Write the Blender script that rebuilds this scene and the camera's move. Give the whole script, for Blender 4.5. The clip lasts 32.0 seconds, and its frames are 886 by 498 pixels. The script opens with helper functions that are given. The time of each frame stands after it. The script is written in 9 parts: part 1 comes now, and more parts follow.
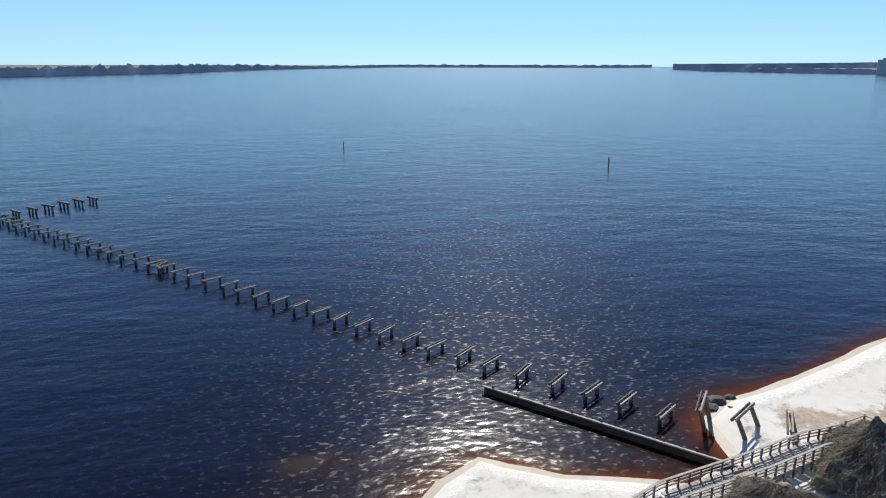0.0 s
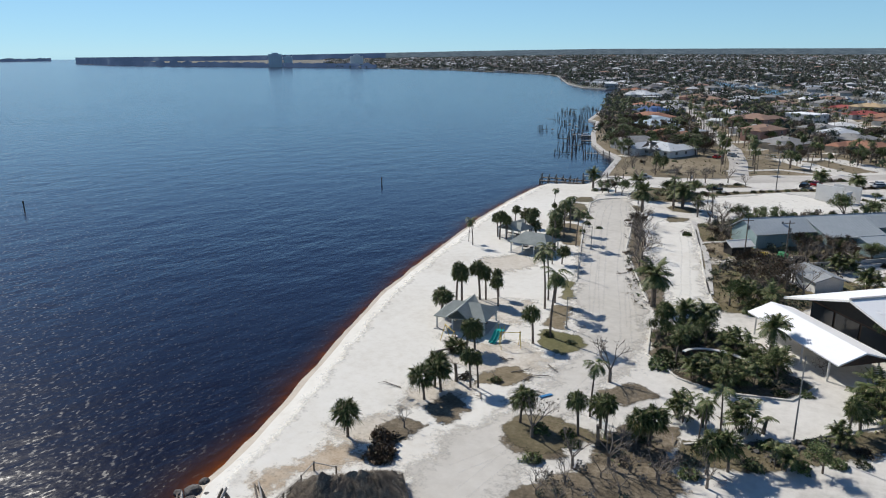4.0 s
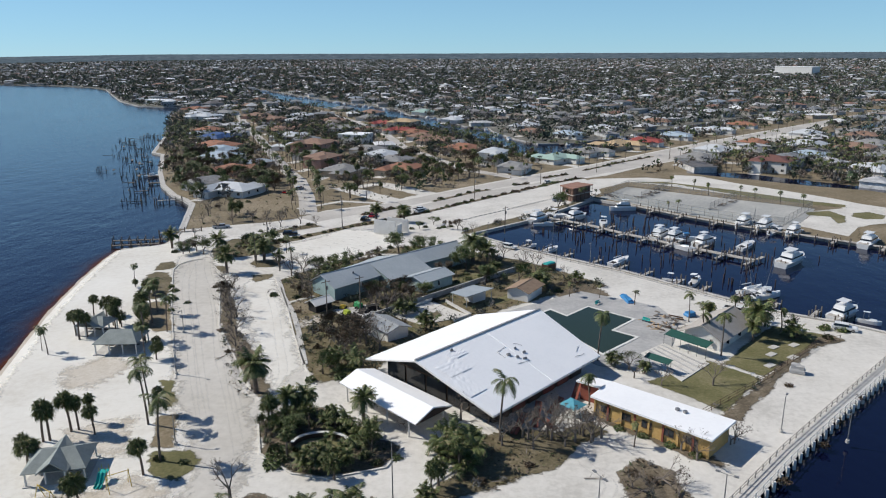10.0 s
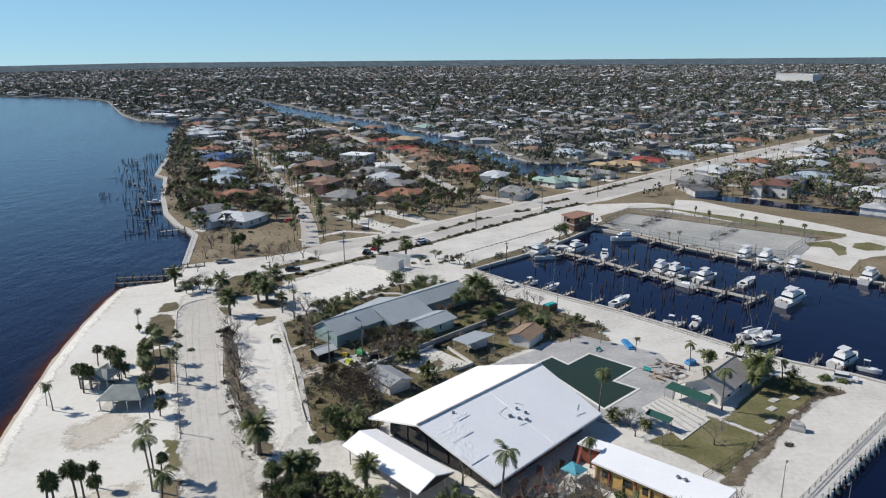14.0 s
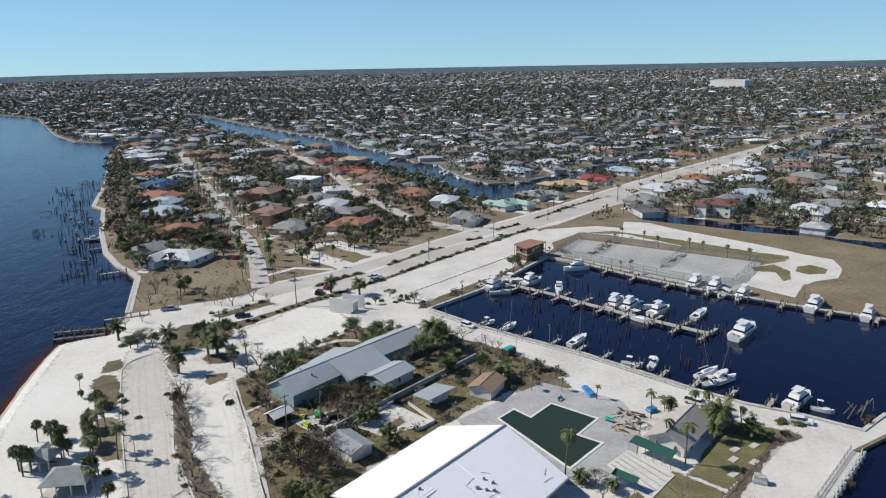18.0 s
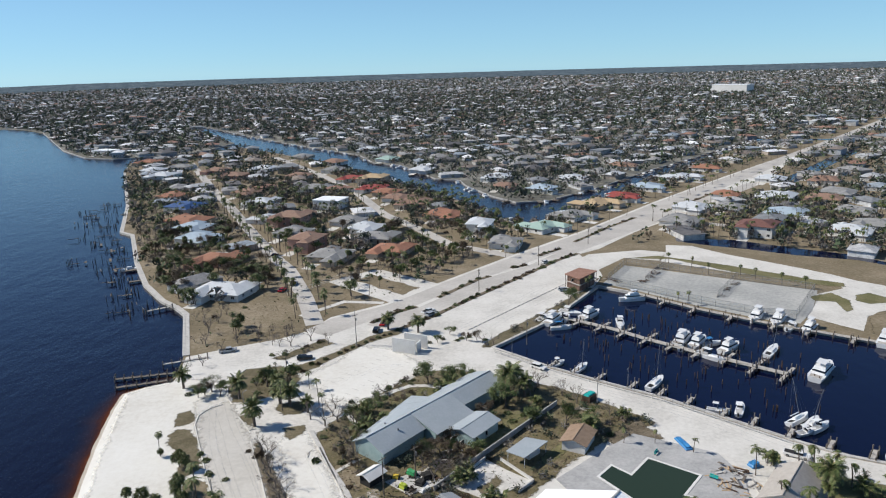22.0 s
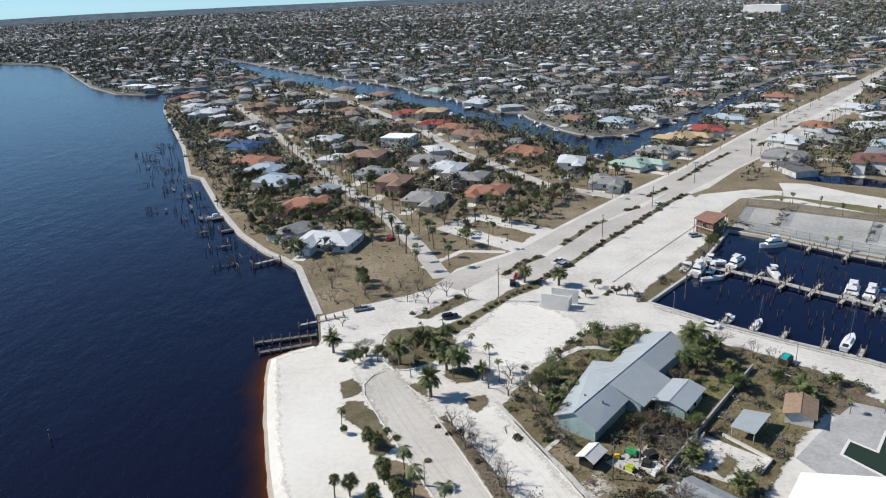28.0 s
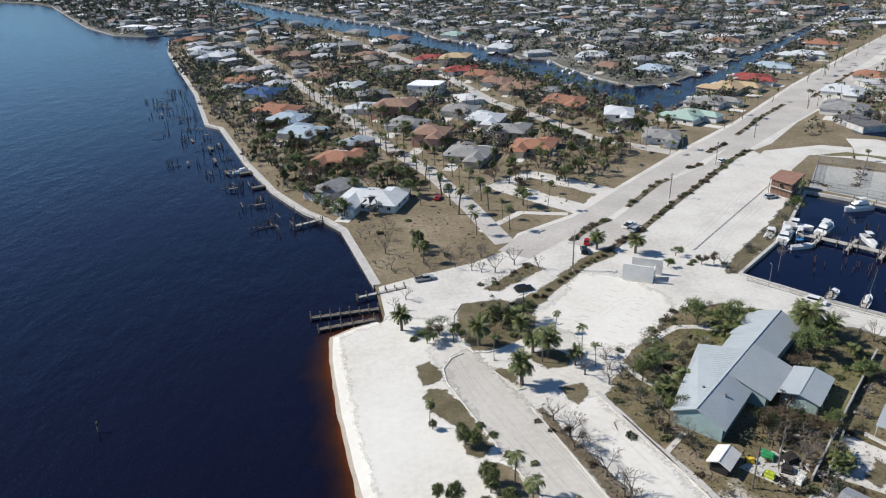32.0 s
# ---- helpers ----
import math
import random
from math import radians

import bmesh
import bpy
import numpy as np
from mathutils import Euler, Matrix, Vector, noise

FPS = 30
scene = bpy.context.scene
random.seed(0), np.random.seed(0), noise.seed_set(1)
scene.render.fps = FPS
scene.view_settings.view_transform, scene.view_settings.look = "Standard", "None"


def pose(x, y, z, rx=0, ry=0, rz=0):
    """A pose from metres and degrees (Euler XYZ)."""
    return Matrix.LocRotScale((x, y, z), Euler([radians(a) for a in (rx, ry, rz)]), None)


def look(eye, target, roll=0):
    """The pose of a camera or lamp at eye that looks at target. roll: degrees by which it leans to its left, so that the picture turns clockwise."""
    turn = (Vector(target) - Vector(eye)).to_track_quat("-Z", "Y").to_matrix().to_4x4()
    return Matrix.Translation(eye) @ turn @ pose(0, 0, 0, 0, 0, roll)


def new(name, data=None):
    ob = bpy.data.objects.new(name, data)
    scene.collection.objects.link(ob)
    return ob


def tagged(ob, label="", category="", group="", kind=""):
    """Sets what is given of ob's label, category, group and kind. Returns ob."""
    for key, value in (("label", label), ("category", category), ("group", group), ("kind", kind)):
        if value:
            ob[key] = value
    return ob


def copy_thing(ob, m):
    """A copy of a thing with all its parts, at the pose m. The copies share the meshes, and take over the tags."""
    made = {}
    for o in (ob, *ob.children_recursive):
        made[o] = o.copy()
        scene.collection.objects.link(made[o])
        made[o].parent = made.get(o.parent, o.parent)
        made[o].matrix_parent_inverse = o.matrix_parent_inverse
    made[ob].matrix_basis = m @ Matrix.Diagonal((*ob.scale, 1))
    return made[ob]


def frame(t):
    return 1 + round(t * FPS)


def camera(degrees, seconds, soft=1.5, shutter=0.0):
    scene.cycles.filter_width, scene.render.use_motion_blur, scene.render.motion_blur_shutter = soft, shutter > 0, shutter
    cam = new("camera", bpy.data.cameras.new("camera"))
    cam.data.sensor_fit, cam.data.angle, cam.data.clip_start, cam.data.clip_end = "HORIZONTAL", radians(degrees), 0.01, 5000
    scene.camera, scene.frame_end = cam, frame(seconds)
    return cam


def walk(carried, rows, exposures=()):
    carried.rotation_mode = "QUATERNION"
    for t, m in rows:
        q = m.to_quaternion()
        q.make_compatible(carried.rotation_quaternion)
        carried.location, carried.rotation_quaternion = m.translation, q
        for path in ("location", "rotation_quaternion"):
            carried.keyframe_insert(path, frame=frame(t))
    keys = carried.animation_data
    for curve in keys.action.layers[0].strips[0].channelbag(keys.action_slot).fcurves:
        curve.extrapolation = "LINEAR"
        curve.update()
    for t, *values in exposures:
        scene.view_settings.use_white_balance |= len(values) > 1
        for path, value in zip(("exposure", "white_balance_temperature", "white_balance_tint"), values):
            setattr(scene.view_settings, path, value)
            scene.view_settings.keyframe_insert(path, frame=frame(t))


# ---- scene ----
# ---- camera and its way ----
cam = camera(64.08, 32.0, soft=1.1)
FLIGHT = (
    (0, -0.52, 0.27, 29.27, 77.92, -14.82, 0.15),
    (0.5, -0.35, 1.39, 30.45, 71.23, -14.95, -0.04),
    (1, -0.31, 1.74, 31.80, 63.45, -15.04, -0.26),
    (1.5, -0.26, 1.70, 32.97, 56.17, -15.02, -0.25),
    (2, -0.36, 1.75, 34.14, 50.41, -15.14, -0.13),
    (2.5, -0.41, 1.62, 35.46, 46.49, -15.22, -0.12),
    (3, -0.18, 1.47, 36.94, 43.36, -15.27, -0.09),
    (3.5, -0.12, 1.34, 38.39, 38.70, -15.36, -0.03),
    (5.5, 0.22, 0.85, 44.13, 20.58, -15.46, 0.13),
    (6, 0.23, 0.61, 45.68, 16.40, -15.48, 0.10),
    (6.5, 0.35, 0.57, 47.04, 12.84, -15.53, 0.12),
    (7, 0.30, 0.42, 48.18, 9.69, -15.42, 0.07),
    (7.5, 0.30, 0.43, 49.52, 6.86, -15.45, 0.11),
    (8, 0.09, 0.21, 50.75, 3.99, -15.38, -0.01),
    (8.5, 0.13, 0.10, 52.07, 1.25, -15.35, -0.01),
    (9, 0.00, 0.00, 53.30, 0.00, -15.31, -0.07),
    (9.5, -0.06, -0.13, 54.66, 0.04, -15.34, -0.11),
    (10, -0.10, -0.02, 55.83, 0.01, -15.31, -0.17),
    (10.5, -0.05, 0.11, 57.02, 0.05, -15.31, -0.22),
    (11, -0.02, 0.07, 58.15, 0.07, -15.27, -0.27),
    (11.5, -0.02, 0.21, 59.50, 0.10, -15.28, -0.29),
    (12, 0.00, 0.39, 60.65, 0.10, -15.20, -0.34),
    (12.5, -0.02, 0.63, 61.83, 0.11, -15.13, -0.29),
    (13, -0.04, 0.87, 63.07, 0.11, -15.06, -0.31),
    (13.5, 0.03, 1.21, 64.27, 0.16, -15.00, -0.30),
    (14, 0.06, 1.65, 65.67, 0.18, -14.94, -0.42),
    (14.5, 0.35, 2.11, 66.86, -4.01, -14.87, -0.45),
    (16.5, 0.17, 5.01, 71.65, -5.60, -14.67, -0.74),
    (17, -0.28, 5.86, 72.96, -5.07, -14.67, -0.79),
    (17.5, -0.77, 6.67, 74.10, -4.38, -14.59, -0.97),
    (18, -1.72, 7.42, 75.44, -4.19, -14.55, -1.03),
    (18.5, -3.22, 8.38, 76.55, -4.16, -14.52, -1.12),
    (19, -5.26, 9.45, 77.90, -4.19, -14.54, -1.10),
    (19.5, -7.39, 10.37, 79.12, -4.26, -14.51, -1.23),
    (20, -9.92, 11.29, 80.42, -4.29, -14.53, -1.29),
    (20.5, -12.95, 12.33, 81.77, -4.39, -14.53, -1.34),
    (21, -16.03, 13.51, 83.11, -4.48, -14.49, -1.39),
    (21.5, -19.02, 14.74, 84.33, -4.50, -14.38, -1.58),
    (22, -22.29, 15.99, 85.44, -4.56, -14.30, -1.62),
    (22.5, -25.73, 17.28, 86.33, -4.61, -14.20, -1.72),
    (23, -29.27, 18.61, 87.04, -4.66, -14.09, -1.66),
    (23.5, -32.58, 20.15, 87.44, -4.67, -13.60, -1.78),
    (24, -36.03, 21.82, 87.78, -4.70, -12.19, -1.81),
    (24.5, -39.61, 23.32, 87.86, -4.72, -11.54, -1.86),
    (26.5, -52.62, 31.72, 87.24, -4.21, -16.06, -2.44),
    (27, -56.11, 33.93, 87.47, -4.04, -17.43, -2.56),
    (27.5, -59.54, 36.02, 87.62, -3.91, -18.70, -2.57),
    (28, -62.96, 38.15, 87.62, -3.86, -19.90, -2.56),
    (28.5, -66.55, 40.35, 87.42, -3.81, -21.11, -2.46),
    (29, -69.88, 42.75, 87.16, -3.77, -22.27, -2.48),
    (29.5, -72.72, 45.39, 86.87, -3.77, -23.29, -2.49),
    (30, -75.14, 48.13, 86.79, -3.80, -23.85, -2.44),
    (30.5, -77.19, 51.03, 86.73, -3.91, -24.16, -2.40),
    (31, -78.94, 54.07, 86.59, -3.99, -24.13, -2.37),
    (31.5, -80.41, 57.14, 86.30, -4.07, -24.14, -2.34),
    (32, -81.68, 60.12, 85.95, -4.15, -24.19, -2.12),
)


def aim(x, y, z, yaw, pitch, roll):
    a, b = radians(yaw), radians(pitch)
    ahead = Vector((-math.sin(a) * math.cos(b), math.cos(a) * math.cos(b), math.sin(b)))
    eye = Vector((x, y, z))
    return look(eye, eye + ahead, roll)


walk(cam, [(r[0], aim(*r[1:])) for r in FLIGHT], ((0.0, 0.12), (2.0, 0.02), (6.0, -0.10), (14.0, -0.09), (20.0, 0.0), (28.0, 0.12), (32.0, 0.12)))

# ---- sky and sun ----
SUN_EL, SUN_AZ = radians(41), math.atan2(-0.961, 0.276)
world = bpy.data.worlds.new("sky")
scene.world = world
world.use_nodes = True
wn = world.node_tree
sky = wn.nodes.new("ShaderNodeTexSky")
sky.sky_type, sky.sun_disc = "NISHITA", False
sky.sun_elevation, sky.sun_rotation = SUN_EL, SUN_AZ
sky.air_density, sky.dust_density, sky.ozone_density = 0.62, 0.0, 4.3
tint = wn.nodes.new("ShaderNodeMix")
tint.data_type, tint.blend_type = "RGBA", "MULTIPLY"
tint.inputs[0].default_value = 1.0
tint.inputs[7].default_value = (0.82, 0.965, 1.06, 1)
wn.links.new(sky.outputs[0], tint.inputs[6])
veil = wn.nodes.new("ShaderNodeMix")
veil.data_type = "RGBA"
aloft = wn.nodes.new("ShaderNodeTexCoord")
axes = wn.nodes.new("ShaderNodeSeparateXYZ")
wn.links.new(aloft.outputs["Generated"], axes.inputs[0])
thin = wn.nodes.new("ShaderNodeMapRange")
thin.interpolation_type = "SMOOTHSTEP"
for k, v in (("From Min", 0.01), ("From Max", 0.3), ("To Min", 0.6), ("To Max", 0.03)):
    thin.inputs[k].default_value = v
wn.links.new(axes.outputs[2], thin.inputs["Value"])
wn.links.new(thin.outputs[0], veil.inputs[0])
veil.inputs[7].default_value = (3.3, 6.2, 8.0, 1)
wn.links.new(tint.outputs[2], veil.inputs[6])
wn.links.new(veil.outputs[2], wn.nodes["Background"].inputs[0])
wn.nodes["Background"].inputs[1].default_value = 0.104
sun = new("sun", bpy.data.lights.new("sun", "SUN"))
sun.data.energy, sun.data.angle, sun.data.color = 4.8, radians(0.53), (1.0, 0.95, 0.87)
sun.matrix_world = look((math.sin(SUN_AZ) * 100, math.cos(SUN_AZ) * 100, 100 * math.tan(SUN_EL)), (0, 0, 0))

# ---- materials ----
R = random.Random(7)


def nodes(name):
    m = bpy.data.materials.new(name)
    m.use_nodes = True
    t = m.node_tree
    return m, t, t.nodes["Principled BSDF"]


def node(t, kind, **values):
    n = t.nodes.new(kind)
    for k, v in values.items():
        n.inputs[k.replace("_", " ")].default_value = v
    return n


def ramp(t, stops, src, constant=False):
    n = t.nodes.new("ShaderNodeValToRGB")
    if constant:
        n.color_ramp.interpolation = "CONSTANT"
    e = n.color_ramp.elements
    while len(e) < len(stops):
        e.new(0.5)
    for i, (p, c) in enumerate(stops):
        e[i].position, e[i].color = p, (*c, 1)
    t.links.new(src, n.inputs[0])
    return n


def paint(name, a, b, scale=0.5, rough=0.8, metal=0.0, fine=6.0, bump=0.3, c=None, size=0.05, world_space=True):
    """A surface of two or three tones: broad stains at one scale, grain at a finer one, and fine relief."""
    m, t, p = nodes(name)
    co = t.nodes.new("ShaderNodeNewGeometry" if world_space else "ShaderNodeTexCoord")
    src = co.outputs["Position" if world_space else "Object"]
    broad = node(t, "ShaderNodeTexNoise", Scale=scale, Detail=6.0, Roughness=0.6)
    grain = node(t, "ShaderNodeTexNoise", Scale=scale * fine, Detail=4.0, Roughness=0.7)
    t.links.new(src, broad.inputs["Vector"])
    t.links.new(src, grain.inputs["Vector"])
    add = t.nodes.new("ShaderNodeMath")
    add.operation = "MULTIPLY_ADD"
    add.inputs[1].default_value = 0.45
    half = t.nodes.new("ShaderNodeMath")
    half.operation = "MULTIPLY"
    half.inputs[1].default_value = 0.55
    t.links.new(broad.outputs[0], half.inputs[0])
    t.links.new(grain.outputs[0], add.inputs[0])
    t.links.new(half.outputs[0], add.inputs[2])
    stops = [(0.36, a), (0.62, b)] if c is None else [(0.36, a), (0.5, b), (0.66, c)]
    r = ramp(t, stops, add.outputs[0])
    t.links.new(r.outputs[0], p.inputs["Base Color"])
    p.inputs["Roughness"].default_value, p.inputs["Metallic"].default_value = rough, metal
    if bump:
        bp = node(t, "ShaderNodeBump", Strength=bump, Distance=size)
        t.links.new(grain.outputs[0], bp.inputs["Height"])
        t.links.new(bp.outputs[0], p.inputs["Normal"])
    return m


def island_mix(name, stops, rough=0.85, source="island", grain=0.5, vary=0.35):
    """One surface whose colour is drawn by lot for each loose piece, with some grain."""
    m, t, p = nodes(name)
    geo = t.nodes.new("ShaderNodeNewGeometry")
    if source == "island":
        out = geo.outputs["Random Per Island"]
    else:
        out = t.nodes.new("ShaderNodeObjectInfo").outputs["Random"]
    r = ramp(t, stops, out, True)
    nz = node(t, "ShaderNodeTexNoise", Scale=grain, Detail=5.0, Roughness=0.7)
    t.links.new(geo.outputs["Position"], nz.inputs["Vector"])
    hsv = t.nodes.new("ShaderNodeHueSaturation")
    mr = node(t, "ShaderNodeMapRange", From_Min=0.3, From_Max=0.7, To_Min=1 - vary, To_Max=1 + vary)
    t.links.new(nz.outputs[0], mr.inputs["Value"])
    t.links.new(mr.outputs[0], hsv.inputs["Value"])
    t.links.new(r.outputs[0], hsv.inputs["Color"])
    t.links.new(hsv.outputs[0], p.inputs["Base Color"])
    p.inputs["Roughness"].default_value = rough
    return m


def leafy(name, stops, rough=0.6):
    m = island_mix(name, stops, rough, "island", 0.8, 0.3)
    p = m.node_tree.nodes["Principled BSDF"]
    p.inputs["Subsurface Weight"].default_value = 0.0
    p.inputs["Specular IOR Level"].default_value = 0.3
    return m


SAND = paint("beach_sand", (0.60, 0.568, 0.505), (0.69, 0.667, 0.61), 0.05, 0.95, fine=14, bump=0.4, c=(0.745, 0.727, 0.675), size=0.12)
TANSAND = paint("trampled_tan_sand", (0.46, 0.41, 0.335), (0.56, 0.51, 0.435), 0.25, 0.95, fine=8, bump=0.6, c=(0.66, 0.625, 0.565), size=0.12)
DUSTROAD = paint("sand_dusted_road", (0.455, 0.43, 0.385), (0.53, 0.503, 0.455), 0.05, 0.9, fine=14, bump=0.3, c=(0.61, 0.585, 0.535))
WETSAND = paint("wet_sand", (0.36, 0.30, 0.23), (0.47, 0.41, 0.33), 0.2, 0.6, fine=8, bump=0.2)
LOT = paint("sandy_concrete", (0.48, 0.458, 0.415), (0.61, 0.586, 0.538), 0.08, 0.9, fine=11, bump=0.25, c=(0.70, 0.677, 0.628))
ROADTOP = paint("worn_road", (0.39, 0.365, 0.33), (0.465, 0.438, 0.40), 0.06, 0.9, fine=14, bump=0.2, c=(0.57, 0.54, 0.495))
DECK = paint("pool_deck_concrete", (0.29, 0.29, 0.285), (0.39, 0.385, 0.375), 0.12, 0.85, fine=10, bump=0.2, c=(0.49, 0.48, 0.465))
LAWN = paint("dry_lawn", (0.128, 0.104, 0.058), (0.198, 0.158, 0.098), 0.05, 1.0, fine=16, bump=0.8, c=(0.31, 0.255, 0.178), size=0.2)
SOIL_DARK = paint("dark_garden_soil", (0.075, 0.064, 0.032), (0.135, 0.112, 0.062), 0.22, 1.0, fine=9, bump=0.9, c=(0.22, 0.18, 0.12), size=0.2)
GREEN = paint("club_lawn", (0.095, 0.094, 0.034), (0.148, 0.138, 0.058), 0.12, 1.0, fine=14, bump=0.8, c=(0.24, 0.208, 0.12), size=0.15)
GARDEN = paint("trodden_garden_ground", (0.095, 0.08, 0.038), (0.155, 0.128, 0.066), 0.2, 1.0, fine=10, bump=0.9, c=(0.265, 0.215, 0.14), size=0.2)
DIRT = paint("littered_soil", (0.08, 0.063, 0.04), (0.15, 0.12, 0.08), 0.25, 1.0, fine=9, bump=0.9, c=(0.29, 0.24, 0.175), size=0.2)
TOWN = paint("town_ground", (0.075, 0.077, 0.058), (0.14, 0.135, 0.11), 0.02, 1.0, fine=12, bump=0.2, c=(0.34, 0.325, 0.295))
CONCRETE = paint("grey_concrete", (0.36, 0.35, 0.33), (0.50, 0.48, 0.45), 0.4, 0.9, fine=9, c=(0.58, 0.56, 0.52))
WALLWHITE = paint("white_stucco", (0.60, 0.59, 0.56), (0.72, 0.71, 0.68), 0.4, 0.85, fine=10, bump=0.2)
ROOFWHITE = paint("white_membrane", (0.86, 0.865, 0.87), (0.90, 0.905, 0.91), 0.12, 0.55, fine=12, bump=0.12, c=(0.93, 0.93, 0.93))
ROOFGREY = paint("pale_blue_grey_metal", (0.335, 0.375, 0.395), (0.41, 0.445, 0.465), 0.18, 0.5, metal=0.0, fine=10, bump=0.15)
SHINGLE = paint("grey_shingle", (0.22, 0.235, 0.25), (0.32, 0.34, 0.355), 0.8, 0.9, fine=8, bump=0.6)
TEAL = paint("pale_teal_siding", (0.27, 0.38, 0.38), (0.35, 0.46, 0.46), 0.7, 0.8, fine=8)
YELLOW = paint("mustard_stucco", (0.46, 0.29, 0.10), (0.58, 0.39, 0.15), 0.5, 0.85, fine=8)
BROWNWOOD = paint("dark_brown_wood", (0.05, 0.03, 0.02), (0.11, 0.065, 0.04), 0.9, 0.85, fine=8)
REDWOOD = paint("red_brown_panel", (0.20, 0.055, 0.035), (0.28, 0.085, 0.055), 0.6, 0.8, fine=8)
OLDWOOD = paint("weathered_timber", (0.06, 0.05, 0.04), (0.15, 0.125, 0.10), 1.2, 0.9, fine=8, c=(0.26, 0.225, 0.19))
PLANK = paint("sun_bleached_plank", (0.27, 0.25, 0.22), (0.42, 0.39, 0.35), 0.9, 0.9, fine=8, c=(0.52, 0.49, 0.45))
DARK = paint("dark_void", (0.012, 0.012, 0.012), (0.03, 0.028, 0.026), 1.0, 0.9, fine=5, bump=0)
THATCH = paint("dried_palm_thatch", (0.07, 0.056, 0.044), (0.155, 0.127, 0.1), 0.8, 1.0, fine=11, bump=1.0, c=(0.33, 0.28, 0.21), size=0.15)
BARK = paint("palm_trunk_bark", (0.09, 0.07, 0.055), (0.20, 0.165, 0.135), 1.5, 0.95, fine=7, bump=0.7)
ROCK = paint("dark_rock", (0.05, 0.048, 0.046), (0.14, 0.13, 0.12), 1.4, 0.9, fine=6, bump=0.8)
GREENCLOTH = paint("green_awning", (0.01, 0.062, 0.048), (0.016, 0.088, 0.066), 0.8, 0.7, fine=6)
TURQ = paint("turquoise_plastic", (0.01, 0.33, 0.30), (0.02, 0.42, 0.38), 0.8, 0.35, fine=6, bump=0)
BLUEPL = paint("blue_tarp", (0.02, 0.15, 0.38), (0.05, 0.25, 0.50), 0.8, 0.5, fine=6)
STEEL = paint("galvanised_steel", (0.22, 0.22, 0.22), (0.34, 0.34, 0.34), 1.0, 0.5, metal=0.6, fine=6, bump=0.1)
GELCOAT = paint("white_gelcoat", (0.70, 0.70, 0.69), (0.80, 0.80, 0.79), 0.6, 0.25, fine=6, bump=0.05)
CABINGLASS = paint("tinted_cabin_glass", (0.01, 0.012, 0.016), (0.02, 0.024, 0.03), 0.6, 0.08, fine=4, bump=0)
YELLOWPL = paint("yellow_paint", (0.55, 0.36, 0.02), (0.62, 0.44, 0.05), 0.8, 0.5, fine=6, bump=0)
RUBBER = paint("black_rubber", (0.01, 0.01, 0.01), (0.025, 0.025, 0.025), 2.0, 0.85, fine=5, bump=0)
HEDGE = leafy("hedge_leaf", [(0, (0.05, 0.074, 0.024)), (0.4, (0.088, 0.108, 0.038)), (0.75, (0.135, 0.13, 0.058))])
PALMLEAF = leafy("palm_frond", [(0, (0.058, 0.082, 0.026)), (0.35, (0.098, 0.122, 0.04)), (0.7, (0.15, 0.165, 0.058)), (0.9, (0.25, 0.21, 0.11))])
BROADLEAF = leafy("broad_leaf", [(0, (0.05, 0.08, 0.022)), (0.4, (0.09, 0.128, 0.036)), (0.7, (0.14, 0.165, 0.055)), (0.92, (0.20, 0.165, 0.08))])
DEADLEAF = leafy("browned_leaf", [(0, (0.075, 0.05, 0.03)), (0.4, (0.115, 0.078, 0.048)), (0.75, (0.06, 0.055, 0.032))])
TWIG = paint("bare_twig", (0.14, 0.118, 0.098), (0.23, 0.195, 0.165), 1.5, 0.95, fine=6, bump=0.2)
CROWNS = tuple(leafy("crown_" + n, [(0, tuple(v * 0.7 for v in c)), (0.35, c), (0.75, tuple(v * 1.35 for v in c))], 0.85)
               for n, c in (("dark", (0.062, 0.078, 0.056)), ("olive", (0.10, 0.11, 0.08)), ("grey", (0.17, 0.162, 0.148)), ("tan", (0.19, 0.155, 0.125)), ("fresh", (0.09, 0.12, 0.066))))
SILT = paint("silted_court", (0.27, 0.275, 0.265), (0.37, 0.37, 0.35), 0.05, 0.95, fine=16, bump=0.2, c=(0.50, 0.49, 0.46))
FARROOF = island_mix("far_roofs", [(0, (0.20, 0.21, 0.22)), (0.2, (0.27, 0.265, 0.26)), (0.36, (0.13, 0.125, 0.125)), (0.46, (0.42, 0.425, 0.43)), (0.58, (0.22, 0.18, 0.15)), (0.68, (0.55, 0.555, 0.56)), (0.78, (0.28, 0.16, 0.115)), (0.84, (0.28, 0.32, 0.36)), (0.92, (0.74, 0.745, 0.75))], 0.8)
FARWALL = island_mix("far_walls", [(0, (0.38, 0.37, 0.355)), (0.3, (0.50, 0.49, 0.475)), (0.55, (0.36, 0.31, 0.26)), (0.75, (0.44, 0.455, 0.47)), (0.9, (0.68, 0.675, 0.665))], 0.9)


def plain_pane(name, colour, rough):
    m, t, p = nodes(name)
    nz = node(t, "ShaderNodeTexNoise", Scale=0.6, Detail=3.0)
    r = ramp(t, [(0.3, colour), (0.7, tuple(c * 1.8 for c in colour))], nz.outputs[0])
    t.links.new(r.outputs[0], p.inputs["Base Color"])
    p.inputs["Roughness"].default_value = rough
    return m


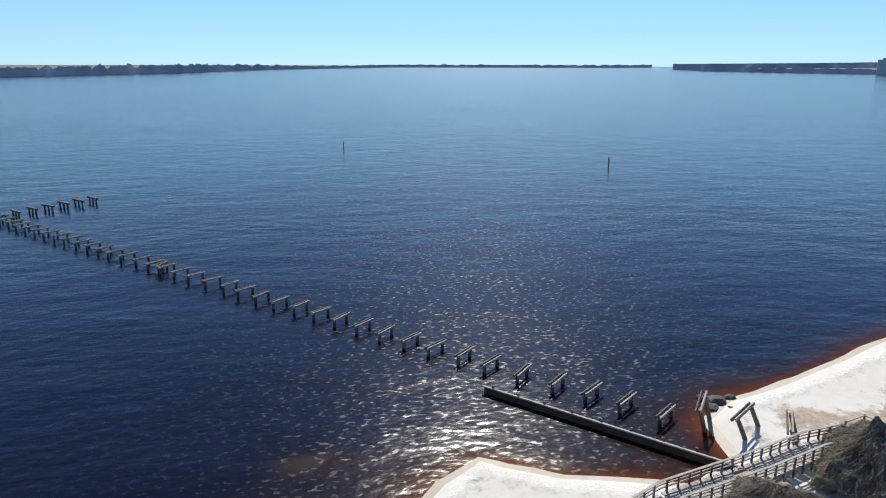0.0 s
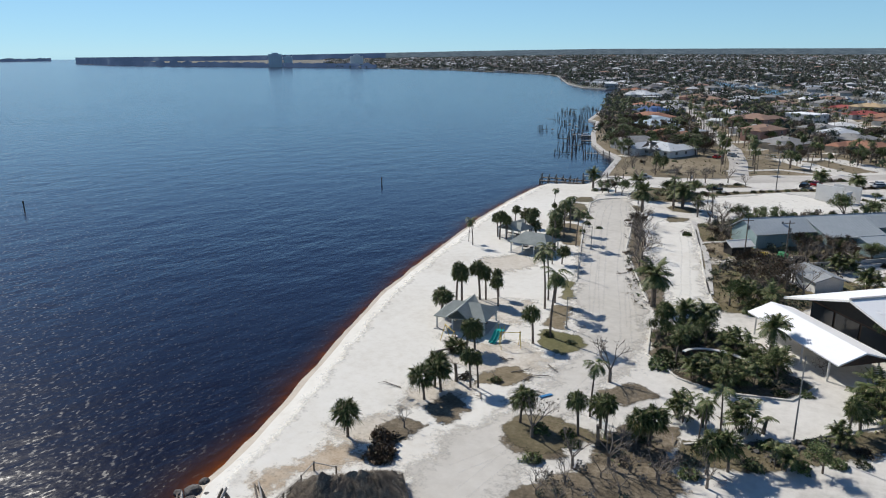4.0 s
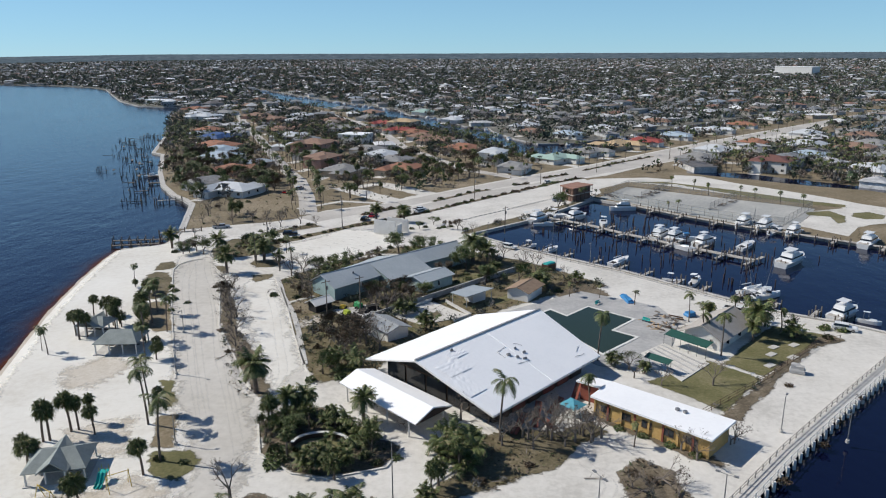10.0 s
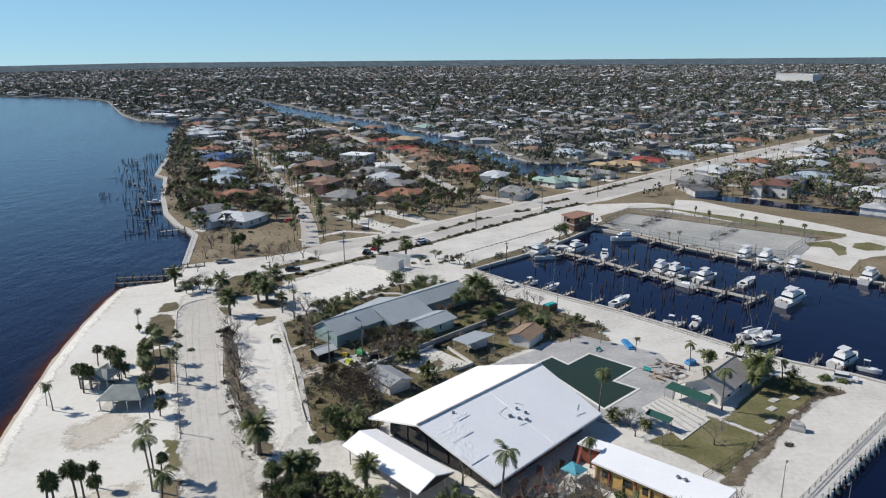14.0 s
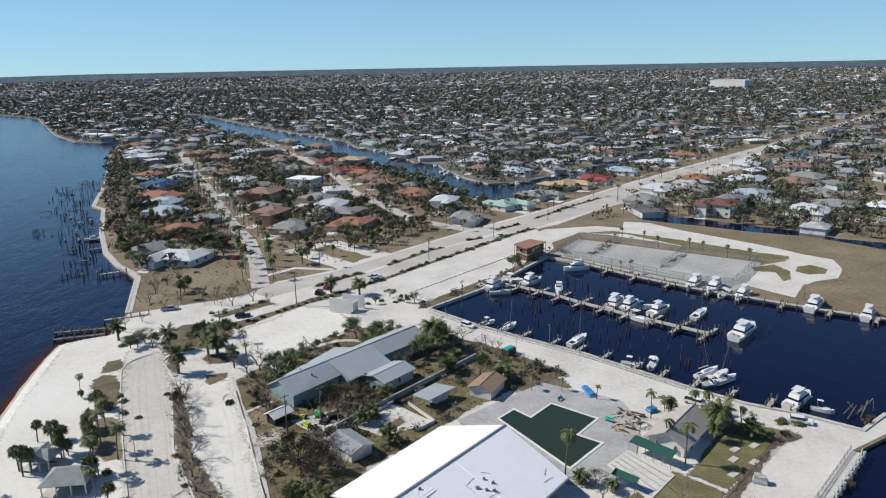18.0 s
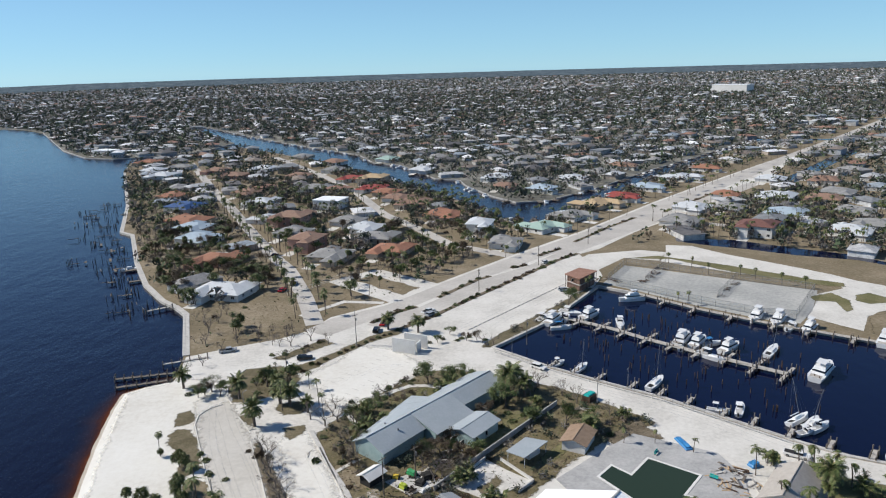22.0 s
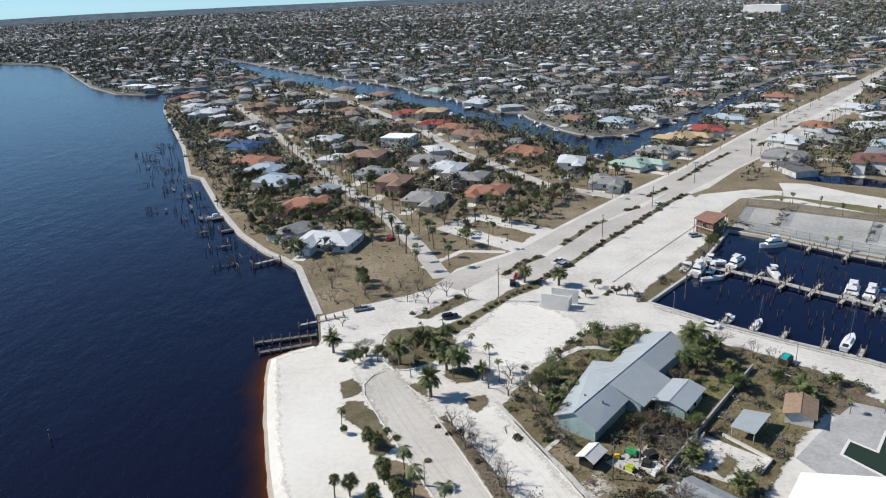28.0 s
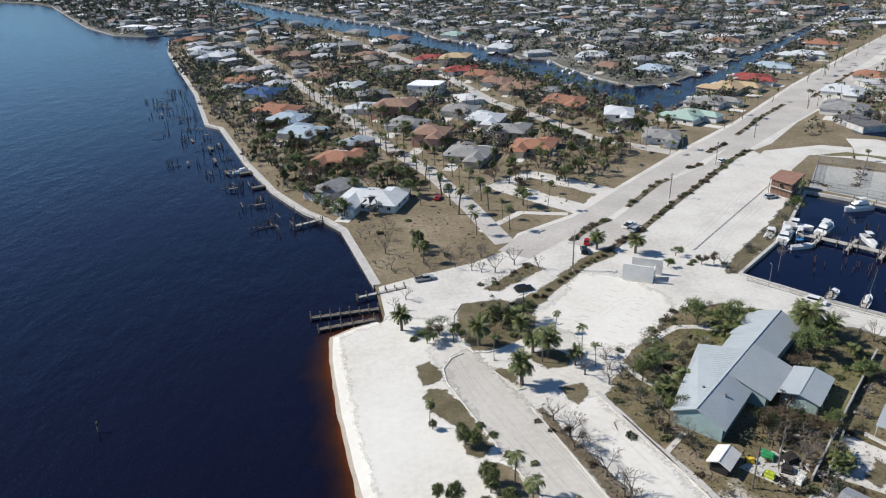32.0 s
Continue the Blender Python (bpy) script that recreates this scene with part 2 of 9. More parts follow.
def see_through(name, colour, cover):
    """Wire mesh too fine to draw: part thread, part gap."""
    m, t, p = nodes(name)
    nz = node(t, "ShaderNodeTexNoise", Scale=0.7, Detail=3.0)
    r = ramp(t, [(0.3, colour), (0.7, tuple(c * 1.4 for c in colour))], nz.outputs[0])
    t.links.new(r.outputs[0], p.inputs["Base Color"])
    clear = t.nodes.new("ShaderNodeBsdfTransparent")
    mx = t.nodes.new("ShaderNodeMixShader")
    mx.inputs[0].default_value = cover
    t.links.new(clear.outputs[0], mx.inputs[1])
    t.links.new(p.outputs[0], mx.inputs[2])
    t.links.new(mx.outputs[0], t.nodes["Material Output"].inputs[0])
    return m


CHAINLINK = see_through("chain_link", (0.20, 0.21, 0.20), 0.22)
WINDSCREEN = see_through("torn_windscreen", (0.24, 0.26, 0.25), 0.34)
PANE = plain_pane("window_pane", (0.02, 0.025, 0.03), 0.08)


def water(name, deep, shallow, roughness, wave, depth=True):
    """Dark tannin water: glossy, with wind ripples at three sizes; where it is shallow the bottom shows through it, stained brown."""
    m, t, p = nodes(name)
    geo = t.nodes.new("ShaderNodeNewGeometry")
    mapping = t.nodes.new("ShaderNodeMapping")
    mapping.inputs["Rotation"].default_value = (0, 0, radians(25))
    mapping.inputs["Scale"].default_value = (1.0, 0.6, 1.0)
    t.links.new(geo.outputs["Position"], mapping.inputs["Vector"])
    total = None
    for sc, amp in ((0.12, 0.34), (0.5, 0.15), (1.5, 0.05)):
        nz = node(t, "ShaderNodeTexNoise", Scale=sc, Detail=2.0, Roughness=0.5)
        t.links.new(mapping.outputs[0], nz.inputs["Vector"])
        k = t.nodes.new("ShaderNodeMath")
        k.operation = "MULTIPLY_ADD"
        k.inputs[1].default_value = amp
        t.links.new(nz.outputs[0], k.inputs[0])
        if total is not None:
            t.links.new(total, k.inputs[2])
        else:
            k.inputs[2].default_value = 0
        total = k.outputs[0]
    gust = node(t, "ShaderNodeTexNoise", Scale=0.018, Detail=3.0)
    t.links.new(mapping.outputs[0], gust.inputs["Vector"])
    gm = node(t, "ShaderNodeMapRange", From_Min=0.35, From_Max=0.65, To_Min=wave * 0.65, To_Max=wave * 1.2)
    t.links.new(gust.outputs[0], gm.inputs["Value"])
    bp = node(t, "ShaderNodeBump", Strength=1.0)
    t.links.new(gm.outputs[0], bp.inputs["Distance"])
    t.links.new(total, bp.inputs["Height"])
    t.links.new(bp.outputs[0], p.inputs["Normal"])
    big = node(t, "ShaderNodeTexNoise", Scale=0.006, Detail=3.0)
    t.links.new(mapping.outputs[0], big.inputs["Vector"])
    tone = ramp(t, [(0.35, deep), (0.65, tuple(c * 1.25 for c in deep))], big.outputs[0])
    # small cat's-paws of finer ripples, rougher than the water between them
    paw = node(t, "ShaderNodeTexNoise", Scale=2.3, Detail=1.0, Roughness=0.5)
    t.links.new(mapping.outputs[0], paw.inputs["Vector"])
    pr = node(t, "ShaderNodeMapRange", From_Min=0.575, From_Max=0.69, To_Min=roughness, To_Max=roughness + 0.16 * min(1.0, wave))
    t.links.new(paw.outputs[0], pr.inputs["Value"])
    t.links.new(pr.outputs[0], p.inputs["Roughness"])
    p.inputs["IOR"].default_value = 1.333
    if not depth:
        t.links.new(tone.outputs[0], p.inputs["Base Color"])
        return m
    at = t.nodes.new("ShaderNodeAttribute")
    at.attribute_name = "depth"
    wob = node(t, "ShaderNodeTexNoise", Scale=0.07, Detail=4.0)
    t.links.new(geo.outputs["Position"], wob.inputs["Vector"])
    mr = node(t, "ShaderNodeMapRange", From_Min=0.3, From_Max=0.7, To_Min=0.6, To_Max=1.5)
    t.links.new(wob.outputs[0], mr.inputs["Value"])
    dm = t.nodes.new("ShaderNodeMath")
    dm.operation = "MULTIPLY"
    t.links.new(at.outputs["Fac"], dm.inputs[0])
    t.links.new(mr.outputs[0], dm.inputs[1])
    mix = t.nodes.new("ShaderNodeMix")
    mix.data_type = "RGBA"
    body = ramp(t, [(0.0, shallow), (0.4, tuple(c * 0.55 for c in shallow)), (0.95, (0, 0, 0))], dm.outputs[0])
    fac = ramp(t, [(0.25, (0, 0, 0)), (0.95, (1, 1, 1))], dm.outputs[0])
    t.links.new(fac.outputs[0], mix.inputs[0])
    t.links.new(body.outputs[0], mix.inputs[6])
    t.links.new(tone.outputs[0], mix.inputs[7])
    t.links.new(mix.outputs[2], p.inputs["Base Color"])
    clear = t.nodes.new("ShaderNodeBsdfTransparent")
    clear.inputs[0].default_value = (0.56, 0.31, 0.16, 1)
    cover = ramp(t, [(0.0, (0.04, 0.04, 0.04)), (0.12, (0.45, 0.45, 0.45)), (0.3, (0.86, 0.86, 0.86)), (0.55, (1, 1, 1))], dm.outputs[0])
    mx = t.nodes.new("ShaderNodeMixShader")
    t.links.new(cover.outputs[0], mx.inputs[0])
    t.links.new(clear.outputs[0], mx.inputs[1])
    t.links.new(p.outputs[0], mx.inputs[2])
    t.links.new(mx.outputs[0], t.nodes["Material Output"].inputs[0])
    return m


RIVER = water("river_water", (0.0030, 0.0028, 0.0110), (0.048, 0.019, 0.011), 0.15, 0.85)
BASIN = water("basin_water", (0.0026, 0.0046, 0.021), (0, 0, 0), 0.07, 0.3, False)
POOLWATER = water("stagnant_pool_water", (0.026, 0.042, 0.026), (0, 0, 0), 0.10, 0.05, False)


# ---- mesh helpers ----
class Mesh:
    """Vertices and faces gathered before they become one mesh."""

    def __init__(self):
        self.v, self.f, self.k = [], [], []

    def add(self, verts, faces, slot=0):
        n = len(self.v)
        self.v += [tuple(p) for p in verts]
        self.f += [tuple(i + n for i in f) for f in faces]
        self.k += [slot] * len(faces)
        return self

    def box(self, x, y, z, sx, sy, sz, rz=0.0, slot=0, taper=1.0):
        """A box whose base centre is at x, y, z."""
        c, s = math.cos(radians(rz)), math.sin(radians(rz))
        out = []
        for k, h in ((1.0, 0), (taper, sz)):
            for a, b in ((-1, -1), (1, -1), (1, 1), (-1, 1)):
                px, py = a * sx / 2 * k, b * sy / 2 * k
                out.append((x + px * c - py * s, y + px * s + py * c, z + h))
        return self.add(out, [(3, 2, 1, 0), (4, 5, 6, 7), (0, 1, 5, 4), (1, 2, 6, 5), (2, 3, 7, 6), (3, 0, 4, 7)], slot)

    def tube(self, a, b, r0, r1, n=6, slot=0, cap=True):
        a, b = Vector(a), Vector(b)
        d = (b - a).normalized()
        u = d.orthogonal().normalized()
        w = d.cross(u)
        out = []
        for p, r in ((a, r0), (b, r1)):
            for i in range(n):
                t = 2 * math.pi * i / n
                out.append(p + u * (r * math.cos(t)) + w * (r * math.sin(t)))
        faces = [(i, (i + 1) % n, n + (i + 1) % n, n + i) for i in range(n)]
        if cap:
            faces += [tuple(range(n - 1, -1, -1)), tuple(range(n, 2 * n))]
        return self.add(out, faces, slot)

    def prism(self, pts, z0, z1, slot=0, sides=True, bottom=False):
        """A polygon of any shape raised from z0 to z1."""
        from mathutils.geometry import tessellate_polygon
        pts = [(p[0], p[1]) for p in pts]
        area = sum(a[0] * b[1] - b[0] * a[1] for a, b in zip(pts, pts[1:] + pts[:1]))
        if area < 0:
            pts = pts[::-1]
        n = len(pts)
        tris = []
        for t in tessellate_polygon([[Vector((p[0], p[1], 0)) for p in pts]]):
            a, b, c = (pts[i] for i in t)
            up = (b[0] - a[0]) * (c[1] - a[1]) - (b[1] - a[1]) * (c[0] - a[0])
            tris.append(tuple(t) if up > 0 else tuple(t[::-1]))
        verts = [(p[0], p[1], z1) for p in pts]
        faces = list(tris)
        if sides:
            verts += [(p[0], p[1], z0) for p in pts]
            faces += [(n + i, n + (i + 1) % n, (i + 1) % n, i) for i in range(n)]
            if bottom:
                faces += [tuple(n + i for i in t[::-1]) for t in tris]
        return self.add(verts, faces, slot)

    def kerb(self, line, width, z0, z1, slot=0, closed=False):
        """A band of even width along a line."""
        pts = [Vector((p[0], p[1])) for p in line]
        n = len(pts)
        left, right = [], []
        for i, p in enumerate(pts):
            a = pts[i - 1] if i or closed else p
            b = pts[(i + 1) % n] if i < n - 1 or closed else p
            d1 = (p - a).normalized() if (p - a).length else (b - p).normalized()
            d2 = (b - p).normalized() if (b - p).length else d1
            d = (d1 + d2).normalized()
            nn = Vector((-d.y, d.x)) * (width / 2 / max(0.5, d.dot(d1)))
            left.append(p + nn)
            right.append(p - nn)
        verts, faces = [], []
        for l, r in zip(left, right):
            verts += [(*l, z0), (*r, z0), (*r, z1), (*l, z1)]
        for i in range(n if closed else n - 1):
            a, b = 4 * i, 4 * ((i + 1) % n)
            faces += [(a + 3, a + 2, b + 2, b + 3), (a, b, b + 1, a + 1), (a + 1, b + 1, b + 2, a + 2), (b, a, a + 3, b + 3)]
        if not closed:
            e = 4 * (n - 1)
            faces += [(0, 1, 2, 3), (e + 3, e + 2, e + 1, e)]
        return self.add(verts, faces, slot)

    def mesh(self, name, *mats):
        me = bpy.data.meshes.new(name)
        me.from_pydata(self.v, [], self.f)
        for m in mats:
            me.materials.append(m)
        if len(mats) > 1:
            me.polygons.foreach_set("material_index", self.k)
        me.update()
        return me


def part(name, m, material, parent=None, label="", smooth=False):
    data = m if isinstance(m, bpy.types.Mesh) else m.mesh(name, *(material if isinstance(material, tuple) else (material,)))
    if smooth:
        data.polygons.foreach_set("use_smooth", [True] * len(data.polygons))
    ob = new(name, data)
    if parent is not None:
        ob.parent = parent
    return tagged(ob, label)


def thing(name, label, category, x=0, y=0, z=0, rz=0, group="", kind=""):
    ob = new(name)
    ob.empty_display_size = 0.5
    ob.matrix_basis = pose(x, y, z, 0, 0, rz)
    return tagged(ob, label, category, group, kind)


def place(x, y, z=0.0, rz=0.0, s=1.0, sz=None):
    return Matrix.Translation((x, y, z)) @ Matrix.Rotation(radians(rz), 4, "Z") @ Matrix.Diagonal((s, s, sz or s, 1))


def setting(name, m, material, label, category="ground", kind="structure", smooth=False):
    ob = part(name, m, material, None, label, smooth)
    return tagged(ob, "", category, "", kind)


def offset_line(line, far):
    """The line moved to its right by far metres."""
    pts = [Vector(p) for p in line]
    out = []
    for i, p in enumerate(pts):
        d = (pts[min(i + 1, len(pts) - 1)] - pts[max(i - 1, 0)]).normalized()
        out.append((p.x + d.y * far, p.y - d.x * far))
    return out


def finer(line, step):
    out = []
    for a, b in zip(line, line[1:]):
        n = max(1, int(math.dist(a, b) / step))
        out += [(a[0] + (b[0] - a[0]) * i / n, a[1] + (b[1] - a[1]) * i / n) for i in range(n)]
    return out + [line[-1]]


def inside(x, y, poly):
    hit = False
    j = len(poly) - 1
    for i in range(len(poly)):
        (xi, yi), (xj, yj) = poly[i], poly[j]
        if (yi > y) != (yj > y) and x < (xj - xi) * (y - yi) / (yj - yi) + xi:
            hit = not hit
        j = i
    return hit


def inside_np(x, y, poly):
    hit = np.zeros(len(x), bool)
    j = len(poly) - 1
    for i in range(len(poly)):
        (xi, yi), (xj, yj) = poly[i], poly[j]
        if yi != yj:
            hit ^= ((yi > y) != (yj > y)) & (x < (xj - xi) * (y - yi) / (yj - yi) + xi)
        j = i
    return hit


def line_gap(x, y, line):
    """How far points lie from a line, for arrays."""
    best = np.full(len(x), 1e9)
    for (ax, ay), (bx, by) in zip(line, line[1:]):
        dx, dy = bx - ax, by - ay
        t = np.clip(((x - ax) * dx + (y - ay) * dy) / (dx * dx + dy * dy + 1e-9), 0, 1)
        best = np.minimum(best, np.hypot(x - ax - t * dx, y - ay - t * dy))
    return best


# ---- ground, water and far land ----
SHORE = [(-40, -60), (-41, -15), (-40.5, 5.5), (-45.6, 9.6), (-48.2, 13.4), (-44.5, 19), (-43, 24), (-41.5, 28), (-44, 33), (-50, 34),
         (-53, 38), (-55.5, 46), (-59, 55), (-65, 69), (-75, 94), (-83, 123), (-91, 154), (-95, 175), (-98, 196), (-98.5, 206), (-93, 210), (-88, 212.5)]
INLAND = offset_line(SHORE, 4.0)
RIVERWALL = [(-86, 213), (-88, 230), (-98.5, 271), (-105, 281), (-112, 289), (-126, 313), (-142, 351), (-165, 415), (-174, 424), (-199, 509), (-262, 690), (-281, 765)]
CANALNEAR = [(-281, 765), (-258, 790), (-225, 815), (-205, 860), (-197, 898), (-132, 799), (-77, 690), (-26, 603), (-2.8, 540), (24, 486), (41, 424), (53, 392),
             (93, 432), (163, 514), (240, 596), (290, 655), (430, 806), (620, 1000), (1000, 1400), (2000, 2400)]
BASINEDGE = [(200, 150), (149, 192), (130, 205.5), (101, 231), (86, 247), (71, 268), (60, 279), (32, 243), (9, 222), (23, 205), (35, 193), (48, 181), (59, 168), (69, 156),
             (77, 148), (85, 143), (95, 134), (104, 140), (108, 136)]
SOUTHWALL = [(108, 136), (88, 126), (64, 104), (50, 91), (36, 77), (14, 54), (2, 42), (14, -60)]
LAND = INLAND + RIVERWALL + CANALNEAR[1:] + [(2600, 2400), (2600, -300), (700, -300), (320, 40)] + BASINEDGE + SOUTHWALL[1:]
FARBANK = [(-1034, 1569), (-822, 1443), (-746, 1419), (-648, 1337), (-582, 1252), (-415, 928), (-352, 834), (-314, 812), (-276, 823), (-243, 838), (-226, 872), (-212, 948),
           (-255, 1046), (-338, 1229), (-357, 1290), (-345, 1300), (-280, 1180), (-218, 1058), (-162, 955), (-114, 872), (-74, 808), (-48, 764), (-32, 694), (-8, 672), (6, 625), (18, 580), (36, 568), (38, 539), (50, 490), (62, 463), (83, 464),
           (135, 512), (197, 581), (261, 643), (346, 734), (600, 992), (1000, 1408), (2000, 2410), (2000, 2700), (-1034, 2700)]

setting("ground", Mesh().prism(LAND, -4, 0), LAWN, "dry brown lawn ground of the waterfront peninsula")
setting("ground", Mesh().prism(FARBANK, -4, 0), TOWN, "built-up ground beyond the canal")

# beach: from the level sand down under the water
m = Mesh()
fine = finer(SHORE, 2.0)
rows = [(o, z) for o, z in ((8.5, 0.034), (4.7, 0.04), (3.5, 0.0), (2.2, -0.26), (0.6, -0.64), (-0.6, -0.86), (-3, -1.15), (-6, -1.6), (-11, -2.6))]
lines = [offset_line(fine, o) for o, _ in rows]
W = len(fine)
m.add([(x + 0.25 * noise.noise((x * 0.15, y * 0.15, k)), y, z + (0.05 * noise.noise((x * 0.3, y * 0.3, 0)) if k > 2 else 0)) for k, (l, (_, z)) in enumerate(zip(lines, rows)) for x, y in l],
      [(k * W + i, k * W + i + 1, (k + 1) * W + i + 1, (k + 1) * W + i) for k in range(len(rows) - 1) for i in range(W - 1)])
m.k = [0 if i < 4 * (W - 1) else 1 for i in range(len(m.f))]
setting("ground", m, (SAND, WETSAND), "pale sand beach sloping into brown water", smooth=True)

# river: fine cells near the beach, where its depth is told, and a wide sheet beyond
nx, ny, x0, y0, st = 84, 172, -140.0, -70.0, 1.75
gx, gy = np.meshgrid(x0 + st * np.arange(nx), y0 + st * np.arange(ny))
gx, gy = gx.ravel(), gy.ravel()
gap = line_gap(gx, gy, SHORE)
fall = np.interp(gy, [36, 50, 90, 130, 160, 200], [9.0, 7.5, 6.0, 6.5, 8.5, 7.5])
depth = np.clip(gap / fall, 0, 3)
shoal = np.hypot((gx + 50.5) / 3.0, (gy - 0.5) / 5.5)
depth = np.minimum(depth, 0.28 + 0.5 * shoal ** 1.5)
x1, y1 = x0 + st * (nx - 1), y0 + st * (ny - 1)
faces = [(j * nx + i, j * nx + i + 1, (j + 1) * nx + i + 1, (j + 1) * nx + i) for j in range(ny - 1) for i in range(nx - 1)]
m = Mesh().add(np.stack([gx, gy, np.full(len(gx), -0.8)], 1).tolist(), faces)
k = len(m.v)
FARR = 4900.0
for (ax, ay, bx, by) in ((-FARR, -FARR, x0, FARR), (x1, -FARR, FARR, FARR), (x0, -FARR, x1, y0), (x0, y1, x1, FARR)):
    m.add([(ax, ay, -0.8), (bx, ay, -0.8), (bx, by, -0.8), (ax, by, -0.8)], [(0, 1, 2, 3)])
river = setting("water", m, RIVER, "dark blue tannin river water with wind ripples", "water")
att = river.data.attributes.new("depth", "FLOAT", "POINT")
att.data.foreach_set("value", np.r_[depth, np.full(16, 3.0)].astype(np.float32))


def far_sheet(name, az0, az1, inner, top, label):
    """Far land from its shore to the horizon, rising very gently."""
    m = Mesh()
    azs = np.linspace(az0, az1, 70)
    steps = np.linspace(0, 1, 16)
    for a in azs:
        r0 = inner(a)
        for s in steps:
            r = r0 + (4890 - r0) * s
            z = -0.9 + (top(a) + 0.9) * max(0.0, (r - r0) / (4890 - r0)) ** 1.3
            m.v.append((-math.sin(radians(a)) * r, math.cos(radians(a)) * r, z))
    n = len(steps)
    for i in range(len(azs) - 1):
        for j in range(n - 1):
            m.f.append((i * n + j, i * n + j + 1, (i + 1) * n + j + 1, (i + 1) * n + j))
            m.k.append(0)
    return setting(name, m, TOWN, label)


def town_shore(a):
    return float(np.interp(a, [-70, 15, 22, 25.9, 30, 33, 41, 47, 53, 58, 61], [1250, 1250, 1330, 1485, 1680, 1850, 2150, 2300, 2500, 2750, 3400]))


def town_top(a):
    return float(np.interp(a, [-70, 12, 22, 30, 40, 60], [56, 56, 54, 44, 26, 8]))


def west_shore(a):
    return float(np.interp(a, [62, 66, 82, 85, 93.7, 98, 105, 111, 140], [4500, 4100, 4000, 3440, 2500, 2000, 1730, 1540, 1300]))


def west_top(a):
    return float(np.interp(a, [62, 84, 90, 140], [2, 3, 5, 5]))


far_sheet("ground", -70, 60.5, town_shore, town_top, "far built-up plain reaching the horizon")
far_sheet("ground", 62, 140, west_shore, west_top, "wooded land on the far river bank")


# ---- laid surfaces of the club and the streets ----
CLUBSAND = [(p[0] + 0.1, p[1]) for p in INLAND] + [(-85.5, 214), (-87, 229), (-74, 235), (-60, 240), (-51, 246), (-44, 259), (-24, 271.5), (1.6, 298), (35, 332), (80, 374), (147, 445),
            (235, 531), (315, 607), (324, 594), (253, 506), (179, 431), (106, 366), (78, 336), (66, 328), (67.5, 303), (66, 292), (58, 278), (31.5, 244), (8, 222.5), (22.5, 204.4), (34.5, 192.4),
            (47.6, 180.4), (58.6, 167.4), (68.6, 155.4), (76.6, 147.4), (84.6, 142.4), (94.8, 133.4), (103, 138.6), (106.5, 136), (87.6, 126.8), (63.5, 104.6), (49.5, 91.6), (35.5, 77.6), (13.5, 54.6), (1.5, 42), (13, -60)]
setting("pavement", Mesh().prism(CLUBSAND, -0.02, 0.028), LOT, "sand-covered pale concrete lots and streets", "pavement")
BEACHTOP = offset_line(SHORE, 3.0) + [(-84, 213), (-70, 208), (-76, 196), (-73, 184), (-62, 153), (-50, 121), (-41, 97), (-37, 84), (-36, 66), (-33, 50), (-34, 34), (-34, -60)]
BEACHSAND = "level white sand of the upper beach"


def edged(mat, soft, ragged, cover=1.0):
    """The same surface, thinning out over its ragged rim to what lies below it."""
    m = mat.copy()
    m.name = mat.name + "_thinning"
    t = m.node_tree
    at = t.nodes.new("ShaderNodeAttribute")
    at.attribute_name = "rim"
    geo = t.nodes.new("ShaderNodeNewGeometry")
    total = at.outputs["Fac"]
    for sc, amp in ((0.16, 1.0), (0.9, 0.55), (4.0, 0.3)):
        nz = node(t, "ShaderNodeTexNoise", Scale=sc, Detail=4.0, Roughness=0.6)
        t.links.new(geo.outputs["Position"], nz.inputs["Vector"])
        mr = node(t, "ShaderNodeMapRange", From_Min=0.3, From_Max=0.7, To_Min=-ragged * amp, To_Max=ragged * amp)
        t.links.new(nz.outputs[0], mr.inputs["Value"])
        add = t.nodes.new("ShaderNodeMath")
        t.links.new(total, add.inputs[0])
        t.links.new(mr.outputs[0], add.inputs[1])
        total = add.outputs[0]
    fac = node(t, "ShaderNodeMapRange", From_Min=-soft, From_Max=soft, To_Min=0.0, To_Max=cover)
    fac.interpolation_type = "SMOOTHSTEP"
    t.links.new(total, fac.inputs["Value"])
    clear = t.nodes.new("ShaderNodeBsdfTransparent")
    mx = t.nodes.new("ShaderNodeMixShader")
    t.links.new(fac.outputs[0], mx.inputs[0])
    t.links.new(clear.outputs[0], mx.inputs[1])
    t.links.new(t.nodes["Principled BSDF"].outputs[0], mx.inputs[2])
    t.links.new(mx.outputs[0], t.nodes["Material Output"].inputs[0])
    return m


THINNED = {}


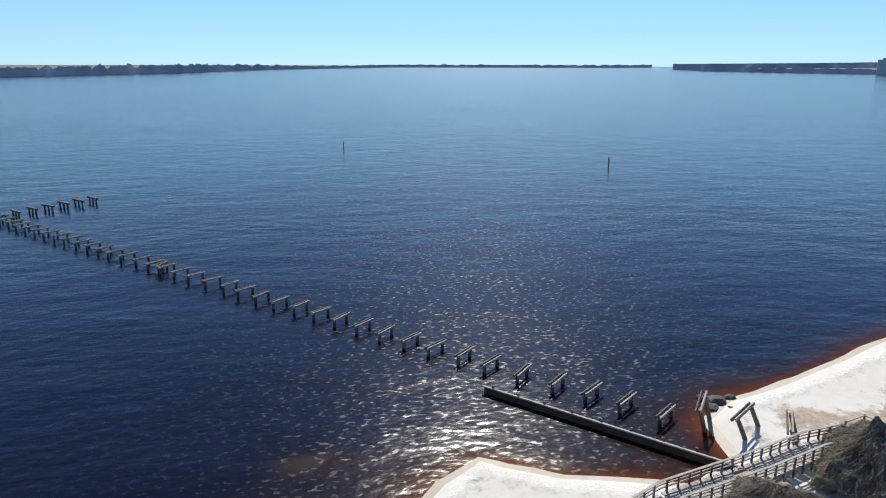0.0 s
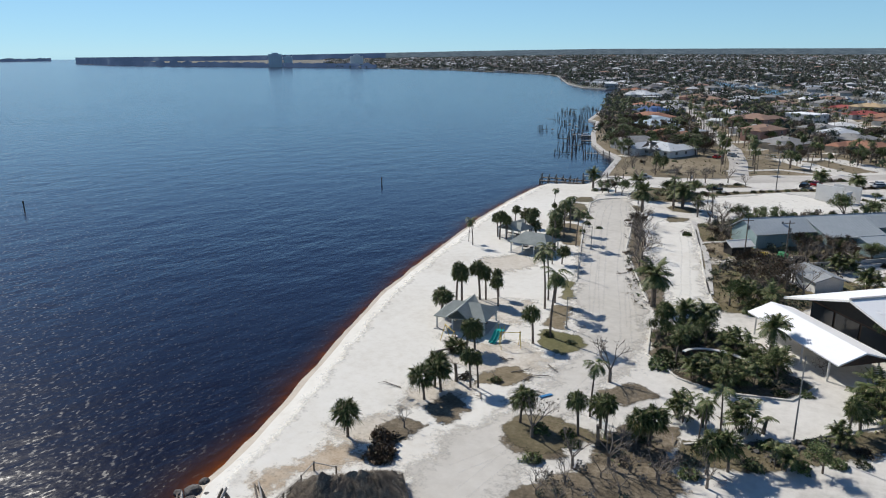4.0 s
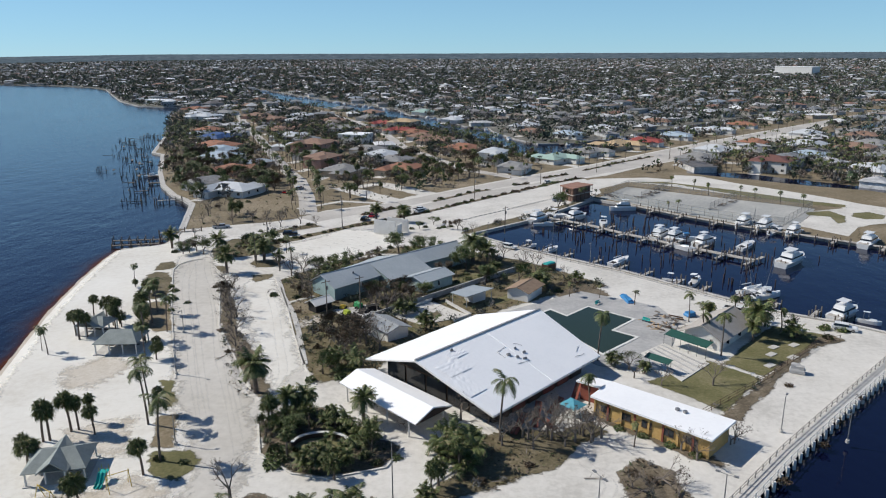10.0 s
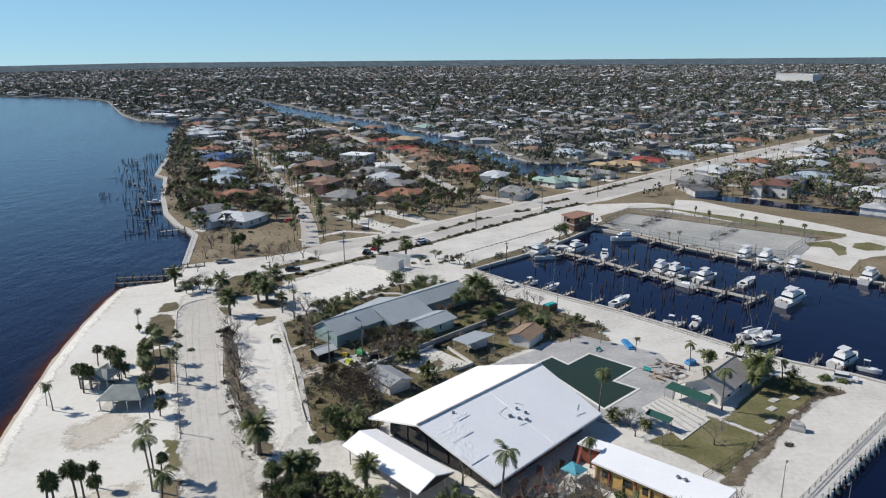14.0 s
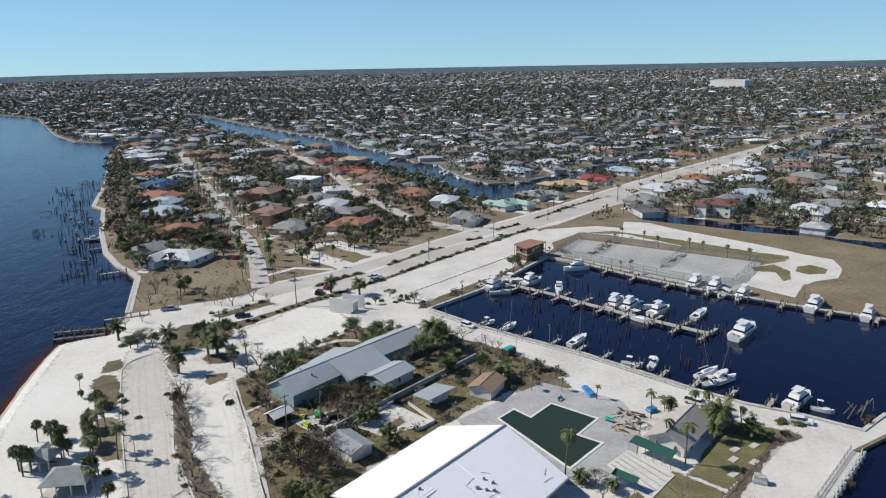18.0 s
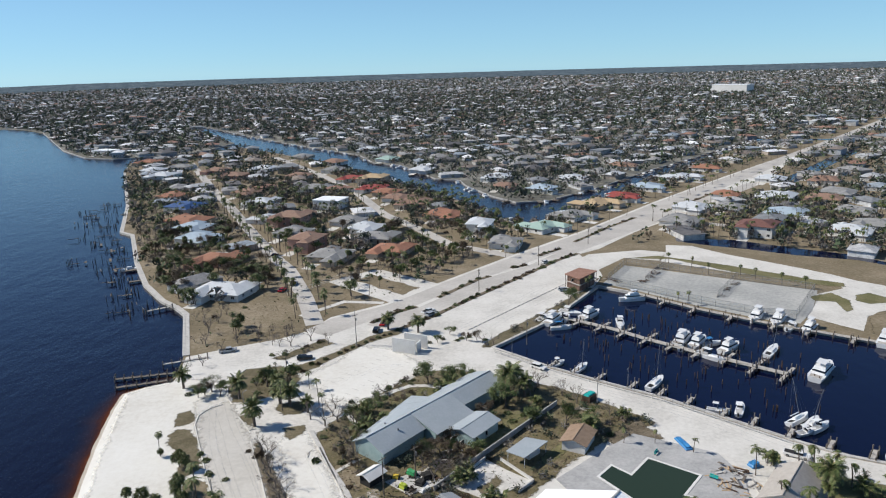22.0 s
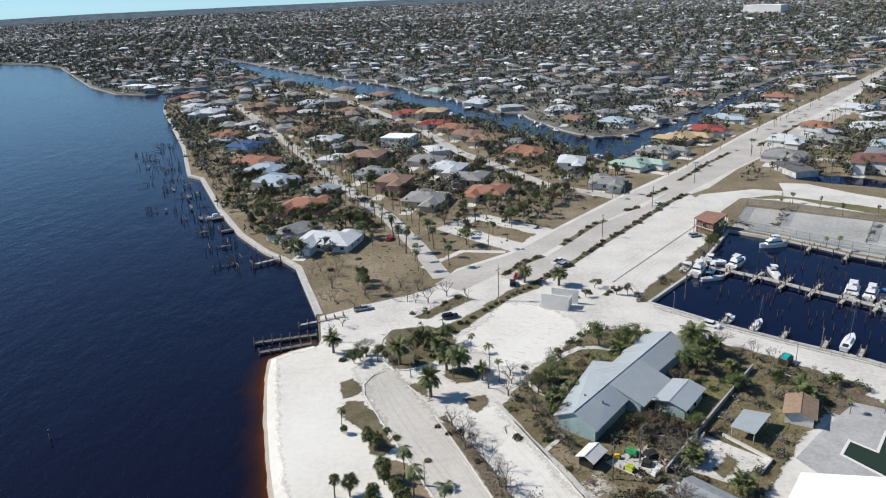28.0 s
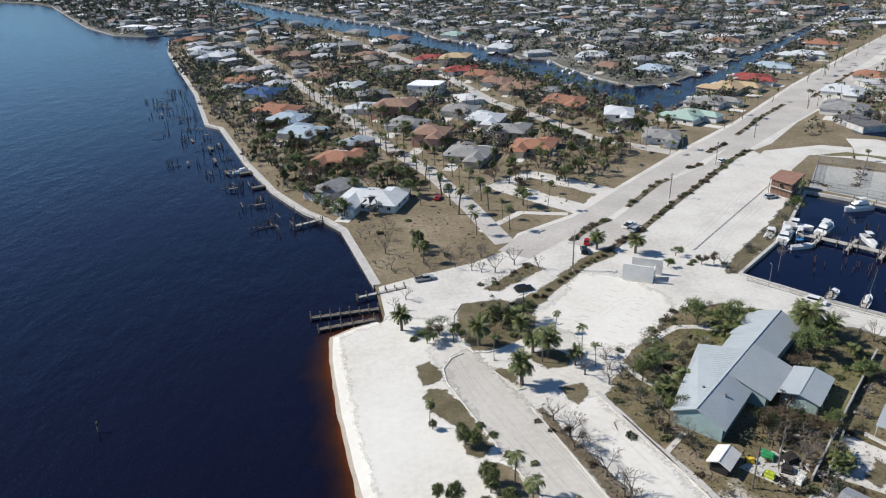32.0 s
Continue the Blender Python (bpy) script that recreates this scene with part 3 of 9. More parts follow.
def soft_patch(pts, z, mat, label, name, category, soft, ragged, cover=1.0):
    """A patch laid out in small cells that know how far they lie inside its outline."""
    key = (mat.name, soft, ragged, cover)
    if key not in THINNED:
        THINNED[key] = edged(mat, soft, ragged, cover)
    q = np.array(pts, float)
    reach = soft + ragged * 1.2
    lo, hi = q.min(0) - reach, q.max(0) + reach
    step = 0.6 if (hi - lo).prod() < 4000 else 1.0
    nx, ny = (np.ceil((hi - lo) / step) + 1).astype(int)
    gx, gy = np.meshgrid(lo[0] + step * np.arange(nx), lo[1] + step * np.arange(ny))
    gx, gy = gx.ravel(), gy.ravel()
    loop = [tuple(p) for p in q] + [tuple(q[0])]
    rim = line_gap(gx, gy, loop) * np.where(inside_np(gx, gy, loop[:-1]), 1, -1)
    i = np.arange(nx * ny).reshape(ny, nx)
    cells = np.stack([i[:-1, :-1], i[:-1, 1:], i[1:, 1:], i[1:, :-1]], -1).reshape(-1, 4)
    cells = cells[(rim[cells] > -reach).any(1)]
    use = np.unique(cells)
    back = np.zeros(nx * ny, int)
    back[use] = np.arange(len(use))
    me = bpy.data.meshes.new(name)
    me.from_pydata(np.stack([gx[use], gy[use], np.full(len(use), z)], 1).tolist(), [], back[cells].tolist())
    me.materials.append(THINNED[key])
    me.attributes.new("rim", "FLOAT", "POINT").data.foreach_set("value", np.clip(rim[use], -9, 9).astype(np.float32))
    return setting(name, me, mat, label, category)


def ground_patch(pts, z, mat, label, name="ground", category="ground", rough=0.5):
    """A patch with an uneven outline; loose surfaces thin out over their rim, paved ones end sharply."""
    height = 0.03 + (z - 0.05) * 0.45
    if mat in (SAND, TANSAND, DUSTROAD, LAWN, SOIL_DARK, GARDEN, GREEN, DIRT) or "dune" in mat.name:
        wide = mat in (SAND, TANSAND, DUSTROAD) or "dune" in mat.name
        return soft_patch(pts, height, mat, label, name, category, 1.3 if wide else 0.35, 1.5 if wide else min(0.85, 0.35 + rough))
    line = finer([*pts, pts[0]], 0.8 if rough > 0.2 else 2.5)[:-1]
    if rough:
        k = rough * (2.2 if rough > 0.2 else 1)
        wob = lambda x, y, c: k * (noise.noise((x * 0.3, y * 0.3, c)) + 0.45 * noise.noise((x * 1.1, y * 1.1, c)))
        line = [(x + wob(x, y, 3), y + wob(x, y, 9)) for x, y in line]
    return setting(name, Mesh().prism(line, 0, height, sides=False), mat, label, category)


ROADBEACH = [(-67.6, 214), (-68.4, 204), (-67.8, 197), (-70.4, 192.8), (-73, 188.6), (-72.7, 182.6), (-68.7, 171.2), (-59.6, 146.2), (-50.4, 122.2), (-44.6, 108), (-38, 94), (-35, 88), (-34, 82), (-33.5, 70), (-37.2, 58), (-37.4, 50.2), (-34.2, 46), (-31.6, 43.6), (-28.2, 47.6),
             (-28, 58), (-28.5, 74), (-27, 86), (-30.5, 101), (-34.6, 112), (-36.6, 117), (-49.5, 152), (-58.3, 175.5), (-62.5, 186), (-66.4, 194), (-68.6, 199), (-66.6, 206.9), (-64.6, 214.3)]
soft_patch(BEACHTOP, 0.043, SAND, BEACHSAND, "ground", "ground", 0.8, 0.9)
ground_patch(ROADBEACH, 0.12, DUSTROAD, "sand-dusted beach parking road", "road", "road", 0.15)
ground_patch([(-52, 247), (-44, 257), (-24, 269), (2, 296), (35, 329), (80, 371), (147, 442), (235, 528), (312, 603), (322, 594), (245, 517), (160, 432), (90, 361), (44, 322), (12, 293), (-14, 266), (-32, 251), (-44, 240)], 0.10, ROADTOP, "pale divided boulevard, north carriageway", "road", "road", 0.1)
ground_patch([(-31, 249), (-19, 260), (-12, 264.5), (15, 295), (38, 312), (60, 336), (98, 379), (170, 440), (250, 510), (256, 504), (176, 430), (104, 366), (66, 331), (54, 320), (29, 294), (8, 271.5), (-8, 255), (-22, 242.5)], 0.11, ROADTOP, "pale divided boulevard, south carriageway", "road", "road", 0.1)
WST = [(-49, 252), (-55.9, 285), (-66.7, 325), (-79, 355), (-100, 415), (-126, 491), (-157, 576), (-193, 681), (-215, 745)]
ST2 = [(34, 331), (8.5, 359), (-5.6, 399), (-24, 443), (-44.5, 534), (-72, 613), (-99, 682), (-135, 770)]
setting("road", Mesh().kerb(WST, 6.5, 0, 0.09), ROADTOP, "palm-lined residential street", "road")
setting("road", Mesh().kerb(ST2, 6.5, 0, 0.09), ROADTOP, "residential street along the canal houses", "road")
CROSS = [[(-70, 613), (-176, 625)], [(-24, 443), (-95, 470)], [(120, 402), (210, 330), (330, 250)], [(180, 463), (290, 375), (420, 290)], [(245, 528), (380, 420), (560, 300)]]
setting("road", Mesh().kerb([(318, 599), (470, 748), (900, 1180), (1600, 1870)], 15, 0, 0.07), ROADTOP, "straight pale avenue running inland", "road")
for line in CROSS:
    setting("road", Mesh().kerb(line, 6.0, 0, 0.08), ROADTOP, "pale residential side street", "road")
# walk along the river wall and the courts' loop road
setting("pavement", Mesh().kerb(offset_line(RIVERWALL[1:-1], 1.1), 1.4, 0, 0.14), CONCRETE, "pale concrete walk on the river seawall", "pavement")
ground_patch([(106, 324), (111, 337), (122, 333), (131, 315), (142, 300), (151.5, 286), (157, 277), (161, 268), (168, 259), (163.5, 246.5), (155.3, 236), (145, 233.5), (137.5, 228.5), (128.5, 217.5), (119, 233), (129.8, 245.4), (136, 255), (150, 260), (151, 267.5), (136.5, 273.5), (119, 288), (97, 310)], 0.07, LOT, "sand-covered lot and loop road beside the courts", "road", "road", 0.2)
ground_patch([(60, 296), (66, 300), (84, 318), (98, 310), (106, 324), (96, 330), (70, 327), (62, 318)], 0.07, LOT, "pale link road to the boulevard", "road", "road", 0.1)
ground_patch([(149.1, 251.5), (155.7, 253), (158.3, 247), (153.9, 241.8), (147.5, 241.6), (145.6, 246)], 0.14, GREEN, "round planted island in the loop road", rough=0.1)
ground_patch([(132.6, 252.8), (142.2, 255.7), (143.1, 246.4), (138.2, 236.9), (134.6, 235.2), (137.5, 245.4), (130.8, 248.1)], 0.14, GREEN, "grass island in the loop road", rough=0.1)
ground_patch([(84, 317), (103.5, 312), (120, 288), (140, 268), (152, 261), (154, 266), (143, 275), (124, 297), (100, 318.5)], 0.14, GREEN, "grass strip with palms beside the courts", rough=0.2)
ground_patch([(139.3, 230.3), (147, 231.5), (158, 235), (180, 250), (198, 259), (160, 207), (139, 203), (130, 214.5)], 0.10, LAWN, "grass east of the loop road", rough=0.3)
setting("pavement", Mesh().prism([(63, 282), (80, 306), (139, 259), (124, 238), (113, 227), (103, 233), (88, 249.5), (73, 270)], 0, 0.06), SILT, "weathered grey hard courts covered in silt", "pavement")
ground_patch([(-56.8, 172), (-51.2, 154), (-47.7, 142), (-41, 128), (-35.4, 116.3), (-33.2, 111.7), (-31.3, 109.4), (-30.1, 110.3), (-31.4, 115.2), (-36, 126.3), (-44.7, 141.7), (-46, 148), (-47.4, 153.2), (-49.4, 157.5), (-53, 165.6), (-55, 172.5)], 0.16, DIRT, "soil strip with bare trees between the lots", rough=0.3)
ground_patch([(-42, 174), (-34, 186), (-26, 195), (-13, 207), (-4, 207), (8, 201), (23, 190), (34, 177.5), (41, 168.5), (36, 164.5), (24, 160), (12, 150), (2, 140), (-8, 131), (-13, 119), (-22, 114), (-25, 120), (-31, 138), (-36, 154), (-40.5, 167)], 0.13, GARDEN, "brown littered garden ground round the hall", rough=0.4)
ground_patch([(4.3, 179.2), (18.1, 180.6), (11.6, 172.7), (0.5, 162.5), (-4.8, 157.1), (-5.2, 162.4), (3.5, 172.8)], 0.18, GREEN, "green lawn behind the annex")
setting("pavement", Mesh().kerb([(-43.3, 175.9), (-40, 166.3), (-38.4, 160.8), (-33.7, 149.3), (-30.8, 139.8), (-26, 122)], 1.1, 0, 0.22), CONCRETE, "pale concrete walk edging the garden", "pavement")
setting("pavement", Mesh().kerb([(-36.4, 156.2), (-31.2, 161.1)], 1.0, 0, 0.2), LOT, "pale path to the hall's end door", "pavement")
ground_patch([(-31.6, 145.1), (-27.6, 147), (-25.7, 144.7), (-30.8, 142)], 0.24, TANSAND, "sandy stub drive into the work yard", rough=0.3)
ground_patch([(-33.4, 63.1), (-33.2, 66.3), (-29.7, 68.9), (-23.9, 67.7), (-22.5, 65.5), (-24.9, 65.1), (-26.6, 61.1), (-28.1, 59.8), (-31.1, 60.5)], 0.21, SOIL_DARK, "dark planted bed beside the lot", rough=0.3)
ground_patch([(-26.5, 52.3), (-25, 57.8), (-20.7, 64.7), (-16, 65.7), (-13, 62.3), (-18, 56), (-25.1, 50)], 0.195, DIRT, "littered soil under bare brush", rough=0.5)
ground_patch([(-12, 200), (-5, 204), (3, 199), (-3, 194), (-12, 188), (-20, 190)], 0.18, GREEN, "green lawn beside the hall")
ground_patch([(-24.3, 185.4), (-22.3, 191.5), (-15.5, 195.3), (-15.6, 189.6), (-17.1, 186.9)], 0.175, GREEN, "green lawn inside the garden path", rough=0.3)
ground_patch([(-33.4, 166), (-37.2, 158), (-34.6, 151.4), (-31.8, 147.6), (-28.4, 150.5), (-30, 153), (-31.8, 157.4)], 0.175, LAWN, "dry lawn along the garden walk", rough=0.4)
ground_patch([(-28.7, 136.6), (-20.8, 141.1), (-18.3, 137.9), (-22.9, 134.5)], 0.175, GREEN, "worn lawn below the work yard", rough=0.4)
ground_patch([(-13.3, 143.6), (-7.4, 137.4), (-5.2, 138.6), (-10.6, 144.4)], 0.2, GREEN, "narrow strip of grass beside the grey building", rough=0.2)
ground_patch([(10, 152.6), (17.5, 159.2), (19.6, 163.3), (15.4, 162.4), (8.8, 155.6)], 0.175, GREEN, "green strip beside the small grey building", rough=0.3)
setting("pavement", Mesh().kerb([(-26, 192.5), (-22, 195.5), (-18, 197.8), (-13, 197.2), (-9, 195)], 1.7, 0, 0.17), LOT, "pale curved garden path", "pavement")
setting("pavement", Mesh().kerb([(-38.5, 183), (-35, 184.5), (-33, 179), (-31, 176)], 1.3, 0, 0.17), LOT, "pale garden path to the hall", "pavement")
setting("pavement", Mesh().prism([(-15.1, 145.1), (-7.7, 136.6), (-12.3, 133.1), (-20.1, 141.2)], 0, 0.15), DECK, "grey concrete apron of the garden building", "pavement")
setting("pavement", Mesh().prism([(-25.5, 151.2), (-17.6, 154.6), (-14.8, 148.4), (-20.4, 145.6)], 0, 0.16), CONCRETE, "littered concrete work yard", "pavement")
ground_patch([(-6.4, 146), (-1.6, 150.3), (0.3, 147.8), (-5.1, 143.4)], 0.46, SOIL_DARK, "dug-out brown pit in the paved yard", rough=0.2)
ground_patch([(50, 123.5), (56.4, 115.3), (45.5, 103.5), (36.3, 114.2)], 0.12, GREEN, "worn brown-green club lawn", rough=0.15)
ground_patch([(57.5, 116.5), (64.7, 122.2), (75, 131.5), (78, 136), (70, 141), (62, 133), (56, 126), (52, 122)], 0.12, GREEN, "brown-green lawn with paving slabs", rough=0.2)
ground_patch([(43.6, 100.8), (56.9, 115.7), (74.5, 132.4), (79.4, 136), (81, 133), (72.8, 128.7), (57.8, 113), (46.8, 100.6)], 0.17, DIRT, "dark soil strip along the promenade fence", rough=0.3)
ground_patch([(-29, 100.6), (-26.4, 91.3), (-21, 86.6), (-16, 85.4), (-8.5, 88), (-6.5, 93), (-13.5, 99), (-20, 105), (-26, 105.5)], 0.18, DIRT, "dark planted bed inside the turning circle", rough=0.3)
ground_patch([(-16, 71), (-11, 74.5), (-7, 76.5), (-2.4, 82), (2.1, 86.5), (1, 91), (2, 97), (7, 96), (10, 99), (17, 97), (23, 101), (25, 97), (20, 93), (16, 88), (9, 84), (2, 80.8), (-4.4, 73.5), (-8.5, 69.2), (-16, 66)], 0.16, SOIL_DARK, "dark soil bed with fallen branches", rough=0.4)
ground_patch([(23.9, 86.1), (27.7, 89.9), (31.9, 86.3), (32.2, 80.5), (29.8, 76), (27.8, 75.6), (24.3, 78.7)], 0.16, DIRT, "soil island with an uprooted tree", rough=0.3)
ground_patch([(24, 101), (38.5, 87.3), (40.5, 88), (38, 91), (26, 103)], 0.14, DIRT, "planting bed along the yellow wall", rough=0.2)
for pts in ([(-79.6, 189.9), (-76, 191.3), (-73.2, 185.6), (-74.9, 183.8), (-77.9, 182.7)], [(-76.4, 181.4), (-73.2, 180.3), (-70.6, 175.2), (-68.6, 169.5), (-66.2, 161.6), (-69.2, 159.6), (-71.3, 160.4), (-72.2, 166.4), (-74.5, 171.2), (-77.5, 174.6), (-78.1, 178.7)],
            [(-69, 156.9), (-66.4, 157.3), (-63.6, 155.4), (-58.4, 142.5), (-58, 139.4), (-60.4, 138.2), (-62.5, 141), (-65.3, 144), (-67.6, 148.6)], [(-50.2, 115.6), (-47.5, 114.4), (-44.6, 105.9), (-47, 105.9)],
            [(-45.9, 102.4), (-43.4, 103.3), (-40.7, 96.2), (-39.8, 93.3), (-43.8, 93.3)], [(-42.4, 91.7), (-37.4, 91.9), (-34.9, 89.8), (-36, 84), (-40.9, 86.4)], [(-42.5, 74), (-39.8, 78), (-36.6, 76), (-38, 72), (-41.9, 71)],
            [(-59.7, 223.6), (-49.7, 232.6), (-44.8, 237.6), (-41.6, 233.2), (-49.1, 227.1), (-55.3, 222.2)], [(-53.8, 208.4), (-45.3, 214.7), (-32.6, 229.8), (-26.5, 234.5), (-18.5, 239.1), (-18.4, 245.4), (-28.7, 238.8), (-39.6, 227.3), (-46.6, 219.8), (-54, 216.1)], [(-65.8, 216), (-68.2, 210.7), (-68.6, 205), (-67.4, 198.6), (-65.6, 194.4), (-63, 194.2), (-58.7, 195.5), (-51, 199.5), (-49.1, 206.9), (-52.1, 214.6), (-56.6, 217.5)], [(-53.8, 192.1), (-48.4, 192.6), (-44.5, 189.5), (-46.7, 185.6), (-51.2, 185.3), (-54.2, 188.6)], [(-62.3, 185.8), (-61.1, 187), (-58.9, 184.6), (-57.6, 179.1), (-58.4, 178.8)], [(-50.4, 179), (-45.1, 179.3), (-44.7, 176.1), (-48, 172.5), (-49.3, 174.3)]):
    ground_patch(pts, 0.15, SOIL_DARK if pts[0][1] > 170 else LAWN if pts[0][1] > 130 or R.random() < 0.3 else GREEN, "small patch of dry grass and soil", rough=0.35)
for pts in ([(-45.1, 55.6), (-44.9, 59), (-40.6, 59), (-41.7, 53.3)], [(-43.5, 61.7), (-43.1, 66.8), (-38.4, 64.7), (-39.7, 60)], [(-32.5, 61.1), (-32, 65.4), (-26.5, 64.8), (-25, 60.5), (-30.1, 59)], [(-24, 66), (-22, 72), (-17.5, 74), (-16.5, 66), (-22, 60)], [(-28, 77), (-26, 82), (-22, 80), (-24, 75)]):
    ground_patch(pts, 0.17, DIRT, "small bed of soil and dry litter", rough=0.4)
ground_patch([(-49.1, 40.3), (-46.7, 48.7), (-45.7, 51.8), (-42.8, 49.6), (-45.2, 44.2), (-46.4, 39.5)], 0.13, paint("tan_dune_sand", (0.36, 0.27, 0.18), (0.46, 0.37, 0.27), 0.5, 0.95, fine=8, bump=0.6, c=(0.56, 0.49, 0.40)), "tan weedy sand hump behind the beach", rough=0.8)
for pts in ([(-45.8, 60), (-47.1, 66.9), (-45.3, 69.6), (-41.5, 69), (-41, 64)], [(-53.8, 80.5), (-46.7, 82.2), (-42.7, 86.1), (-37.2, 82.4), (-37.9, 77.8), (-43, 73), (-48, 74)], [(-50, 52), (-46, 60), (-42, 56), (-45, 50)], [(-70, 120), (-64, 126), (-58, 124), (-60, 114), (-66, 112)], [(-58, 98), (-50, 101), (-47, 92), (-55, 91)]):
    ground_patch(pts, 0.1, TANSAND, "trampled tan sand with dry litter", rough=0.9)
ground_patch([(17.2, 75), (21.4, 78.7), (24.2, 78), (22.9, 75.4), (20, 72)], 0.15, DIRT, "small bed of grey-green succulents", rough=0.3)
# driveways in the empty parcels
ground_patch([(-51.5, 206.5), (-44, 213), (-32.6, 228.5), (-22.4, 226.2), (-14.4, 212.9), (-14.5, 206.7), (-28.6, 192.1), (-40.8, 191.4), (-42.2, 199.5)], 0.1, SAND, "sand-drifted white parking lot", "pavement", "pavement", 0.3)
ground_patch([(-49.5, 175), (-43.5, 174), (-41.5, 168), (-37.2, 155), (-32.5, 140), (-26.5, 121), (-29.5, 112), (-34, 124), (-44.5, 146.5), (-46.5, 157), (-50, 168.5)], 0.1, SAND, "sand-drifted side lot", "pavement", "pavement", 0.3)
for i in range(9):
    p = Vector((-44, 203)).lerp(Vector((-27, 222)), i / 8)
    for k in (0, 1):
        q = p + Vector((0.75, -0.66)) * (2 + 8.5 * k)
        setting("pavement_marking", Mesh().kerb([q, q + Vector((0.75, -0.66)) * 2.2], 0.12, 0.09, 0.112), CONCRETE, "worn pale parking bay line", "marking")
ground_patch([(-48.1, 303.7), (-29.9, 318.4), (-24.8, 317.4), (-2.2, 292.7), (-22.8, 272.3), (-37.2, 289.6)], 0.07, LOT, "pale drive round an empty parcel", "pavement", "pavement", 0.1)
ground_patch([(-37.1, 303.9), (-29.8, 310.5), (-10.8, 288.9), (-17.5, 280.5)], 0.13, LAWN, "dry grass plot between two drives")
ground_patch([(5, 222.5), (9, 229), (31, 251), (55, 276.5), (58.4, 276.6), (31.3, 243.8), (8.6, 222.8)], 0.12, SOIL_DARK, "brown soil strip along the basin's edge", rough=0.4)
ground_patch([(25.7, 162.2), (37.4, 170.9), (39.6, 161), (30.3, 156.1)], 0.2, DIRT, "bare soil bed beside the pool deck", rough=0.3)
setting("pavement", Mesh().prism([(-11.5, 147.3), (-2.6, 157.1), (0.9, 152.6), (6, 147.1), (0.5, 144.6), (-4.9, 142.1)], 0, 0.19), LOT, "pale paved yard behind the hall", "pavement")
for line, w in (([(-55, 262), (-40, 276), (-25, 272)], 2.6),):
    setting("pavement", Mesh().kerb(line, w, 0, 0.07), LOT, "pale concrete drive across an empty parcel", "pavement")
# faint tyre tracks pressed into the drifted sand
TRACK = edged(DUSTROAD, 0.16, 0.2, 0.08)


def tyre_track(points, gauge=1.55, width=0.5):
    """Two worn bands along a smooth curve."""
    p = [Vector(q) for q in points]
    p = [2 * p[0] - p[1], *p, 2 * p[-1] - p[-2]]
    line = []
    for a, b, c, d in zip(p, p[1:], p[2:], p[3:]):
        for k in range(8):
            t = k / 8
            line.append(tuple(0.5 * (2 * b + (c - a) * t + (2 * a - 5 * b + 4 * c - d) * t * t + (3 * b - a - 3 * c + d) * t ** 3)))
    verts, faces, rim = [], [], []
    for side in (-gauge / 2, gauge / 2):
        base = len(verts)
        rows = [offset_line(line, side + o) for o in (-width / 2, 0, width / 2)]
        for trio in zip(*rows):
            verts += [(x, y, 0.094) for x, y in trio]
            rim += [-0.25, 0.2, -0.25]
        for i in range(len(line) - 1):
            for j in (0, 1):
                a = base + 3 * i + j
                faces.append((a, a + 1, a + 4, a + 3))
    me = bpy.data.meshes.new("tyre_track")
    me.from_pydata(verts, [], faces)
    me.materials.append(TRACK)
    me.attributes.new("rim", "FLOAT", "POINT").data.foreach_set("value", rim)
    return setting("tyre_track", me, TRACK, "faint tyre tracks in drifted sand", "marking")


for pts in ([(-32, 100), (-37, 113), (-46, 137), (-55, 162), (-63, 181), (-69, 200)], [(-36, 96), (-42, 112), (-51, 136), (-60, 160), (-66, 178), (-71, 192)], [(-30, 92), (-36, 108), (-44, 128), (-52, 152), (-59, 170)], [(-38, 100), (-47, 122), (-56, 146), (-67, 176), (-71, 206), (-62, 222)],
            [(-43, 165), (-38, 150), (-33, 132), (-29, 116), (-31, 104)], [(-46, 207), (-36, 205), (-26, 212), (-18, 212)],
            [(-2, 68), (10, 71), (22, 82), (20, 90), (30, 94)], [(-22, 52), (-8, 60), (4, 72), (12, 80)],
            [(12, 214), (26, 197), (40, 184), (54, 170), (66, 154), (78, 144), (90, 136)], [(10, 212), (24, 195), (38, 182), (52, 168), (62, 154)], [(6, 232), (20, 250), (36, 266), (50, 284), (60, 296)], [(-2, 238), (14, 254), (30, 272), (46, 290)], [(-32, 76), (-31, 62), (-34, 52)], [(-30, 80), (-30, 64), (-31, 48)]):
    tyre_track(pts)
# kerbs
for line in ([(-33.3, 111.7), (-35.8, 116.3), (-41.4, 128), (-48.2, 142), (-51.7, 154), (-57.3, 172.4)], [(-66.2, 216.6), (-68.8, 210.7), (-69.3, 205), (-68.2, 198.4), (-66, 193.6), (-63, 193.2), (-58.7, 194.6)], [(-62.7, 185.8), (-58.6, 178.4), (-57.2, 178.9)], [(-40.5, 167.5), (-36.4, 155), (-31.4, 138), (-25.4, 120), (-22.4, 113.6)], [(-48, 116), (-58.8, 143.6), (-65.4, 161), (-70.4, 175.4), (-73, 183), (-73.3, 188), (-71.2, 192), (-68.4, 193.6)],
             [(-29.4, 100.6), (-26.8, 91.3), (-21.2, 86.2), (-16, 85), (-8.2, 87.6), (-6.1, 93)], [(-16, 70.6), (-11, 74.9), (-7, 77), (-2.4, 82.6), (1.6, 87), (0.6, 91)]):
    setting("kerb", Mesh().kerb(finer(line, 3), 0.26, 0, 0.22), LOT, "low pale concrete kerb", "kerb")
setting("seawall", Mesh().kerb(BASINEDGE, 0.9, -3.5, 0.28), CONCRETE, "grey concrete seawall cap round the marina basin", "seawall")
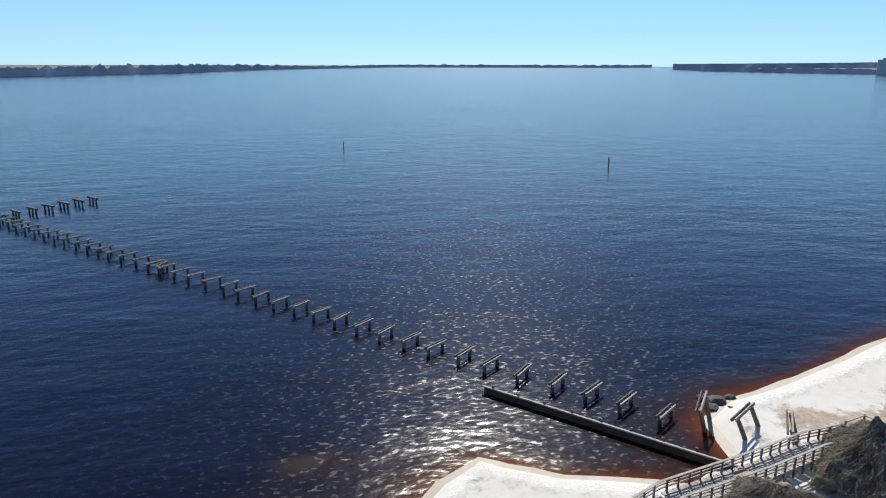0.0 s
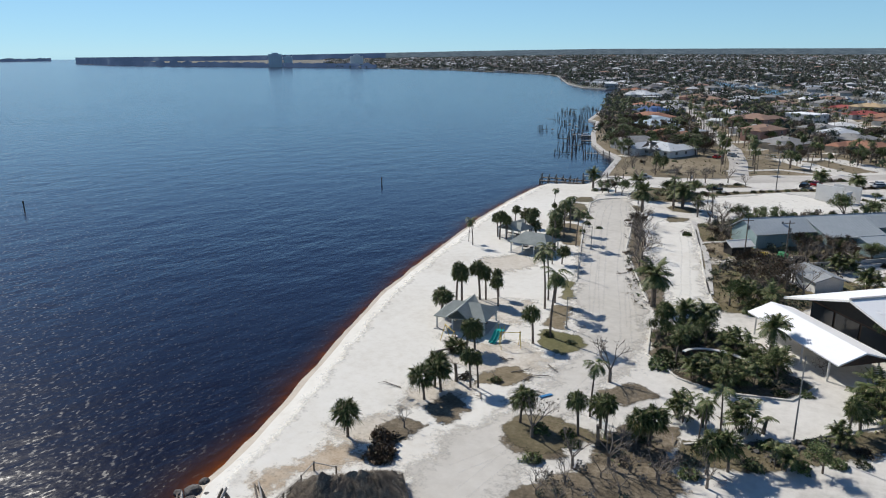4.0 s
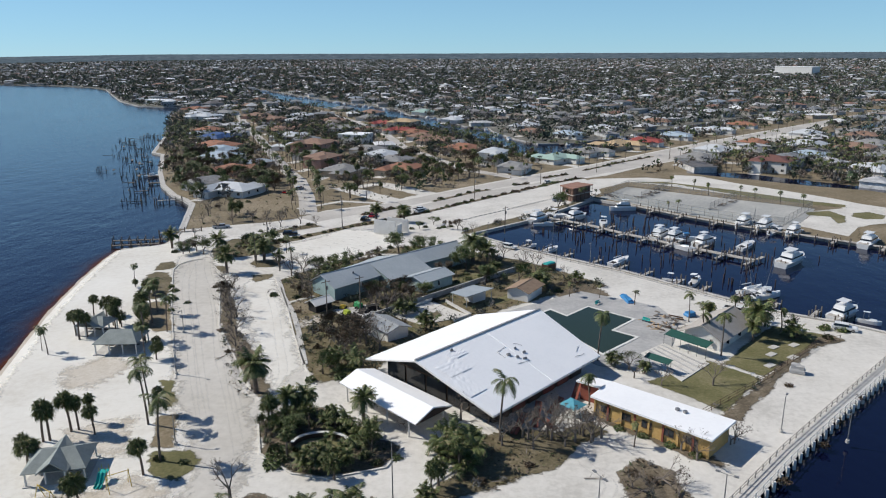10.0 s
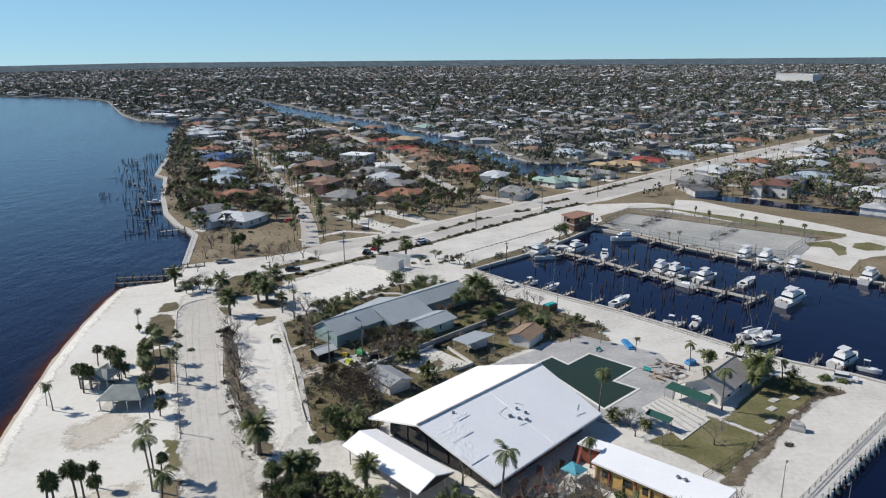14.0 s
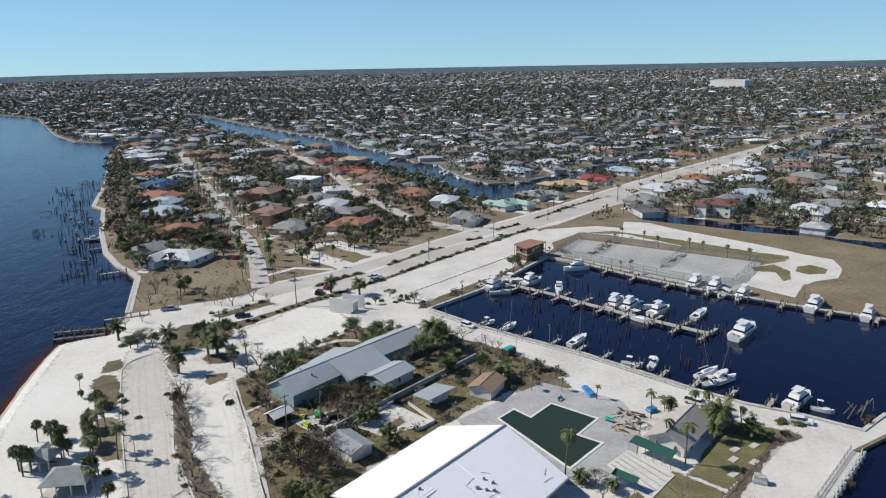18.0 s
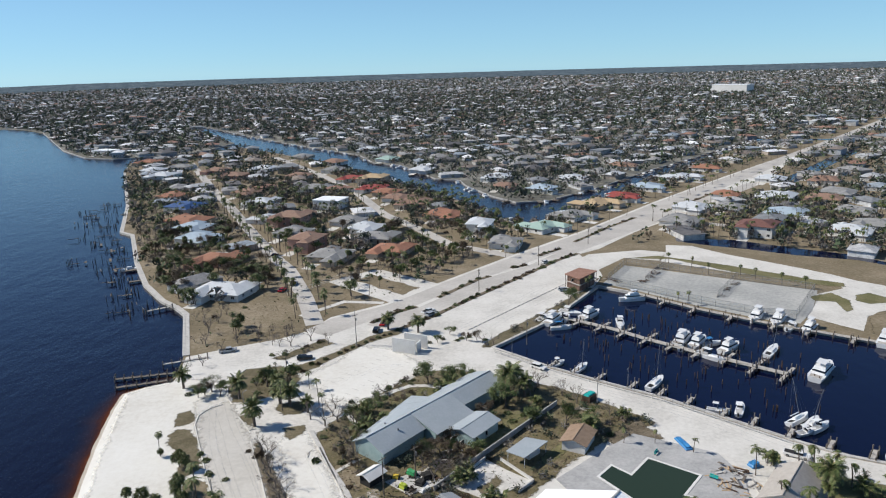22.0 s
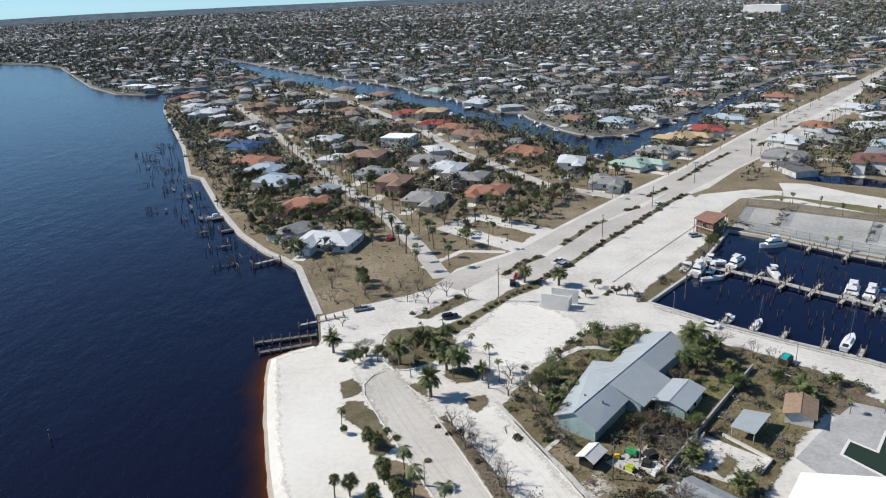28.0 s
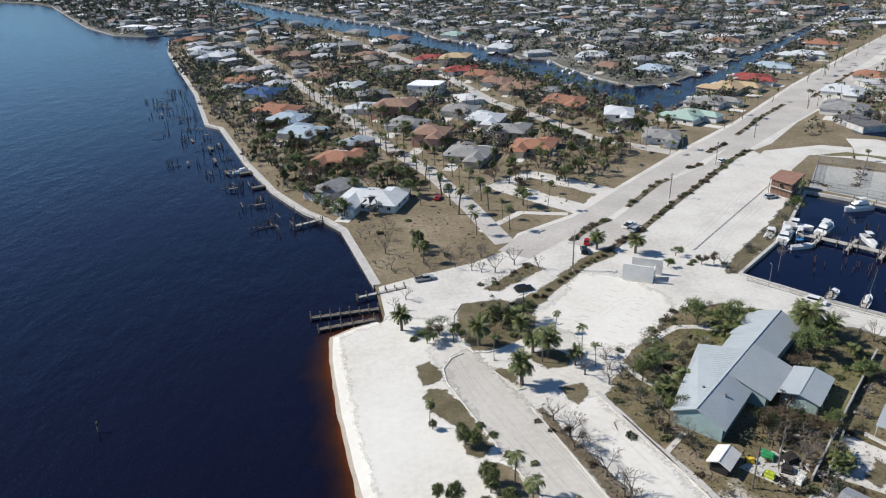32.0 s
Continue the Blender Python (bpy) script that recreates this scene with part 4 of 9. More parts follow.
setting("seawall", Mesh().kerb(RIVERWALL[1:], 0.8, -3.5, 0.24), CONCRETE, "concrete seawall along the river", "seawall")
setting("seawall", Mesh().kerb(CANALNEAR[4:16], 0.6, -3.5, 0.1), DECK, "concrete seawall of the canal", "seawall")
setting("seawall", Mesh().kerb(FARBANK[4:35], 0.6, -3.5, 0.1), DECK, "concrete seawall of the far bank", "seawall")
# basin and canal water stays calmer than the river
setting("water", Mesh().prism([(8, 221), (60, 282), (300, 120), (340, 20), (300, -150), (16, -80), (2, 40)], -1, -0.74, sides=False), BASIN, "black-blue sheltered marina water", "water")
SMALLCANAL = [(119, 343), (132, 331), (144, 322.5), (160, 308), (180, 296), (193, 277), (201, 263), (300, 150), (312, 158), (210, 277), (190, 290), (183, 305), (166, 320), (147, 340), (121, 350)]
ground_patch(SMALLCANAL, 0.12, BASIN, "narrow dark side canal", "water", "water", 0.0)
for c in ([(260, 500), (420, 660), (428, 650), (268, 492)], [(330, 780), (560, 700), (800, 620), (806, 632), (560, 716), (336, 792)], [(560, 1000), (900, 880), (904, 894), (566, 1016)], [(-30, 1050), (330, 960), (334, 972), (-26, 1064)],
          [(620, 560), (760, 690), (770, 680), (632, 548)]):
    ground_patch(c, 0.35, BASIN, "straight residential canal", "water", "water", 0.0)

# ---- ruined fishing pier, breakwater, boardwalk ----


def pier_bent(x, y, rz, tilt=0.0, gone=False):
    e = thing("pier_bent", "weathered timber pier bent standing alone in water" if not gone else "collapsed timber pier bent lying on the sand", "pier bent", x, y, 0, rz, "bents of the ruined pier")
    for s in (-1, 1):
        part("timber_post", Mesh().tube((s * 1.15, 0, -2.6), (s * 1.15 + tilt, tilt * 0.5, 0.12), 0.2, 0.18, 8), OLDWOOD, e)
        part("cap_beam", Mesh().box(tilt, s * 0.2, 0.0, 3.2, 0.13, 0.24), PLANK if s > 0 else OLDWOOD, e)
    return e


a, b = Vector((-50.8, 30.8)), Vector((-149.5, -56))
BENTS = 38
for i in range(BENTS):
    p = a.lerp(b, i / (BENTS - 1))
    pier_bent(p.x + R.uniform(-0.2, 0.2), p.y + R.uniform(-0.2, 0.2), -47 + R.uniform(-6, 6), R.uniform(-0.15, 0.15))
    if i == 22:
        pier_bent(p.x + 0.8, p.y + 1.4, -20, 0.6)
for i in range(7):
    e = thing("pier_bent", "three-pile timber bent at the outer end of the pier", "pier bent", -151.4 - i * 2.5, -56.5 + i * 2.25, 0, 43 + R.uniform(-4, 4), "bents of the ruined pier")
    for s in (-1.4, 0, 1.4):
        part("timber_post", Mesh().tube((s, 0, -2.6), (s, 0, 0.1), 0.2, 0.18, 8), OLDWOOD, e)
    part("cap_beam", Mesh().box(0, 0, 0.0, 4.2, 0.4, 0.34), OLDWOOD, e)
for x, y, rz, lean in ((-49.4, 33.2, -40, 14), (-47.0, 35.6, -60, 22), (-44.8, 38.2, -35, 18)):
    e = pier_bent(x, y, rz, 0.2, True)
    e.matrix_basis = pose(x, y, 1.5, lean, 8, rz)
    tagged(e, "broken timber pier bent leaning askew in the sand")
bw = thing("breakwater", "long dark timber breakwater wall with a pale cap", "breakwater", 0, 0, 0)
part("wall", Mesh().kerb([(-42, 32.2), (-59.2, 16.9)], 0.3, -3, -0.2), BROWNWOOD, bw)
part("cap", Mesh().kerb([(-42, 32.2), (-59.4, 16.7)], 0.22, -0.2, -0.1), PLANK, bw)
for i in range(9):
    q = Vector((-42.6, 31.6)).lerp(Vector((-58.4, 17.2)), i / 8)
    part("timber_post", Mesh().tube((q.x - 0.3, q.y + 0.35, -3), (q.x - 0.3, q.y + 0.35, 0.1), 0.14, 0.13, 6), OLDWOOD, bw)
rocks = [(-52, 36, 0.7), (-53, 37.2, 0.9), (-51.4, 37.6, 0.5), (-54, 36.2, 0.5), (-53.4, 38.8, 0.6)]


def rock(x, y, z, s):
    mm = Mesh()
    bm = bmesh.new()
    bmesh.ops.create_icosphere(bm, subdivisions=2, radius=s)
    for v in bm.verts:
        v.co *= 1 + 0.35 * noise.noise(v.co * 1.6 / s + Vector((x, y, 0)))
        v.co.z *= 0.6
    me = bpy.data.meshes.new("boulder")
    bm.to_mesh(me)
    bm.free()
    me.materials.append(ROCK)
    ob = new("boulder", me)
    ob.location = (x, y, z)
    return tagged(ob, "dark wave-worn boulder at the waterline", "boulder", "boulders by the breakwater")


for x, y, s in rocks:
    rock(x, y, -0.75, s)
bwk = thing("boardwalk_ramp", "weathered timber boardwalk ramp with post railings", "boardwalk", 0, 0, 0)
line = [(-35.5, 19), (-38, 24), (-40, 32), (-41.8, 38), (-42.3, 42)]
pts = finer(line, 1.0)
for i, (p, q) in enumerate(zip(pts, pts[1:])):
    d = (Vector(q) - Vector(p)).normalized()
    ang = math.degrees(math.atan2(d.y, d.x))
    cx, cy = (p[0] + q[0]) / 2, (p[1] + q[1]) / 2
    for s in (-0.25, 0.25):
        part("plank", Mesh().box(cx + d.x * s, cy + d.y * s, 0.75, 0.44, 2.1, 0.06, ang), PLANK, bwk)
    for s in (-1, 1):
        part("post", Mesh().box(cx - d.y * s, cy + d.x * s, -0.6, 0.12, 0.12, 2.35, ang), OLDWOOD, bwk)
for s in (-1, 1):
    side = offset_line(pts, s)
    for z in (1.15, 1.42):
        part("rail", Mesh().kerb(side, 0.07, z, z + 0.1), PLANK, bwk)
    part("handrail", Mesh().kerb(side, 0.2, 1.72, 1.78), PLANK, bwk)
ld = thing("boardwalk_landing", "small railed timber landing at the ramp's head", "landing", -42.6, 43.6, 0, 15)
part("deck", Mesh().box(0, 0, 0.72, 2.6, 2.6, 0.1), PLANK, ld)
for sx in (-1.2, 1.2):
    for sy in (-1.2, 1.2):
        part("post", Mesh().box(sx, sy, 0, 0.12, 0.12, 1.85), OLDWOOD, ld)
for sx, sy, wx, wy in ((0, 1.2, 2.5, 0.1), (-1.2, 0, 0.1, 2.5)):
    part("handrail", Mesh().box(sx, sy, 1.72, wx, wy, 0.08), PLANK, ld)


def thatched_hut(x, y, rz, lx, ly, h, ridge):
    e = thing("thatched_hut", "open hut with a shaggy dried-palm thatch roof", "hut", x, y, 0, rz, "thatched huts")
    bm = bmesh.new()
    n, k = 26, 14
    grid = []
    for j in range(k + 1):
        v = j / k
        row = []
        for i in range(n * 4):
            s, f = divmod(i, n)
            f /= n
            cx, cy = [(-1 + 2 * f, -1), (1, -1 + 2 * f), (1 - 2 * f, 1), (-1, 1 - 2 * f)][s]
            top = Vector((cx * ridge / 2, 0, h + ly * 0.38))
            low = Vector((cx * lx / 2, cy * ly / 2, h))
            p = low.lerp(top, v)
            p.z += 0.4 * noise.noise((p.x * 0.42 + 3, p.y * 0.42, 0.5)) * (0.4 + v) + 0.42 * noise.noise((p.x * 1.1, p.y * 1.1, p.z)) + 0.22 * noise.noise((p.x * 2.6, p.y * 2.6, p.z)) - (0.25 * (1 - v) if j == 0 else 0) * R.random()
            row.append(bm.verts.new(p))
        grid.append(row)
    for j in range(k):
        for i in range(n * 4):
            i2 = (i + 1) % (n * 4)
            if (grid[j + 1][i].co - grid[j + 1][i2].co).length > 1e-4:
                bm.faces.new((grid[j][i], grid[j][i2], grid[j + 1][i2], grid[j + 1][i]))
    me = bpy.data.meshes.new("thatch_roof")
    bm.to_mesh(me)
    bm.free()
    me.materials.append(THATCH)
    ob = new("thatch_roof", me)
    ob.parent = e
    mm = Mesh()
    for _ in range(6000):
        u, w = R.random(), R.random() ** 0.7
        s = R.randrange(4)
        cx, cy = [(-1 + 2 * u, -1), (1, -1 + 2 * u), (1 - 2 * u, 1), (-1, 1 - 2 * u)][s]
        low, top = Vector((cx * lx / 2, cy * ly / 2, h)), Vector((cx * ridge / 2, 0, h + ly * 0.38))
        p = low.lerp(top, w * 0.98)
        d = (low - top).normalized() * R.uniform(0.3, 0.9) + Vector((R.uniform(-0.5, 0.5), R.uniform(-0.5, 0.5), R.uniform(-0.05, 0.25)))
        side = Vector((-d.y, d.x, 0)).normalized() * 0.035
        mm.add([p + side, p - side, p + d], [(0, 1, 2)])
    part("loose_thatch", mm, THATCH, e)
    for sx in (-0.42, 0, 0.42):
        for sy in (-0.4, 0.4):
            part("post", Mesh().tube((sx * lx, sy * ly, 0), (sx * lx, sy * ly, h + 0.3), 0.13, 0.12, 8), OLDWOOD, e)
    return e


thatched_hut(-37.3, 41.8, 45, 11.0, 9.4, 0.8, 4.6)
thatched_hut(-34.2, 29.4, 45, 6.5, 5.4, 1.6, 2.2)

sh = thing("shed_roof_panel", "tan fallen roof panel leaning on the small hut", "roof panel", -38.6, 31.2, 0.9, 40)
part("panel", Mesh().box(0, 0, 0, 3.4, 1.6, 0.12), paint("tan_panel", (0.34, 0.24, 0.16), (0.43, 0.32, 0.23), 0.8, 0.8), sh)
part("leg", Mesh().box(0, 0, -0.9, 0.3, 0.3, 0.9), OLDWOOD, sh)
dr = thing("steel_drum", "pale metal drum standing beside the huts", "drum", -32.4, 37.6, 0, 0)
part("body", Mesh().tube((0, 0, 0), (0, 0, 1.3), 0.55, 0.55, 14), STEEL, dr)
part("lid", Mesh().tube((0, 0, 1.3), (0, 0, 1.36), 0.58, 0.5, 14), WALLWHITE, dr)
cb = thing("cooler_chest", "pale blue-white cooler chest by the hut", "chest", -33.6, 34.9, 0, 40)
part("body", Mesh().box(0, 0, 0, 1.5, 0.9, 0.8), GELCOAT, cb)
part("lid", Mesh().box(0, 0, 0.8, 1.56, 0.96, 0.12, taper=0.95), ROOFGREY, cb)

# ---- buildings of the club ----


def slab(m, quad, t, slot=0):
    """A thick sheet over four points."""
    a, b, c, d = (Vector(p) for p in quad)
    n = (b - a).cross(d - a).normalized()
    if n.z < 0:
        n = -n
    lo = [p - n * t for p in (a, b, c, d)]
    return m.add([a, b, c, d, *lo], [(0, 1, 2, 3), (7, 6, 5, 4), (0, 4, 5, 1), (1, 5, 6, 2), (2, 6, 7, 3), (3, 7, 4, 0)], slot)


def window(parent, x, y, z, w, h, rz, frame_mat=WALLWHITE, label=""):
    """A framed window standing 3 cm proud of a wall; rz turns its outer face, which looks along -y at 0."""
    c, s = math.cos(radians(rz)), math.sin(radians(rz))
    at = lambda px, py: (x + px * c - py * s, y + px * s + py * c)
    f = Mesh()
    for px, pz, sx, sz in ((-w / 2, 0, 0.08, h), (w / 2, 0, 0.08, h), (0, -0.04, w + 0.08, 0.08), (0, h - 0.04, w + 0.08, 0.08), (0, 0, 0.05, h)):
        q = at(px, -0.03)
        f.box(*q, z + pz, sx, 0.08, sz, rz)
    fr = part("window", f, frame_mat, parent, label)
    q = at(0, -0.01)
    part("pane", Mesh().box(*q, z, w, 0.04, h, rz), PANE, fr)
    return fr


# great hall with the white roof
hall = thing("great_hall", "large hall under a broad white membrane gable roof", "building", 0, 0, 0)
E1, E2, E3, R1, R2 = Vector((-14.0, 117.1, 3.5)), Vector((7.4, 96.0, 3.5)), Vector((28.2, 118.1, 3.5)), Vector((-4.7, 106.2, 8.0)), Vector((18.7, 130.1, 8.0))
E4 = E1 + (E3 - E2)
m = Mesh()
slab(m, (E2, E3, R2, R1), 0.35)
part("roof_slope", m, ROOFWHITE, hall, "white membrane slope with torn patches")
m = Mesh()
slab(m, (E4, E1, R1, R2), 0.35)
part("roof_slope", m, ROOFWHITE, hall)
dirr = (R2 - R1).normalized()
m = Mesh()
m.tube(R1 + Vector((0, 0, 0.05)), R2 + Vector((0, 0, 0.05)), 0.22, 0.22, 6)
part("ridge_cap", m, CONCRETE, hall)
dn = (E2 - E1).normalized()
inn = lambda p, f, g: p + dirr.xy.to_3d() * f + dn * g
W1, W2 = inn(E1, 3.0, 2.5), inn(E2, 3.0, -2.5)
W4, W3 = inn(E4, -2, 2.5), inn(E3, -2, -2.5)
part("wall", Mesh().prism([W1.xy, W2.xy, W3.xy, W4.xy], 0.1, 3.6), BROWNWOOD, hall, "dark brown timber wall")
mid1, mid2 = (W1 + W2) / 2, (W3 + W4) / 2
for p, q, c in ((W1, W2, mid1), (W3, W4, mid2)):
    # near-black sheet stands for the shade inside the gable
    part("gable", Mesh().add([(p.x, p.y, 3.6), (q.x, q.y, 3.6), (c.x, c.y, 7.3)], [(0, 1, 2)]), DARK, hall, "gable end with its inner shade painted as a near-black sheet")
for i in range(6):
    p = W2.lerp(W3, (i + 0.5) / 6)
    part("wall_panel", Mesh().box(p.x + 0.1, p.y - 0.1, 0.1, 3.2, 0.15, 3.0, 46), REDWOOD if i in (1, 3, 4) else BROWNWOOD, hall)
for i in range(5):
    p = W1.lerp(W2, (i + 0.5) / 5)
    part("glass_front", Mesh().box(p.x - 0.1, p.y - 0.1, 0.2, 4.6, 0.12, 3.2, -45), PANE, hall)
# roof details: patches, tarp folds and vents, lying on the right-hand slope


def on_slope(u, v):
    p = E2.lerp(E3, u)
    q = R1.lerp(R2, u)
    return p.lerp(q, v)


sn = (E3 - E2).cross(R1 - E2).normalized()
GU_HALL = (E3 - E2).normalized()
for u, v, w, h in ((0.47, 0.56, 1.6, 1.0), (0.5, 0.48, 1.3, 0.8), (0.55, 0.6, 1.1, 0.6), (0.53, 0.42, 1.8, 0.5), (0.57, 0.5, 1.4, 0.5), (0.22, 0.93, 1.2, 0.6)):
    p = on_slope(u, v) + sn * 0.04
    part("roof_vent", Mesh().box(p.x, p.y, p.z - 0.1, w * 0.5, h * 0.5, 0.45, 46 + R.uniform(-20, 20), taper=0.7), STEEL, hall)
for u, v, w, h in ((0.12, 0.72, 5.0, 3.6), (0.07, 0.45, 4.0, 5.0), (0.22, 0.86, 4.0, 1.6)):
    m = Mesh()
    N = 9
    c = on_slope(u, v)
    ax1, ax2 = (E3 - E2).normalized(), (R1 - E2).normalized()
    vs = [c + ax1 * (w * (i / N - 0.5)) + ax2 * (h * (j / N - 0.5)) + sn * (0.09 + 0.11 * abs(noise.noise((i * 0.6 + u * 50, j * 0.5, 1)))) for j in range(N + 1) for i in range(N + 1)]
    m.add(vs, [(j * (N + 1) + i, j * (N + 1) + i + 1, (j + 1) * (N + 1) + i + 1, (j + 1) * (N + 1) + i) for j in range(N) for i in range(N)])
    part("wrinkled_patch", m, ROOFWHITE, hall, "wrinkled loose white membrane")
for u, v, du, dv in ((0.44, 0.66, 0.07, 0.02), (0.43, 0.66, 0.0, -0.12), (0.58, 0.68, 0.03, -0.08), (0.46, 0.40, 0.09, -0.03), (0.83, 0.14, 0.08, -0.02), (0.88, 0.20, 0.05, 0.05)):
    line = [on_slope(u + du * t, v + dv * t) + sn * (0.07 + 0.05 * math.sin(9 * t)) + GU_HALL * 0.35 * noise.noise((u * 40, t * 3, 0)) for t in (0, 0.2, 0.4, 0.6, 0.8, 1)]
    m = Mesh()
    for p, q in zip(line, line[1:]):
        m.tube(p, q, 0.035, 0.035, 5)
    part("curled_strip", m, STEEL, hall, "curled loose edge strip on the roof")
for u in (0.52,):
    m = Mesh()
    p, q = on_slope(u, 0.02) + sn * 0.04, on_slope(u, 0.98) + sn * 0.04
    m.tube(p, q, 0.05, 0.05, 4)
    part("roof_seam", m, ROOFWHITE, hall)
for p0, p1 in ((E1, R1), (R1, E2), (E2, E3)):
    part("fascia", Mesh().tube(p0 - Vector((0, 0, 0.2)), p1 - Vector((0, 0, 0.2)), 0.16, 0.16, 4), WALLWHITE, hall)

cp = thing("carport", "open drop-off canopy with a low white gable roof", "canopy", 0, 0, 0)
C1, C2, C3, C4, G1, G2 = (Vector(p) for p in ((-17.6, 108.5, 3.0), (-4.3, 94.4, 3.0), (1.3, 100.4, 3.0), (-12.2, 114.0, 3.0), (-14.9, 111.3, 4.2), (-1.6, 97.5, 4.2)))
m = Mesh()
slab(m, (C1, C2, G2, G1), 0.2)
part("roof_slope", m, ROOFWHITE, cp)
m = Mesh()
slab(m, (C3, C4, G1, G2), 0.2)
part("roof_slope", m, ROOFWHITE, cp)
for t in (0.06, 0.35, 0.65, 0.94):
    for p, q, o in ((C1, C2, 0.12), (C4, C3, 0.12)):
        c = p.lerp(q, t)
        c = c.lerp((C1 + C3) / 2, 0.08)
        part("post", Mesh().tube((c.x, c.y, 0), (c.x, c.y, 3.05), 0.14, 0.14, 8), WALLWHITE, cp)
for p, q, c in ((C2, C3, G2), (C1, C4, G1)):
    part("gable", Mesh().add([p - Vector((0, 0, 0.22)), q - Vector((0, 0, 0.22)), c - Vector((0, 0, 0.22))], [(0, 1, 2)]), BROWNWOOD, cp)

# mustard wing
yw = thing("mustard_wing", "long low mustard-yellow wing with a flat white roof", "building", 0, 0, 0)
Y = [(27.6, 107.6), (43.2, 94.2), (37.6, 88.6), (23.2, 102.2)]
part("wall", Mesh().prism([(27.7, 106.9), (42.3, 94.2), (37.7, 89.6), (24.1, 102.3)], 0.1, 3.3), YELLOW, yw, "mustard stucco wall")
part("roof", Mesh().prism(Y, 3.3, 3.62, bottom=True), ROOFWHITE, yw, "flat white membrane roof")
part("roof", Mesh().prism([(24.0, 110.0), (27.7, 107.7), (25.4, 105.4), (22.0, 108.0)], 3.2, 3.5, bottom=True), ROOFWHITE, yw)
part("wall", Mesh().prism([(24.0, 109.2), (26.8, 107.4), (25.4, 106.0), (22.8, 108.0)], 0.1, 3.2), REDWOOD, yw)
a, b = Vector((24.1, 102.3)), Vector((37.7, 89.6))
for i in range(9):
    p = a.lerp(b, (i + 0.02) / 8.04)
    part("pilaster", Mesh().box(p.x - 0.06, p.y - 0.06, 0.1, 0.3, 0.3, 3.15, -43), REDWOOD if i % 2 else YELLOW, yw)
for i in range(5):
    p = a.lerp(b, (i + 0.55) / 5.3)
    window(yw, p.x - 0.05, p.y - 0.05, 1.3, 1.6, 1.1, -43, BROWNWOOD)
for u in (0.62, 0.68):
    p = Vector(Y[0]).lerp(Vector(Y[1]), u).lerp(Vector(Y[3]).lerp(Vector(Y[2]), u), 0.35)
    part("roof_vent", Mesh().box(p.x, p.y, 3.6, 0.5, 0.5, 0.4, 20), STEEL, yw)

# hall with the blue-grey metal roof
gh = thing("grey_hall", "rambling community hall with blue-grey metal roofs", "building", 0, 0, 0)


def gable_block(parent, c0, c1, width, eave, ridge, wall_mat, roof_mat, over=0.7, hip=0.0, lab=""):
    """A gabled volume along the line c0 to c1."""
    a, b = Vector((*c0, 0)), Vector((*c1, 0))
    d = (b - a).normalized()
    n = Vector((-d.y, d.x, 0)) * (width / 2)
    part("wall", Mesh().prism([(a + n).xy, (a - n).xy, (b - n).xy, (b + n).xy], 0.05, eave), wall_mat, parent, lab)
    k = 1 + over / (width / 2)
    drop = (ridge - eave) * over / (width / 2)
    a2, b2 = a - d * over, b + d * over
    ra, rb = a2 + d * hip, b2 - d * hip
    top = Vector((0, 0, ridge + 0.12))
    low = Vector((0, 0, eave - drop + 0.12))
    for s in (1, -1):
        m = Mesh()
        slab(m, (a2 + n * k * s + low, b2 + n * k * s + low, rb + top, ra + top), 0.16)
        part("roof_slope", m, roof_mat, parent)
    if hip:
        for e, r in ((a2, ra), (b2, rb)):
            m = Mesh()
            m.add([e + n * k + low, e - n * k + low, r + top], [(0, 1, 2)])
            part("roof_slope", m, roof_mat, parent)
    else:
        for e in (a, b):
            m = Mesh()
            m.add([e + n + Vector((0, 0, eave)), e - n + Vector((0, 0, eave)), e + Vector((0, 0, ridge))], [(0, 1, 2)])
            part("gable", m, wall_mat, parent)
    m = Mesh()
    m.tube(ra + top, rb + top, 0.1, 0.1, 4)
    part("ridge_cap", m, roof_mat, parent)
    return d


GO, GU = Vector((-29.4, 161.0, 0)), Vector((0.72, 0.694, 0))
GV = Vector((-0.694, 0.72, 0))


def hall_point(u, v, z):
    return GO + GU * u + GV * v + Vector((0, 0, z))


TOP = 5.5
